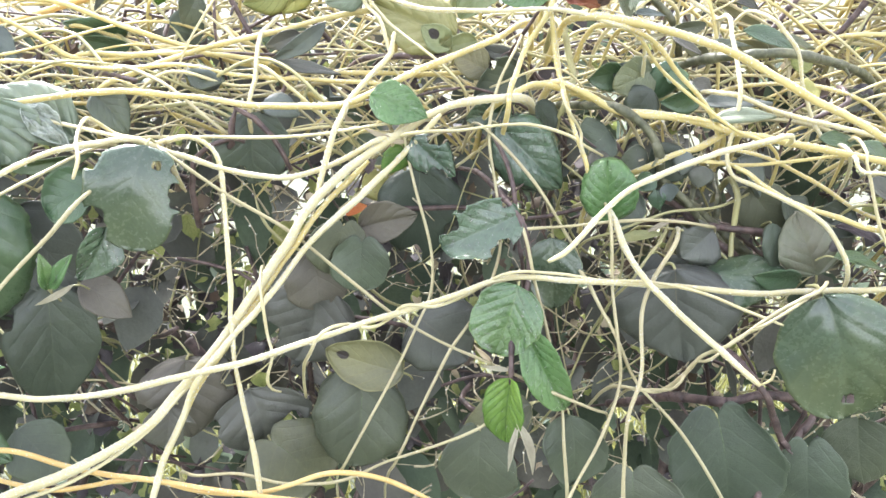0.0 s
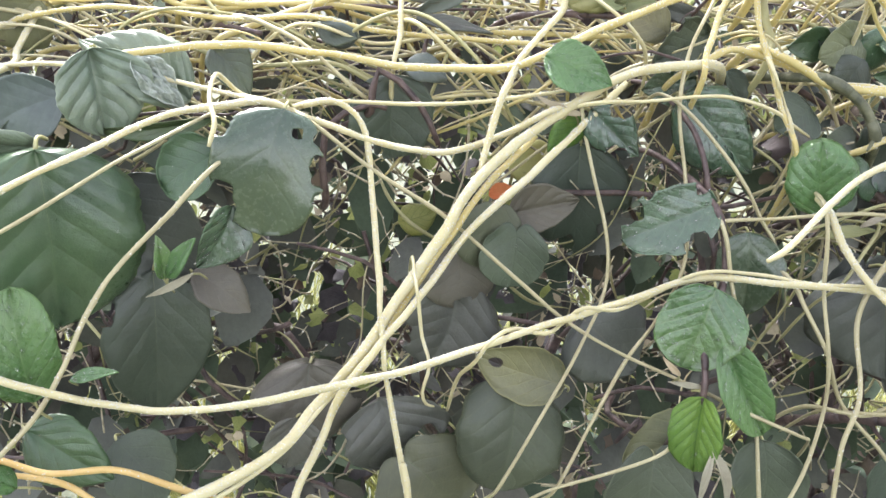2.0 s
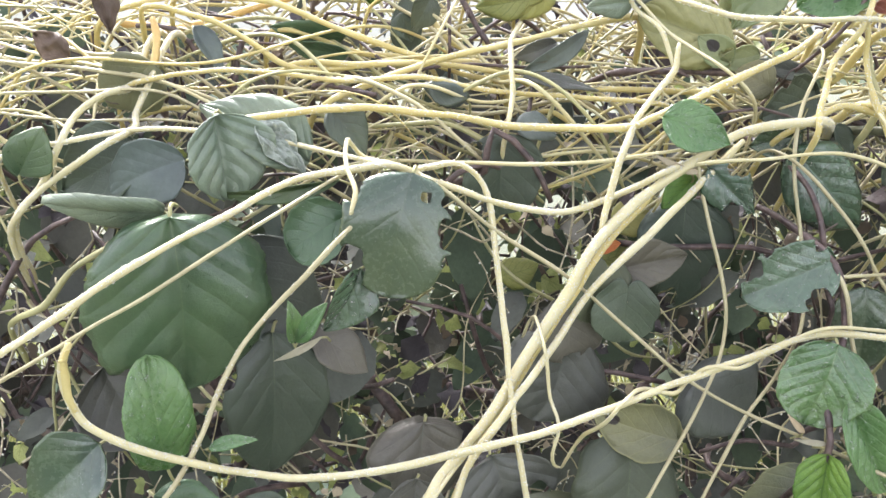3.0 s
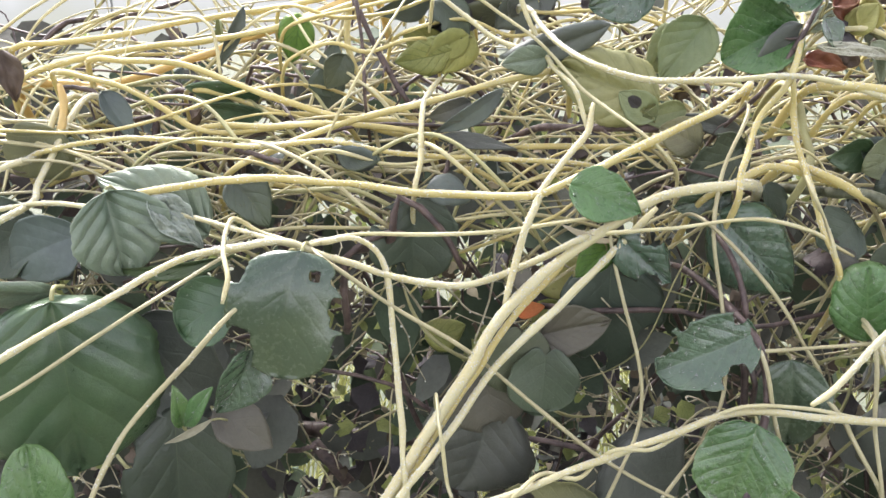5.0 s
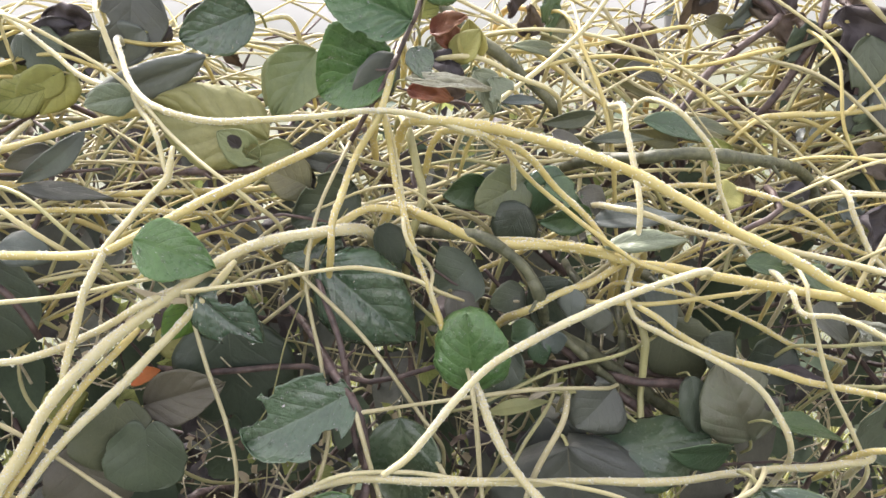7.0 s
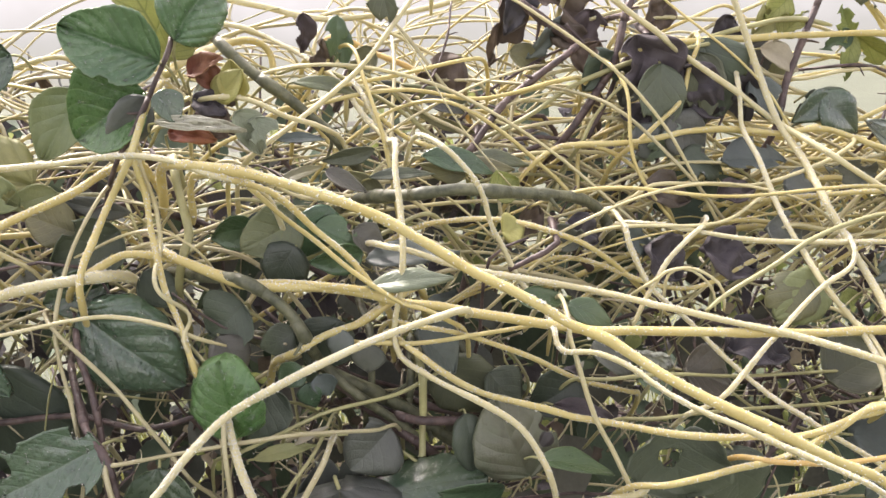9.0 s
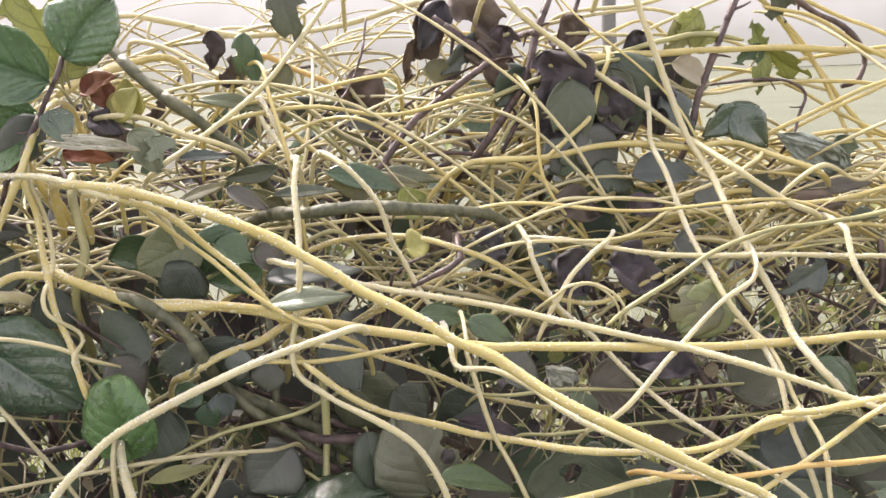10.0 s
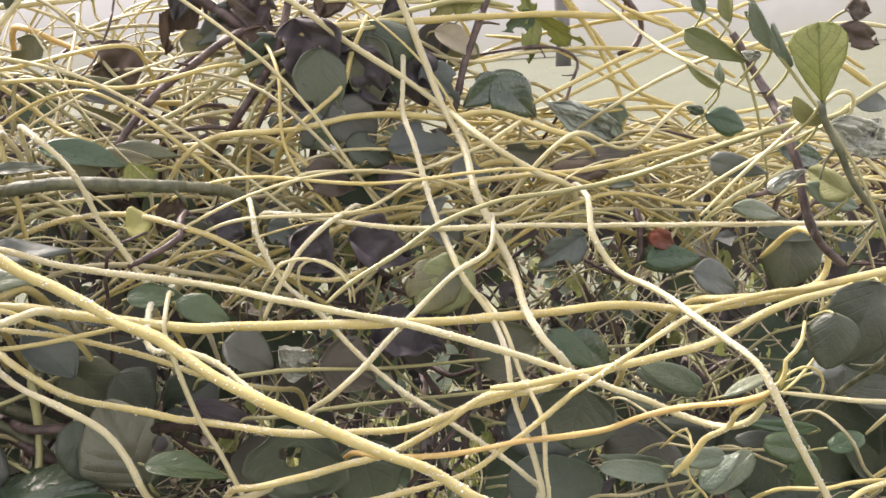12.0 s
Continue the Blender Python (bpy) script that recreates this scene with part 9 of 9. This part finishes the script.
leaf('silver', 'lance', (0.4735, -0.0500, -0.1027), (0.4981, -0.0500, -0.0939), 0.0058, (-0.48, -0.73, 0.49), 25, 0.20, 0.10)
leaf('dusk', 'ovate', (0.3254, 0.0900, 0.0516), (0.3154, 0.0880, 0.0258), 0.0248, (-0.34, -0.92, 0.19), 10, 0.30, 0.10, (0.45, 1.0, 0.2), (0.8, -0.9, 0.18))
leaf('purple', 'broad', (0.3633, 0.0940, 0.0442), (0.3485, 0.0900, 0.0160), 0.0315, (-0.40, -0.89, 0.21), 10, 0.30, 0.20, (0.7, 1.0, 0.18), (0.3, -1.0, 0.16))
leaf('dusk', 'ovate', (0.3963, 0.0960, 0.0609), (0.3831, 0.0940, 0.0332), 0.0220, (-0.46, -0.87, 0.17), 15, 0.30, 0.10, (0.5, -1.0, 0.2))
leaf('fade', 'ovate', (0.4132, 0.1000, 0.0513), (0.3980, 0.1000, 0.0385), 0.0156, (-0.48, -0.86, 0.17), 15, 0.30, 0.30)
leaf('purple', 'ovate', (0.3050, 0.1100, 0.0798), (0.2940, 0.1080, 0.0545), 0.0187, (-0.29, -0.95, 0.13), 15, 0.40, 0.30, (0.6, 1.0, 0.22), (0.35, -1.0, 0.2))
leaf('purple', 'ovate', (0.2731, 0.1180, 0.0943), (0.2590, 0.1160, 0.0689), 0.0169, (-0.22, -0.97, 0.10), 15, 0.40, 0.30, (0.5, -1.0, 0.22))
leaf('fade', 'ovate', (0.2608, 0.1200, 0.0600), (0.2827, 0.1200, 0.0513), 0.0147, (-0.23, -0.96, 0.15), 25, 0.30, 0.20)
leaf('brown', 'ovate', (0.2368, 0.1300, 0.0579), (0.2138, 0.1300, 0.0349), 0.0242, (-0.13, -0.98, 0.17), 10, 0.30, 0.30, (0.6, 1.0, 0.2), (0.85, -0.7, 0.2))
leaf('dusk', 'lance', (0.2091, 0.1000, 0.0376), (0.2324, 0.1000, 0.0302), 0.0105, (-0.13, -0.97, 0.20), 25, 0.30, 0.10)
leaf('purple', 'ovate', (0.3119, 0.0850, 0.0270), (0.3400, 0.0850, 0.0183), 0.0153, (-0.35, -0.91, 0.22), 25, 0.30, 0.20, (0.5, 1.0, 0.2))
leaf('fade', 'ovate', (0.1883, 0.1400, 0.0652), (0.1750, 0.1400, 0.0504), 0.0137, (-0.04, -0.99, 0.15), 15, 0.30, 0.30, (0.5, 1.0, 0.2))
leaf('dusk', 'broad', (0.3306, 0.0700, 0.0241), (0.3524, 0.0700, 0.0042), 0.0241, (-0.39, -0.89, 0.24), 20, 0.20, 0.10)
leaf('mid', 'lance', (0.1700, 0.1000, 0.0762), (0.1718, 0.1000, 0.0540), 0.0101, (-0.02, -0.99, 0.13), 15, 0.20, 0.10)
leaf('fade', 'lance', (0.1454, 0.0700, 0.0503), (0.1797, 0.0850, 0.0443), 0.0077, (0.12, -0.98, 0.17), 25, 0.20, 0.20)
leaf('grey', 'lance', (0.1360, 0.0550, 0.0246), (0.1584, 0.0600, 0.0237), 0.0055, (0.16, -0.96, 0.22), 30, 0.30, 0.20)
leaf('dark', 'lance', (0.1797, 0.0500, 0.0182), (0.1552, 0.0500, 0.0134), 0.0076, (0.12, -0.96, 0.24), 25, 0.30, 0.20)
leaf('dusk', 'ovate', (0.1563, 0.0400, 0.0110), (0.1741, 0.0380, 0.0010), 0.0083, (0.12, -0.96, 0.27), 25, 0.25, 0.30)
leaf('fade', 'lance', (0.1351, 0.0450, 0.0061), (0.1556, 0.0500, 0.0128), 0.0059, (0.17, -0.95, 0.26), 30, 0.20, 0.20)
leaf('mid', 'lance', (0.2006, 0.0450, 0.0152), (0.2356, 0.0480, 0.0057), 0.0121, (-0.01, -0.97, 0.26), 20, 0.20, 0.20)
leaf('dark', 'lance', (0.1760, 0.0450, 0.0064), (0.2065, 0.0450, 0.0072), 0.0060, (0.06, -0.96, 0.26), 30, 0.20, 0.20)
leaf('purple', 'ovate', (0.1520, 0.1000, 0.0822), (0.1510, 0.1000, 0.0629), 0.0114, (0.14, -0.98, 0.11), 20, 0.40, 0.80, (.5, 1, .25))
leaf('brown', 'ovate', (0.1598, 0.1050, 0.0538), (0.1601, 0.1000, 0.0695), 0.0123, (0.12, -0.98, 0.13), 20, 0.50, 0.80, (.7, -1, .2))
leaf('fade', 'broad', (0.1437, 0.0300, -0.0079), (0.1193, 0.0200, -0.0180), 0.0238, (0.21, -0.93, 0.31), 15, 0.15, 0.20)
leaf('dusk', 'ovate', (0.1661, 0.0300, -0.0148), (0.1808, 0.0300, -0.0262), 0.0145, (0.10, -0.94, 0.33), 20, 0.25, 0.20)
leaf('dusk', 'broad', (0.1756, 0.0000, -0.0964), (0.1574, -0.0040, -0.1120), 0.0283, (0.12, -0.84, 0.53), 15, 0.20, 0.20, (.3, 1, .15))
leaf('dark', 'broad', (0.2083, -0.0040, -0.0918), (0.2129, -0.0100, -0.1179), 0.0166, (0.01, -0.84, 0.54), 15, 0.20, 0.20)
leaf('dark', 'ovate', (0.1279, 0.0000, -0.0735), (0.1191, -0.0040, -0.0984), 0.0203, (0.23, -0.84, 0.49), 15, 0.20, 0.20)
leaf('deep', 'ovate', (0.2638, 0.0120, -0.0876), (0.2401, 0.0120, -0.1006), 0.0229, (-0.09, -0.86, 0.50), 15, 0.20, 0.20)
leaf('purple', 'lance', (0.2496, 0.0040, -0.0945), (0.2813, 0.0000, -0.1040), 0.0084, (-0.12, -0.85, 0.52), 25, 0.30, 0.50)
leaf('dusk', 'ovate', (0.1069, 0.0120, -0.0525), (0.1173, 0.0100, -0.0725), 0.0182, (0.25, -0.87, 0.43), 15, 0.20, 0.20)
# leaves added to darken this part of the hedge with their colour
leaf('dark', 'broad', (0.0676, 0.0350, -0.0088), (0.0399, 0.0300, -0.0240), 0.0265, (0.26, -0.91, 0.33), 15, 0.15, 0.30, (.5, 1, .12))
leaf('wetdark', 'ovate', (0.0615, 0.0300, -0.0307), (0.0349, 0.0260, -0.0372), 0.0216, (0.27, -0.89, 0.37), 20, 0.20, 0.40)
leaf('fade', 'broad', (0.0479, 0.0400, -0.0096), (0.0288, 0.0400, -0.0009), 0.0194, (0.29, -0.91, 0.30), 15, 0.15, 0.30)
leaf('dusk', 'lance', (0.0706, 0.0450, -0.0034), (0.0393, 0.0450, 0.0044), 0.0089, (0.26, -0.92, 0.28), 25, 0.20, 0.30)
leaf('deep', 'ovate', (0.0757, 0.0300, -0.0269), (0.0878, 0.0300, -0.0430), 0.0169, (0.20, -0.91, 0.37), 15, 0.20, 0.30)

# ---- inside and top of the hedge ----


def top_of(y, x):
    """Height of the hedge's rounded top, sinking towards its end."""
    end = float(np.interp(x, (0.36, 0.45, 0.55, 0.7), (0.07, 0.004, -0.016, -0.035)))
    if y < 0.16:
        return min(-0.035 + 0.46 * y, end)
    return min(0.038 + 0.24 * (y - 0.16) - 0.9 * max(y - 0.3, 0) ** 2, end)


def hedge_leaves(name, label, kind, count, near, far, size, drop, low=-0.8, high=1.0):
    verts, faces, uvs = [], [], []
    for k in range(count):
        y = rng.uniform(near, far)
        x = rng.uniform(low, high)
        top = top_of(y, x) - 0.025
        z = top - drop * rng.random() if drop else rng.uniform(GROUND + 0.03, -0.33)
        length, half = size * rng.uniform(0.6, 1.4), rng.uniform(0.45, 0.85)
        ax = np.array([rng.normal(0, 0.6), rng.normal(-0.2, 0.5), rng.normal(-0.6, 0.6)])
        ax /= np.linalg.norm(ax)
        nm = np.array([rng.normal(0, 0.5), -1 + rng.normal(0, 0.5), 0.6 + rng.normal(0, 0.5)])
        nm -= ax * (nm @ ax)
        nm /= np.linalg.norm(nm)
        sd = np.cross(ax, nm) * length * half * 0.5
        s = len(verts)
        o = np.array([x, y, z])
        for uu in (0, 0.15, 0.4, 0.7, 0.92, 1.0):
            wv = math.sin(math.pi * min(uu ** 0.75, 1.0)) ** 0.7 if 0 < uu < 1 else 0.02
            if size < 0.02:
                wv *= rng.uniform(0.3, 1.5)
            c = o + ax * length * uu - nm * length * 0.15 * uu * uu
            for j in (-1, 0, 1):
                fold = 0.05 if size >= 0.02 else rng.uniform(-0.25, 0.25)
                verts.append(tuple(c + sd * wv * j + nm * abs(j) * length * fold))
                uvs.append((uu, 0.5 + 0.5 * j))
        for i in range(5):
            for j in range(2):
                a = s + i * 3 + j
                faces.append((a, a + 1, a + 4, a + 3))
    ob = mesh_object(name, verts, faces, LEAF_MATS[kind], uvs=uvs)
    tagged(ob, label, "foliage", kind="stuff")


def dry_stalks():
    """Bleached grass standing in the sun close behind the hedge."""
    verts, faces = [], []
    for k in range(1900):
        x, y = rng.normal(0.15, 0.9), 0.55 + abs(rng.normal(0, 0.6))
        h = rng.uniform(0.25, 0.62)
        lean, bow = rng.normal(0, 0.14, 2), rng.normal(0, 0.1, 2)
        r = rng.uniform(0.0012, 0.003)
        pts = np.array([(x + lean[0] * q + bow[0] * q * q, y + lean[1] * q + bow[1] * q * q, GROUND - 0.01 + h * q) for q in (0, 0.35, 0.7, 1.0)])
        tube(pts, np.array([1, 0.9, 0.7, 0.2]) * r, 4, verts, faces)
    ob = mesh_object("dry_grass", verts, faces, LEAF_MATS["yellow"], uvs=np.full((len(verts), 2), 0.3))
    tagged(ob, "bleached yellow grass stalks standing behind the hedge", "grass", kind="stuff")


def inner_twigs():
    verts, faces = [], []
    for k in range(420):
        p = np.array([rng.uniform(-0.7, 0.9), rng.uniform(0.03, 0.3), 0.0])
        p[2] = rng.uniform(-0.35, top_of(p[1], p[0]) - 0.02)
        d = np.array([rng.normal(0, 0.6), rng.normal(0, 0.4), rng.normal(0.6, 0.5)])
        d /= np.linalg.norm(d)
        pts = [p + d * q + rng.normal(0, 0.006, 3) for q in (0, 0.03, 0.07, 0.11, 0.15)]
        pts = [np.array([q[0], max(q[1], 0.02), min(q[2], top_of(q[1], q[0]) + 0.005)]) for q in pts]
        path = spline(pts, 0.012)
        tube(path, np.linspace(1, 0.6, len(path)) * rng.uniform(0.0007, 0.0024), 6, verts, faces)
    for k in range(30):
        x, y = rng.uniform(-0.65, 0.85), rng.uniform(0.1, 0.35)
        pts = [np.array([x + rng.normal(0, 0.015) * i, y + rng.normal(0, 0.012) * i, GROUND - 0.02 + 0.77 * i / 5]) for i in range(6)]
        path = spline(pts, 0.03)
        tube(path, np.linspace(0.009, 0.004, len(path)), 8, verts, faces)
    ob = mesh_object("hedge_twigs", verts, faces, TWIG_MATS["twigp"])
    tagged(ob, "tangle of thin dark twigs inside the hedge", "twigs", kind="stuff")
    verts, faces = [], []
    dv, df = [], []
    for k in range(1700):
        p = np.array([rng.uniform(-0.65, 0.85), rng.uniform(0.03, 0.22), 0.0])
        p[2] = top_of(p[1], p[0]) - 0.03 - 0.3 * rng.random()
        d = np.array([rng.normal(0, 0.8), rng.normal(0, 0.5), rng.normal(0.2, 0.7)])
        d *= rng.uniform(0.02, 0.065) / np.linalg.norm(d)
        pts = [p + d * q + rng.normal(0, 0.003, 3) for q in (-0.5, -0.2, 0.1, 0.5)]
        path = spline(pts, 0.012)
        tube(path, np.linspace(1, 0.6, len(path)) * rng.uniform(0.0003, 0.0009), 5, verts, faces)
        for q in path[1:]:
            if rng.random() < 0.5:
                r = rng.uniform(0.0003, 0.0008)
                bead(q + np.array([rng.normal(0, 0.0004), -0.0004, -r]), r, dv, df)
    ob = mesh_object("hedge_twiglets", verts, faces, TWIG_MATS["twigl"])
    tagged(ob, "thin pale grey-brown dry twiglets inside the hedge", "twigs", kind="stuff")
    # whitened drops supply the bright glints in the hedge's dark inside
    tagged(mesh_object("hedge_dew", dv, df, water), "dew drops hanging on the twiglets, whitened to stand for bright glints", "dew", kind="stuff")


def threads(name, label, count, kind, near, far, thick):
    verts, faces = [], []
    for k in range(count):
        x, y = rng.uniform(-0.6, 0.8), rng.uniform(near, far)
        a, reach = rng.uniform(-1.5, 1.5), rng.uniform(0.06, 0.2)
        low = -abs(rng.normal(0.0, 0.13)) - 0.03
        pts = []
        for q in (-0.5, -0.25, 0, 0.25, 0.5):
            py = max(y + rng.normal(0, 0.01), 0.02) + (0.04 if abs(q) > 0.4 else 0)
            px = x + reach * q * math.cos(a) + rng.normal(0, 0.007)
            pz = min(top_of(y, x) + low + reach * q * math.sin(a) + rng.normal(0, 0.007), top_of(py, px))
            pts.append(np.array([px, py, pz]))
        path = spline(pts, 0.005)
        ends = np.minimum(np.arange(len(path)), np.arange(len(path))[::-1])
        tube(path, thick * rng.uniform(0.5, 1.3) * np.clip(0.3 + 0.1 * ends, 0, 1), 6, verts, faces)
    ob = mesh_object(name, verts, faces, STEM_MATS[kind])
    tagged(ob, label, "dodder", kind="stuff")


def mat_path(low, high, spread):
    """The way of one of the many stems that lie matted on the hedge top."""
    x = rng.uniform(low, high)
    y = min(abs(rng.normal(0.03, 0.075)) + 0.03, 0.24)
    a, reach, lift = rng.normal(0, spread), rng.uniform(0.12, 0.34), rng.uniform(-0.03, 0.01)
    pts = []
    for q in (-0.5, -0.25, 0, 0.25, 0.5):
        py = max(y + reach * q * math.sin(a) * 0.7 + rng.normal(0, 0.007), 0.02)
        px = x + reach * q * math.cos(a) + rng.normal(0, 0.006)
        pts.append((px, py + (0.025 if abs(q) > 0.4 else 0), top_of(py, px) + lift + rng.normal(0, 0.007) - (0.04 if abs(q) > 0.4 else 0)))
    return pts


def mat_stem(kind, low=-0.55, high=0.75, spread=0.45, thin=0.0004, thick=0.0013):
    stem(kind, rng.uniform(thin, thick), *mat_path(low, high, spread))


def stem_tangle(kind, count, label):
    verts, faces, dv, df = [], [], [], []
    for _ in range(count):
        path, radii = wobble(spline(mat_path(-0.55, 0.75, 0.45), 0.0035), rng.uniform(0.0004, 0.0012))
        axes = tube(path, radii, 6, verts, faces)
        for i in range(2, len(path) - 2):
            for _ in range(rng.poisson(1.3)):
                a = rng.uniform(0, 2 * math.pi)
                out = math.cos(a) * axes[i][0] + math.sin(a) * axes[i][1]
                speck(path[i] + out * radii[i], rng.uniform(0.00014, 0.00034), dv, df)
    ob = tagged(mesh_object("dodder_tangle", verts, faces, STEM_MATS[kind]), label, "dodder", kind="stuff")
    tagged(mesh_object("dew", dv, df, water, ob, "tiny water droplets, whitened to stand for sky glint"), kind="stuff")


def arch_stem(kind, low=-0.28, high=0.36, most=0.055):
    """A stem that bows up out of the mat and sinks back."""
    x, y = rng.uniform(low, high), rng.uniform(0.08, 0.26)
    reach, rise, a = rng.uniform(0.1, 0.3), rng.uniform(0.005, most), rng.normal(0, 0.6)
    pts = []
    for q in (-0.5, -0.3, -0.08, 0.12, 0.32, 0.5):
        px = x + reach * q * math.cos(a) + rng.normal(0, 0.006)
        py = max(y + reach * q * math.sin(a) + rng.normal(0, 0.006), 0.05)
        pts.append((px, py, min(top_of(py, px), 0.07) - 0.025 + (rise + 0.025) * (1 - 4 * q * q) + rng.normal(0, 0.005)))
    stem(kind, rng.uniform(0.0004, 0.0011), *pts)


hedge_leaves("hedge_foliage", "shaded dark green leaves crowded inside the hedge", "inner", 1250, 0.08, 0.5, 0.042, 0.5)
hedge_leaves("hedge_foliage_grey", "shaded grey-green leaves deep inside the hedge", "innergrey", 700, 0.06, 0.45, 0.036, 0.5)
hedge_leaves("hedge_foliage_low", "dark green leaves of the lower hedge", "inner", 550, 0.02, 0.5, 0.05, 0.0)
hedge_leaves("hedge_foliage_back", "dark leaves along the far side of the hedge", "inner", 260, 0.3, 0.6, 0.06, 0.5)
hedge_leaves("hedge_foliage_dusky", "dull purplish-grey leaves crowded in the hedge's shade", "innergrey", 260, 0.05, 0.28, 0.034, 0.3, -0.42, 0.24)
# scraps added for their bright colour: flecks of sunlight as leaf pieces
hedge_leaves("hedge_leaf_scraps", "small yellow-green leaves inside the hedge, bright colour standing for sunlit flecks", "yelgreen", 1900, 0.06, 0.4, 0.012, 0.32)
hedge_leaves("hedge_leaf_flecks", "tiny pale dry leaf scraps caught inside the hedge", "palebrown", 1500, 0.05, 0.35, 0.007, 0.32)
hedge_leaves("hedge_litter", "dark brown dead leaf scraps caught inside the hedge", "purple", 2600, 0.07, 0.4, 0.017, 0.38)
hedge_leaves("hedge_litter_brown", "brown curled leaf crumbs caught inside the hedge", "brown", 1600, 0.05, 0.35, 0.010, 0.36)
hedge_leaves("hedge_top_litter", "dark withered leaves caught in the hedge top", "purple", 120, 0.03, 0.26, 0.018, 0.03)
hedge_leaves("hedge_top_leaves", "small grey-green leaves poking through the stems", "grey", 110, 0.03, 0.26, 0.019, 0.03)
dry_stalks()
inner_twigs()
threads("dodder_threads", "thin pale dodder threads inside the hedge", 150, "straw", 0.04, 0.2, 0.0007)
threads("vine_threads", "thin green vine stems inside the hedge", 150, "green", 0.03, 0.2, 0.0008)
for _ in range(10):
    p = np.array([rng.uniform(-0.45, 0.62), abs(rng.normal(0.05, 0.09)) + 0.03, 0.0])
    p[2] = top_of(p[1], p[0]) + rng.uniform(-0.03, 0.004)
    d = np.array([rng.normal(0, 1), rng.normal(0, 0.5), rng.normal(-0.1, 0.4)])
    d *= rng.uniform(0.009, 0.022) / np.linalg.norm(d)
    leaf(("grey", "purple", "silver", "brown", "dark", "purple", "mid", "brown")[rng.integers(8)], ("ovate", "lance", "ellip")[rng.integers(3)],
         p, p + d, rng.uniform(0.005, 0.011), (rng.normal(0, 0.4), -1, 1.0), int(rng.uniform(-50, 50)), rng.uniform(0.2, 0.9), rng.uniform(0.5, 1.5))
for _ in range(34):
    mat_stem("gold")
stem_tangle("pale", 90, "matted pale yellow dodder stems on the hedge top")
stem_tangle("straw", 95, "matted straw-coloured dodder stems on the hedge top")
for _ in range(34):
    mat_stem("gold", 0.28, 0.62, 0.2, 0.0007, 0.0016)
for _ in range(14):
    mat_stem("pale", 0.28, 0.62, 0.25, 0.0006, 0.0012)
for _ in range(25):
    mat_stem("green")

for _ in range(40):
    arch_stem("pale")
for _ in range(10):
    arch_stem("gold")
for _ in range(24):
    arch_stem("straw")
for _ in range(8):
    arch_stem("green")
for kind in ("pale", "straw", "pale", "gold"):
    for _ in range(7):
        arch_stem(kind, 0.12, 0.4, 0.085)
for _ in range(18):
    p = np.array([rng.uniform(-0.25, 0.36), rng.uniform(0.1, 0.26), 0.0])
    p[2] = min(top_of(p[1], p[0]), 0.06) + rng.uniform(-0.02, 0.022)
    d = np.array([rng.normal(0, 0.8), rng.normal(0, 0.4), rng.normal(-0.6, 0.5)])
    d *= rng.uniform(0.012, 0.026) / np.linalg.norm(d)
    leaf(("brown", "purple", "dark", "brown", "grey", "palegreen")[rng.integers(6)], ("ovate", "lance")[rng.integers(2)], p, p + d, rng.uniform(0.007, 0.014),
         (rng.normal(0, 0.4), -1, 0.6), int(rng.uniform(-45, 45)), rng.uniform(0.3, 0.9), 0.8,
         (rng.uniform(0.2, 0.5), 0.95, rng.uniform(0.12, 0.26)), (rng.uniform(0.5, 0.9), -0.9, rng.uniform(0.12, 0.26)))
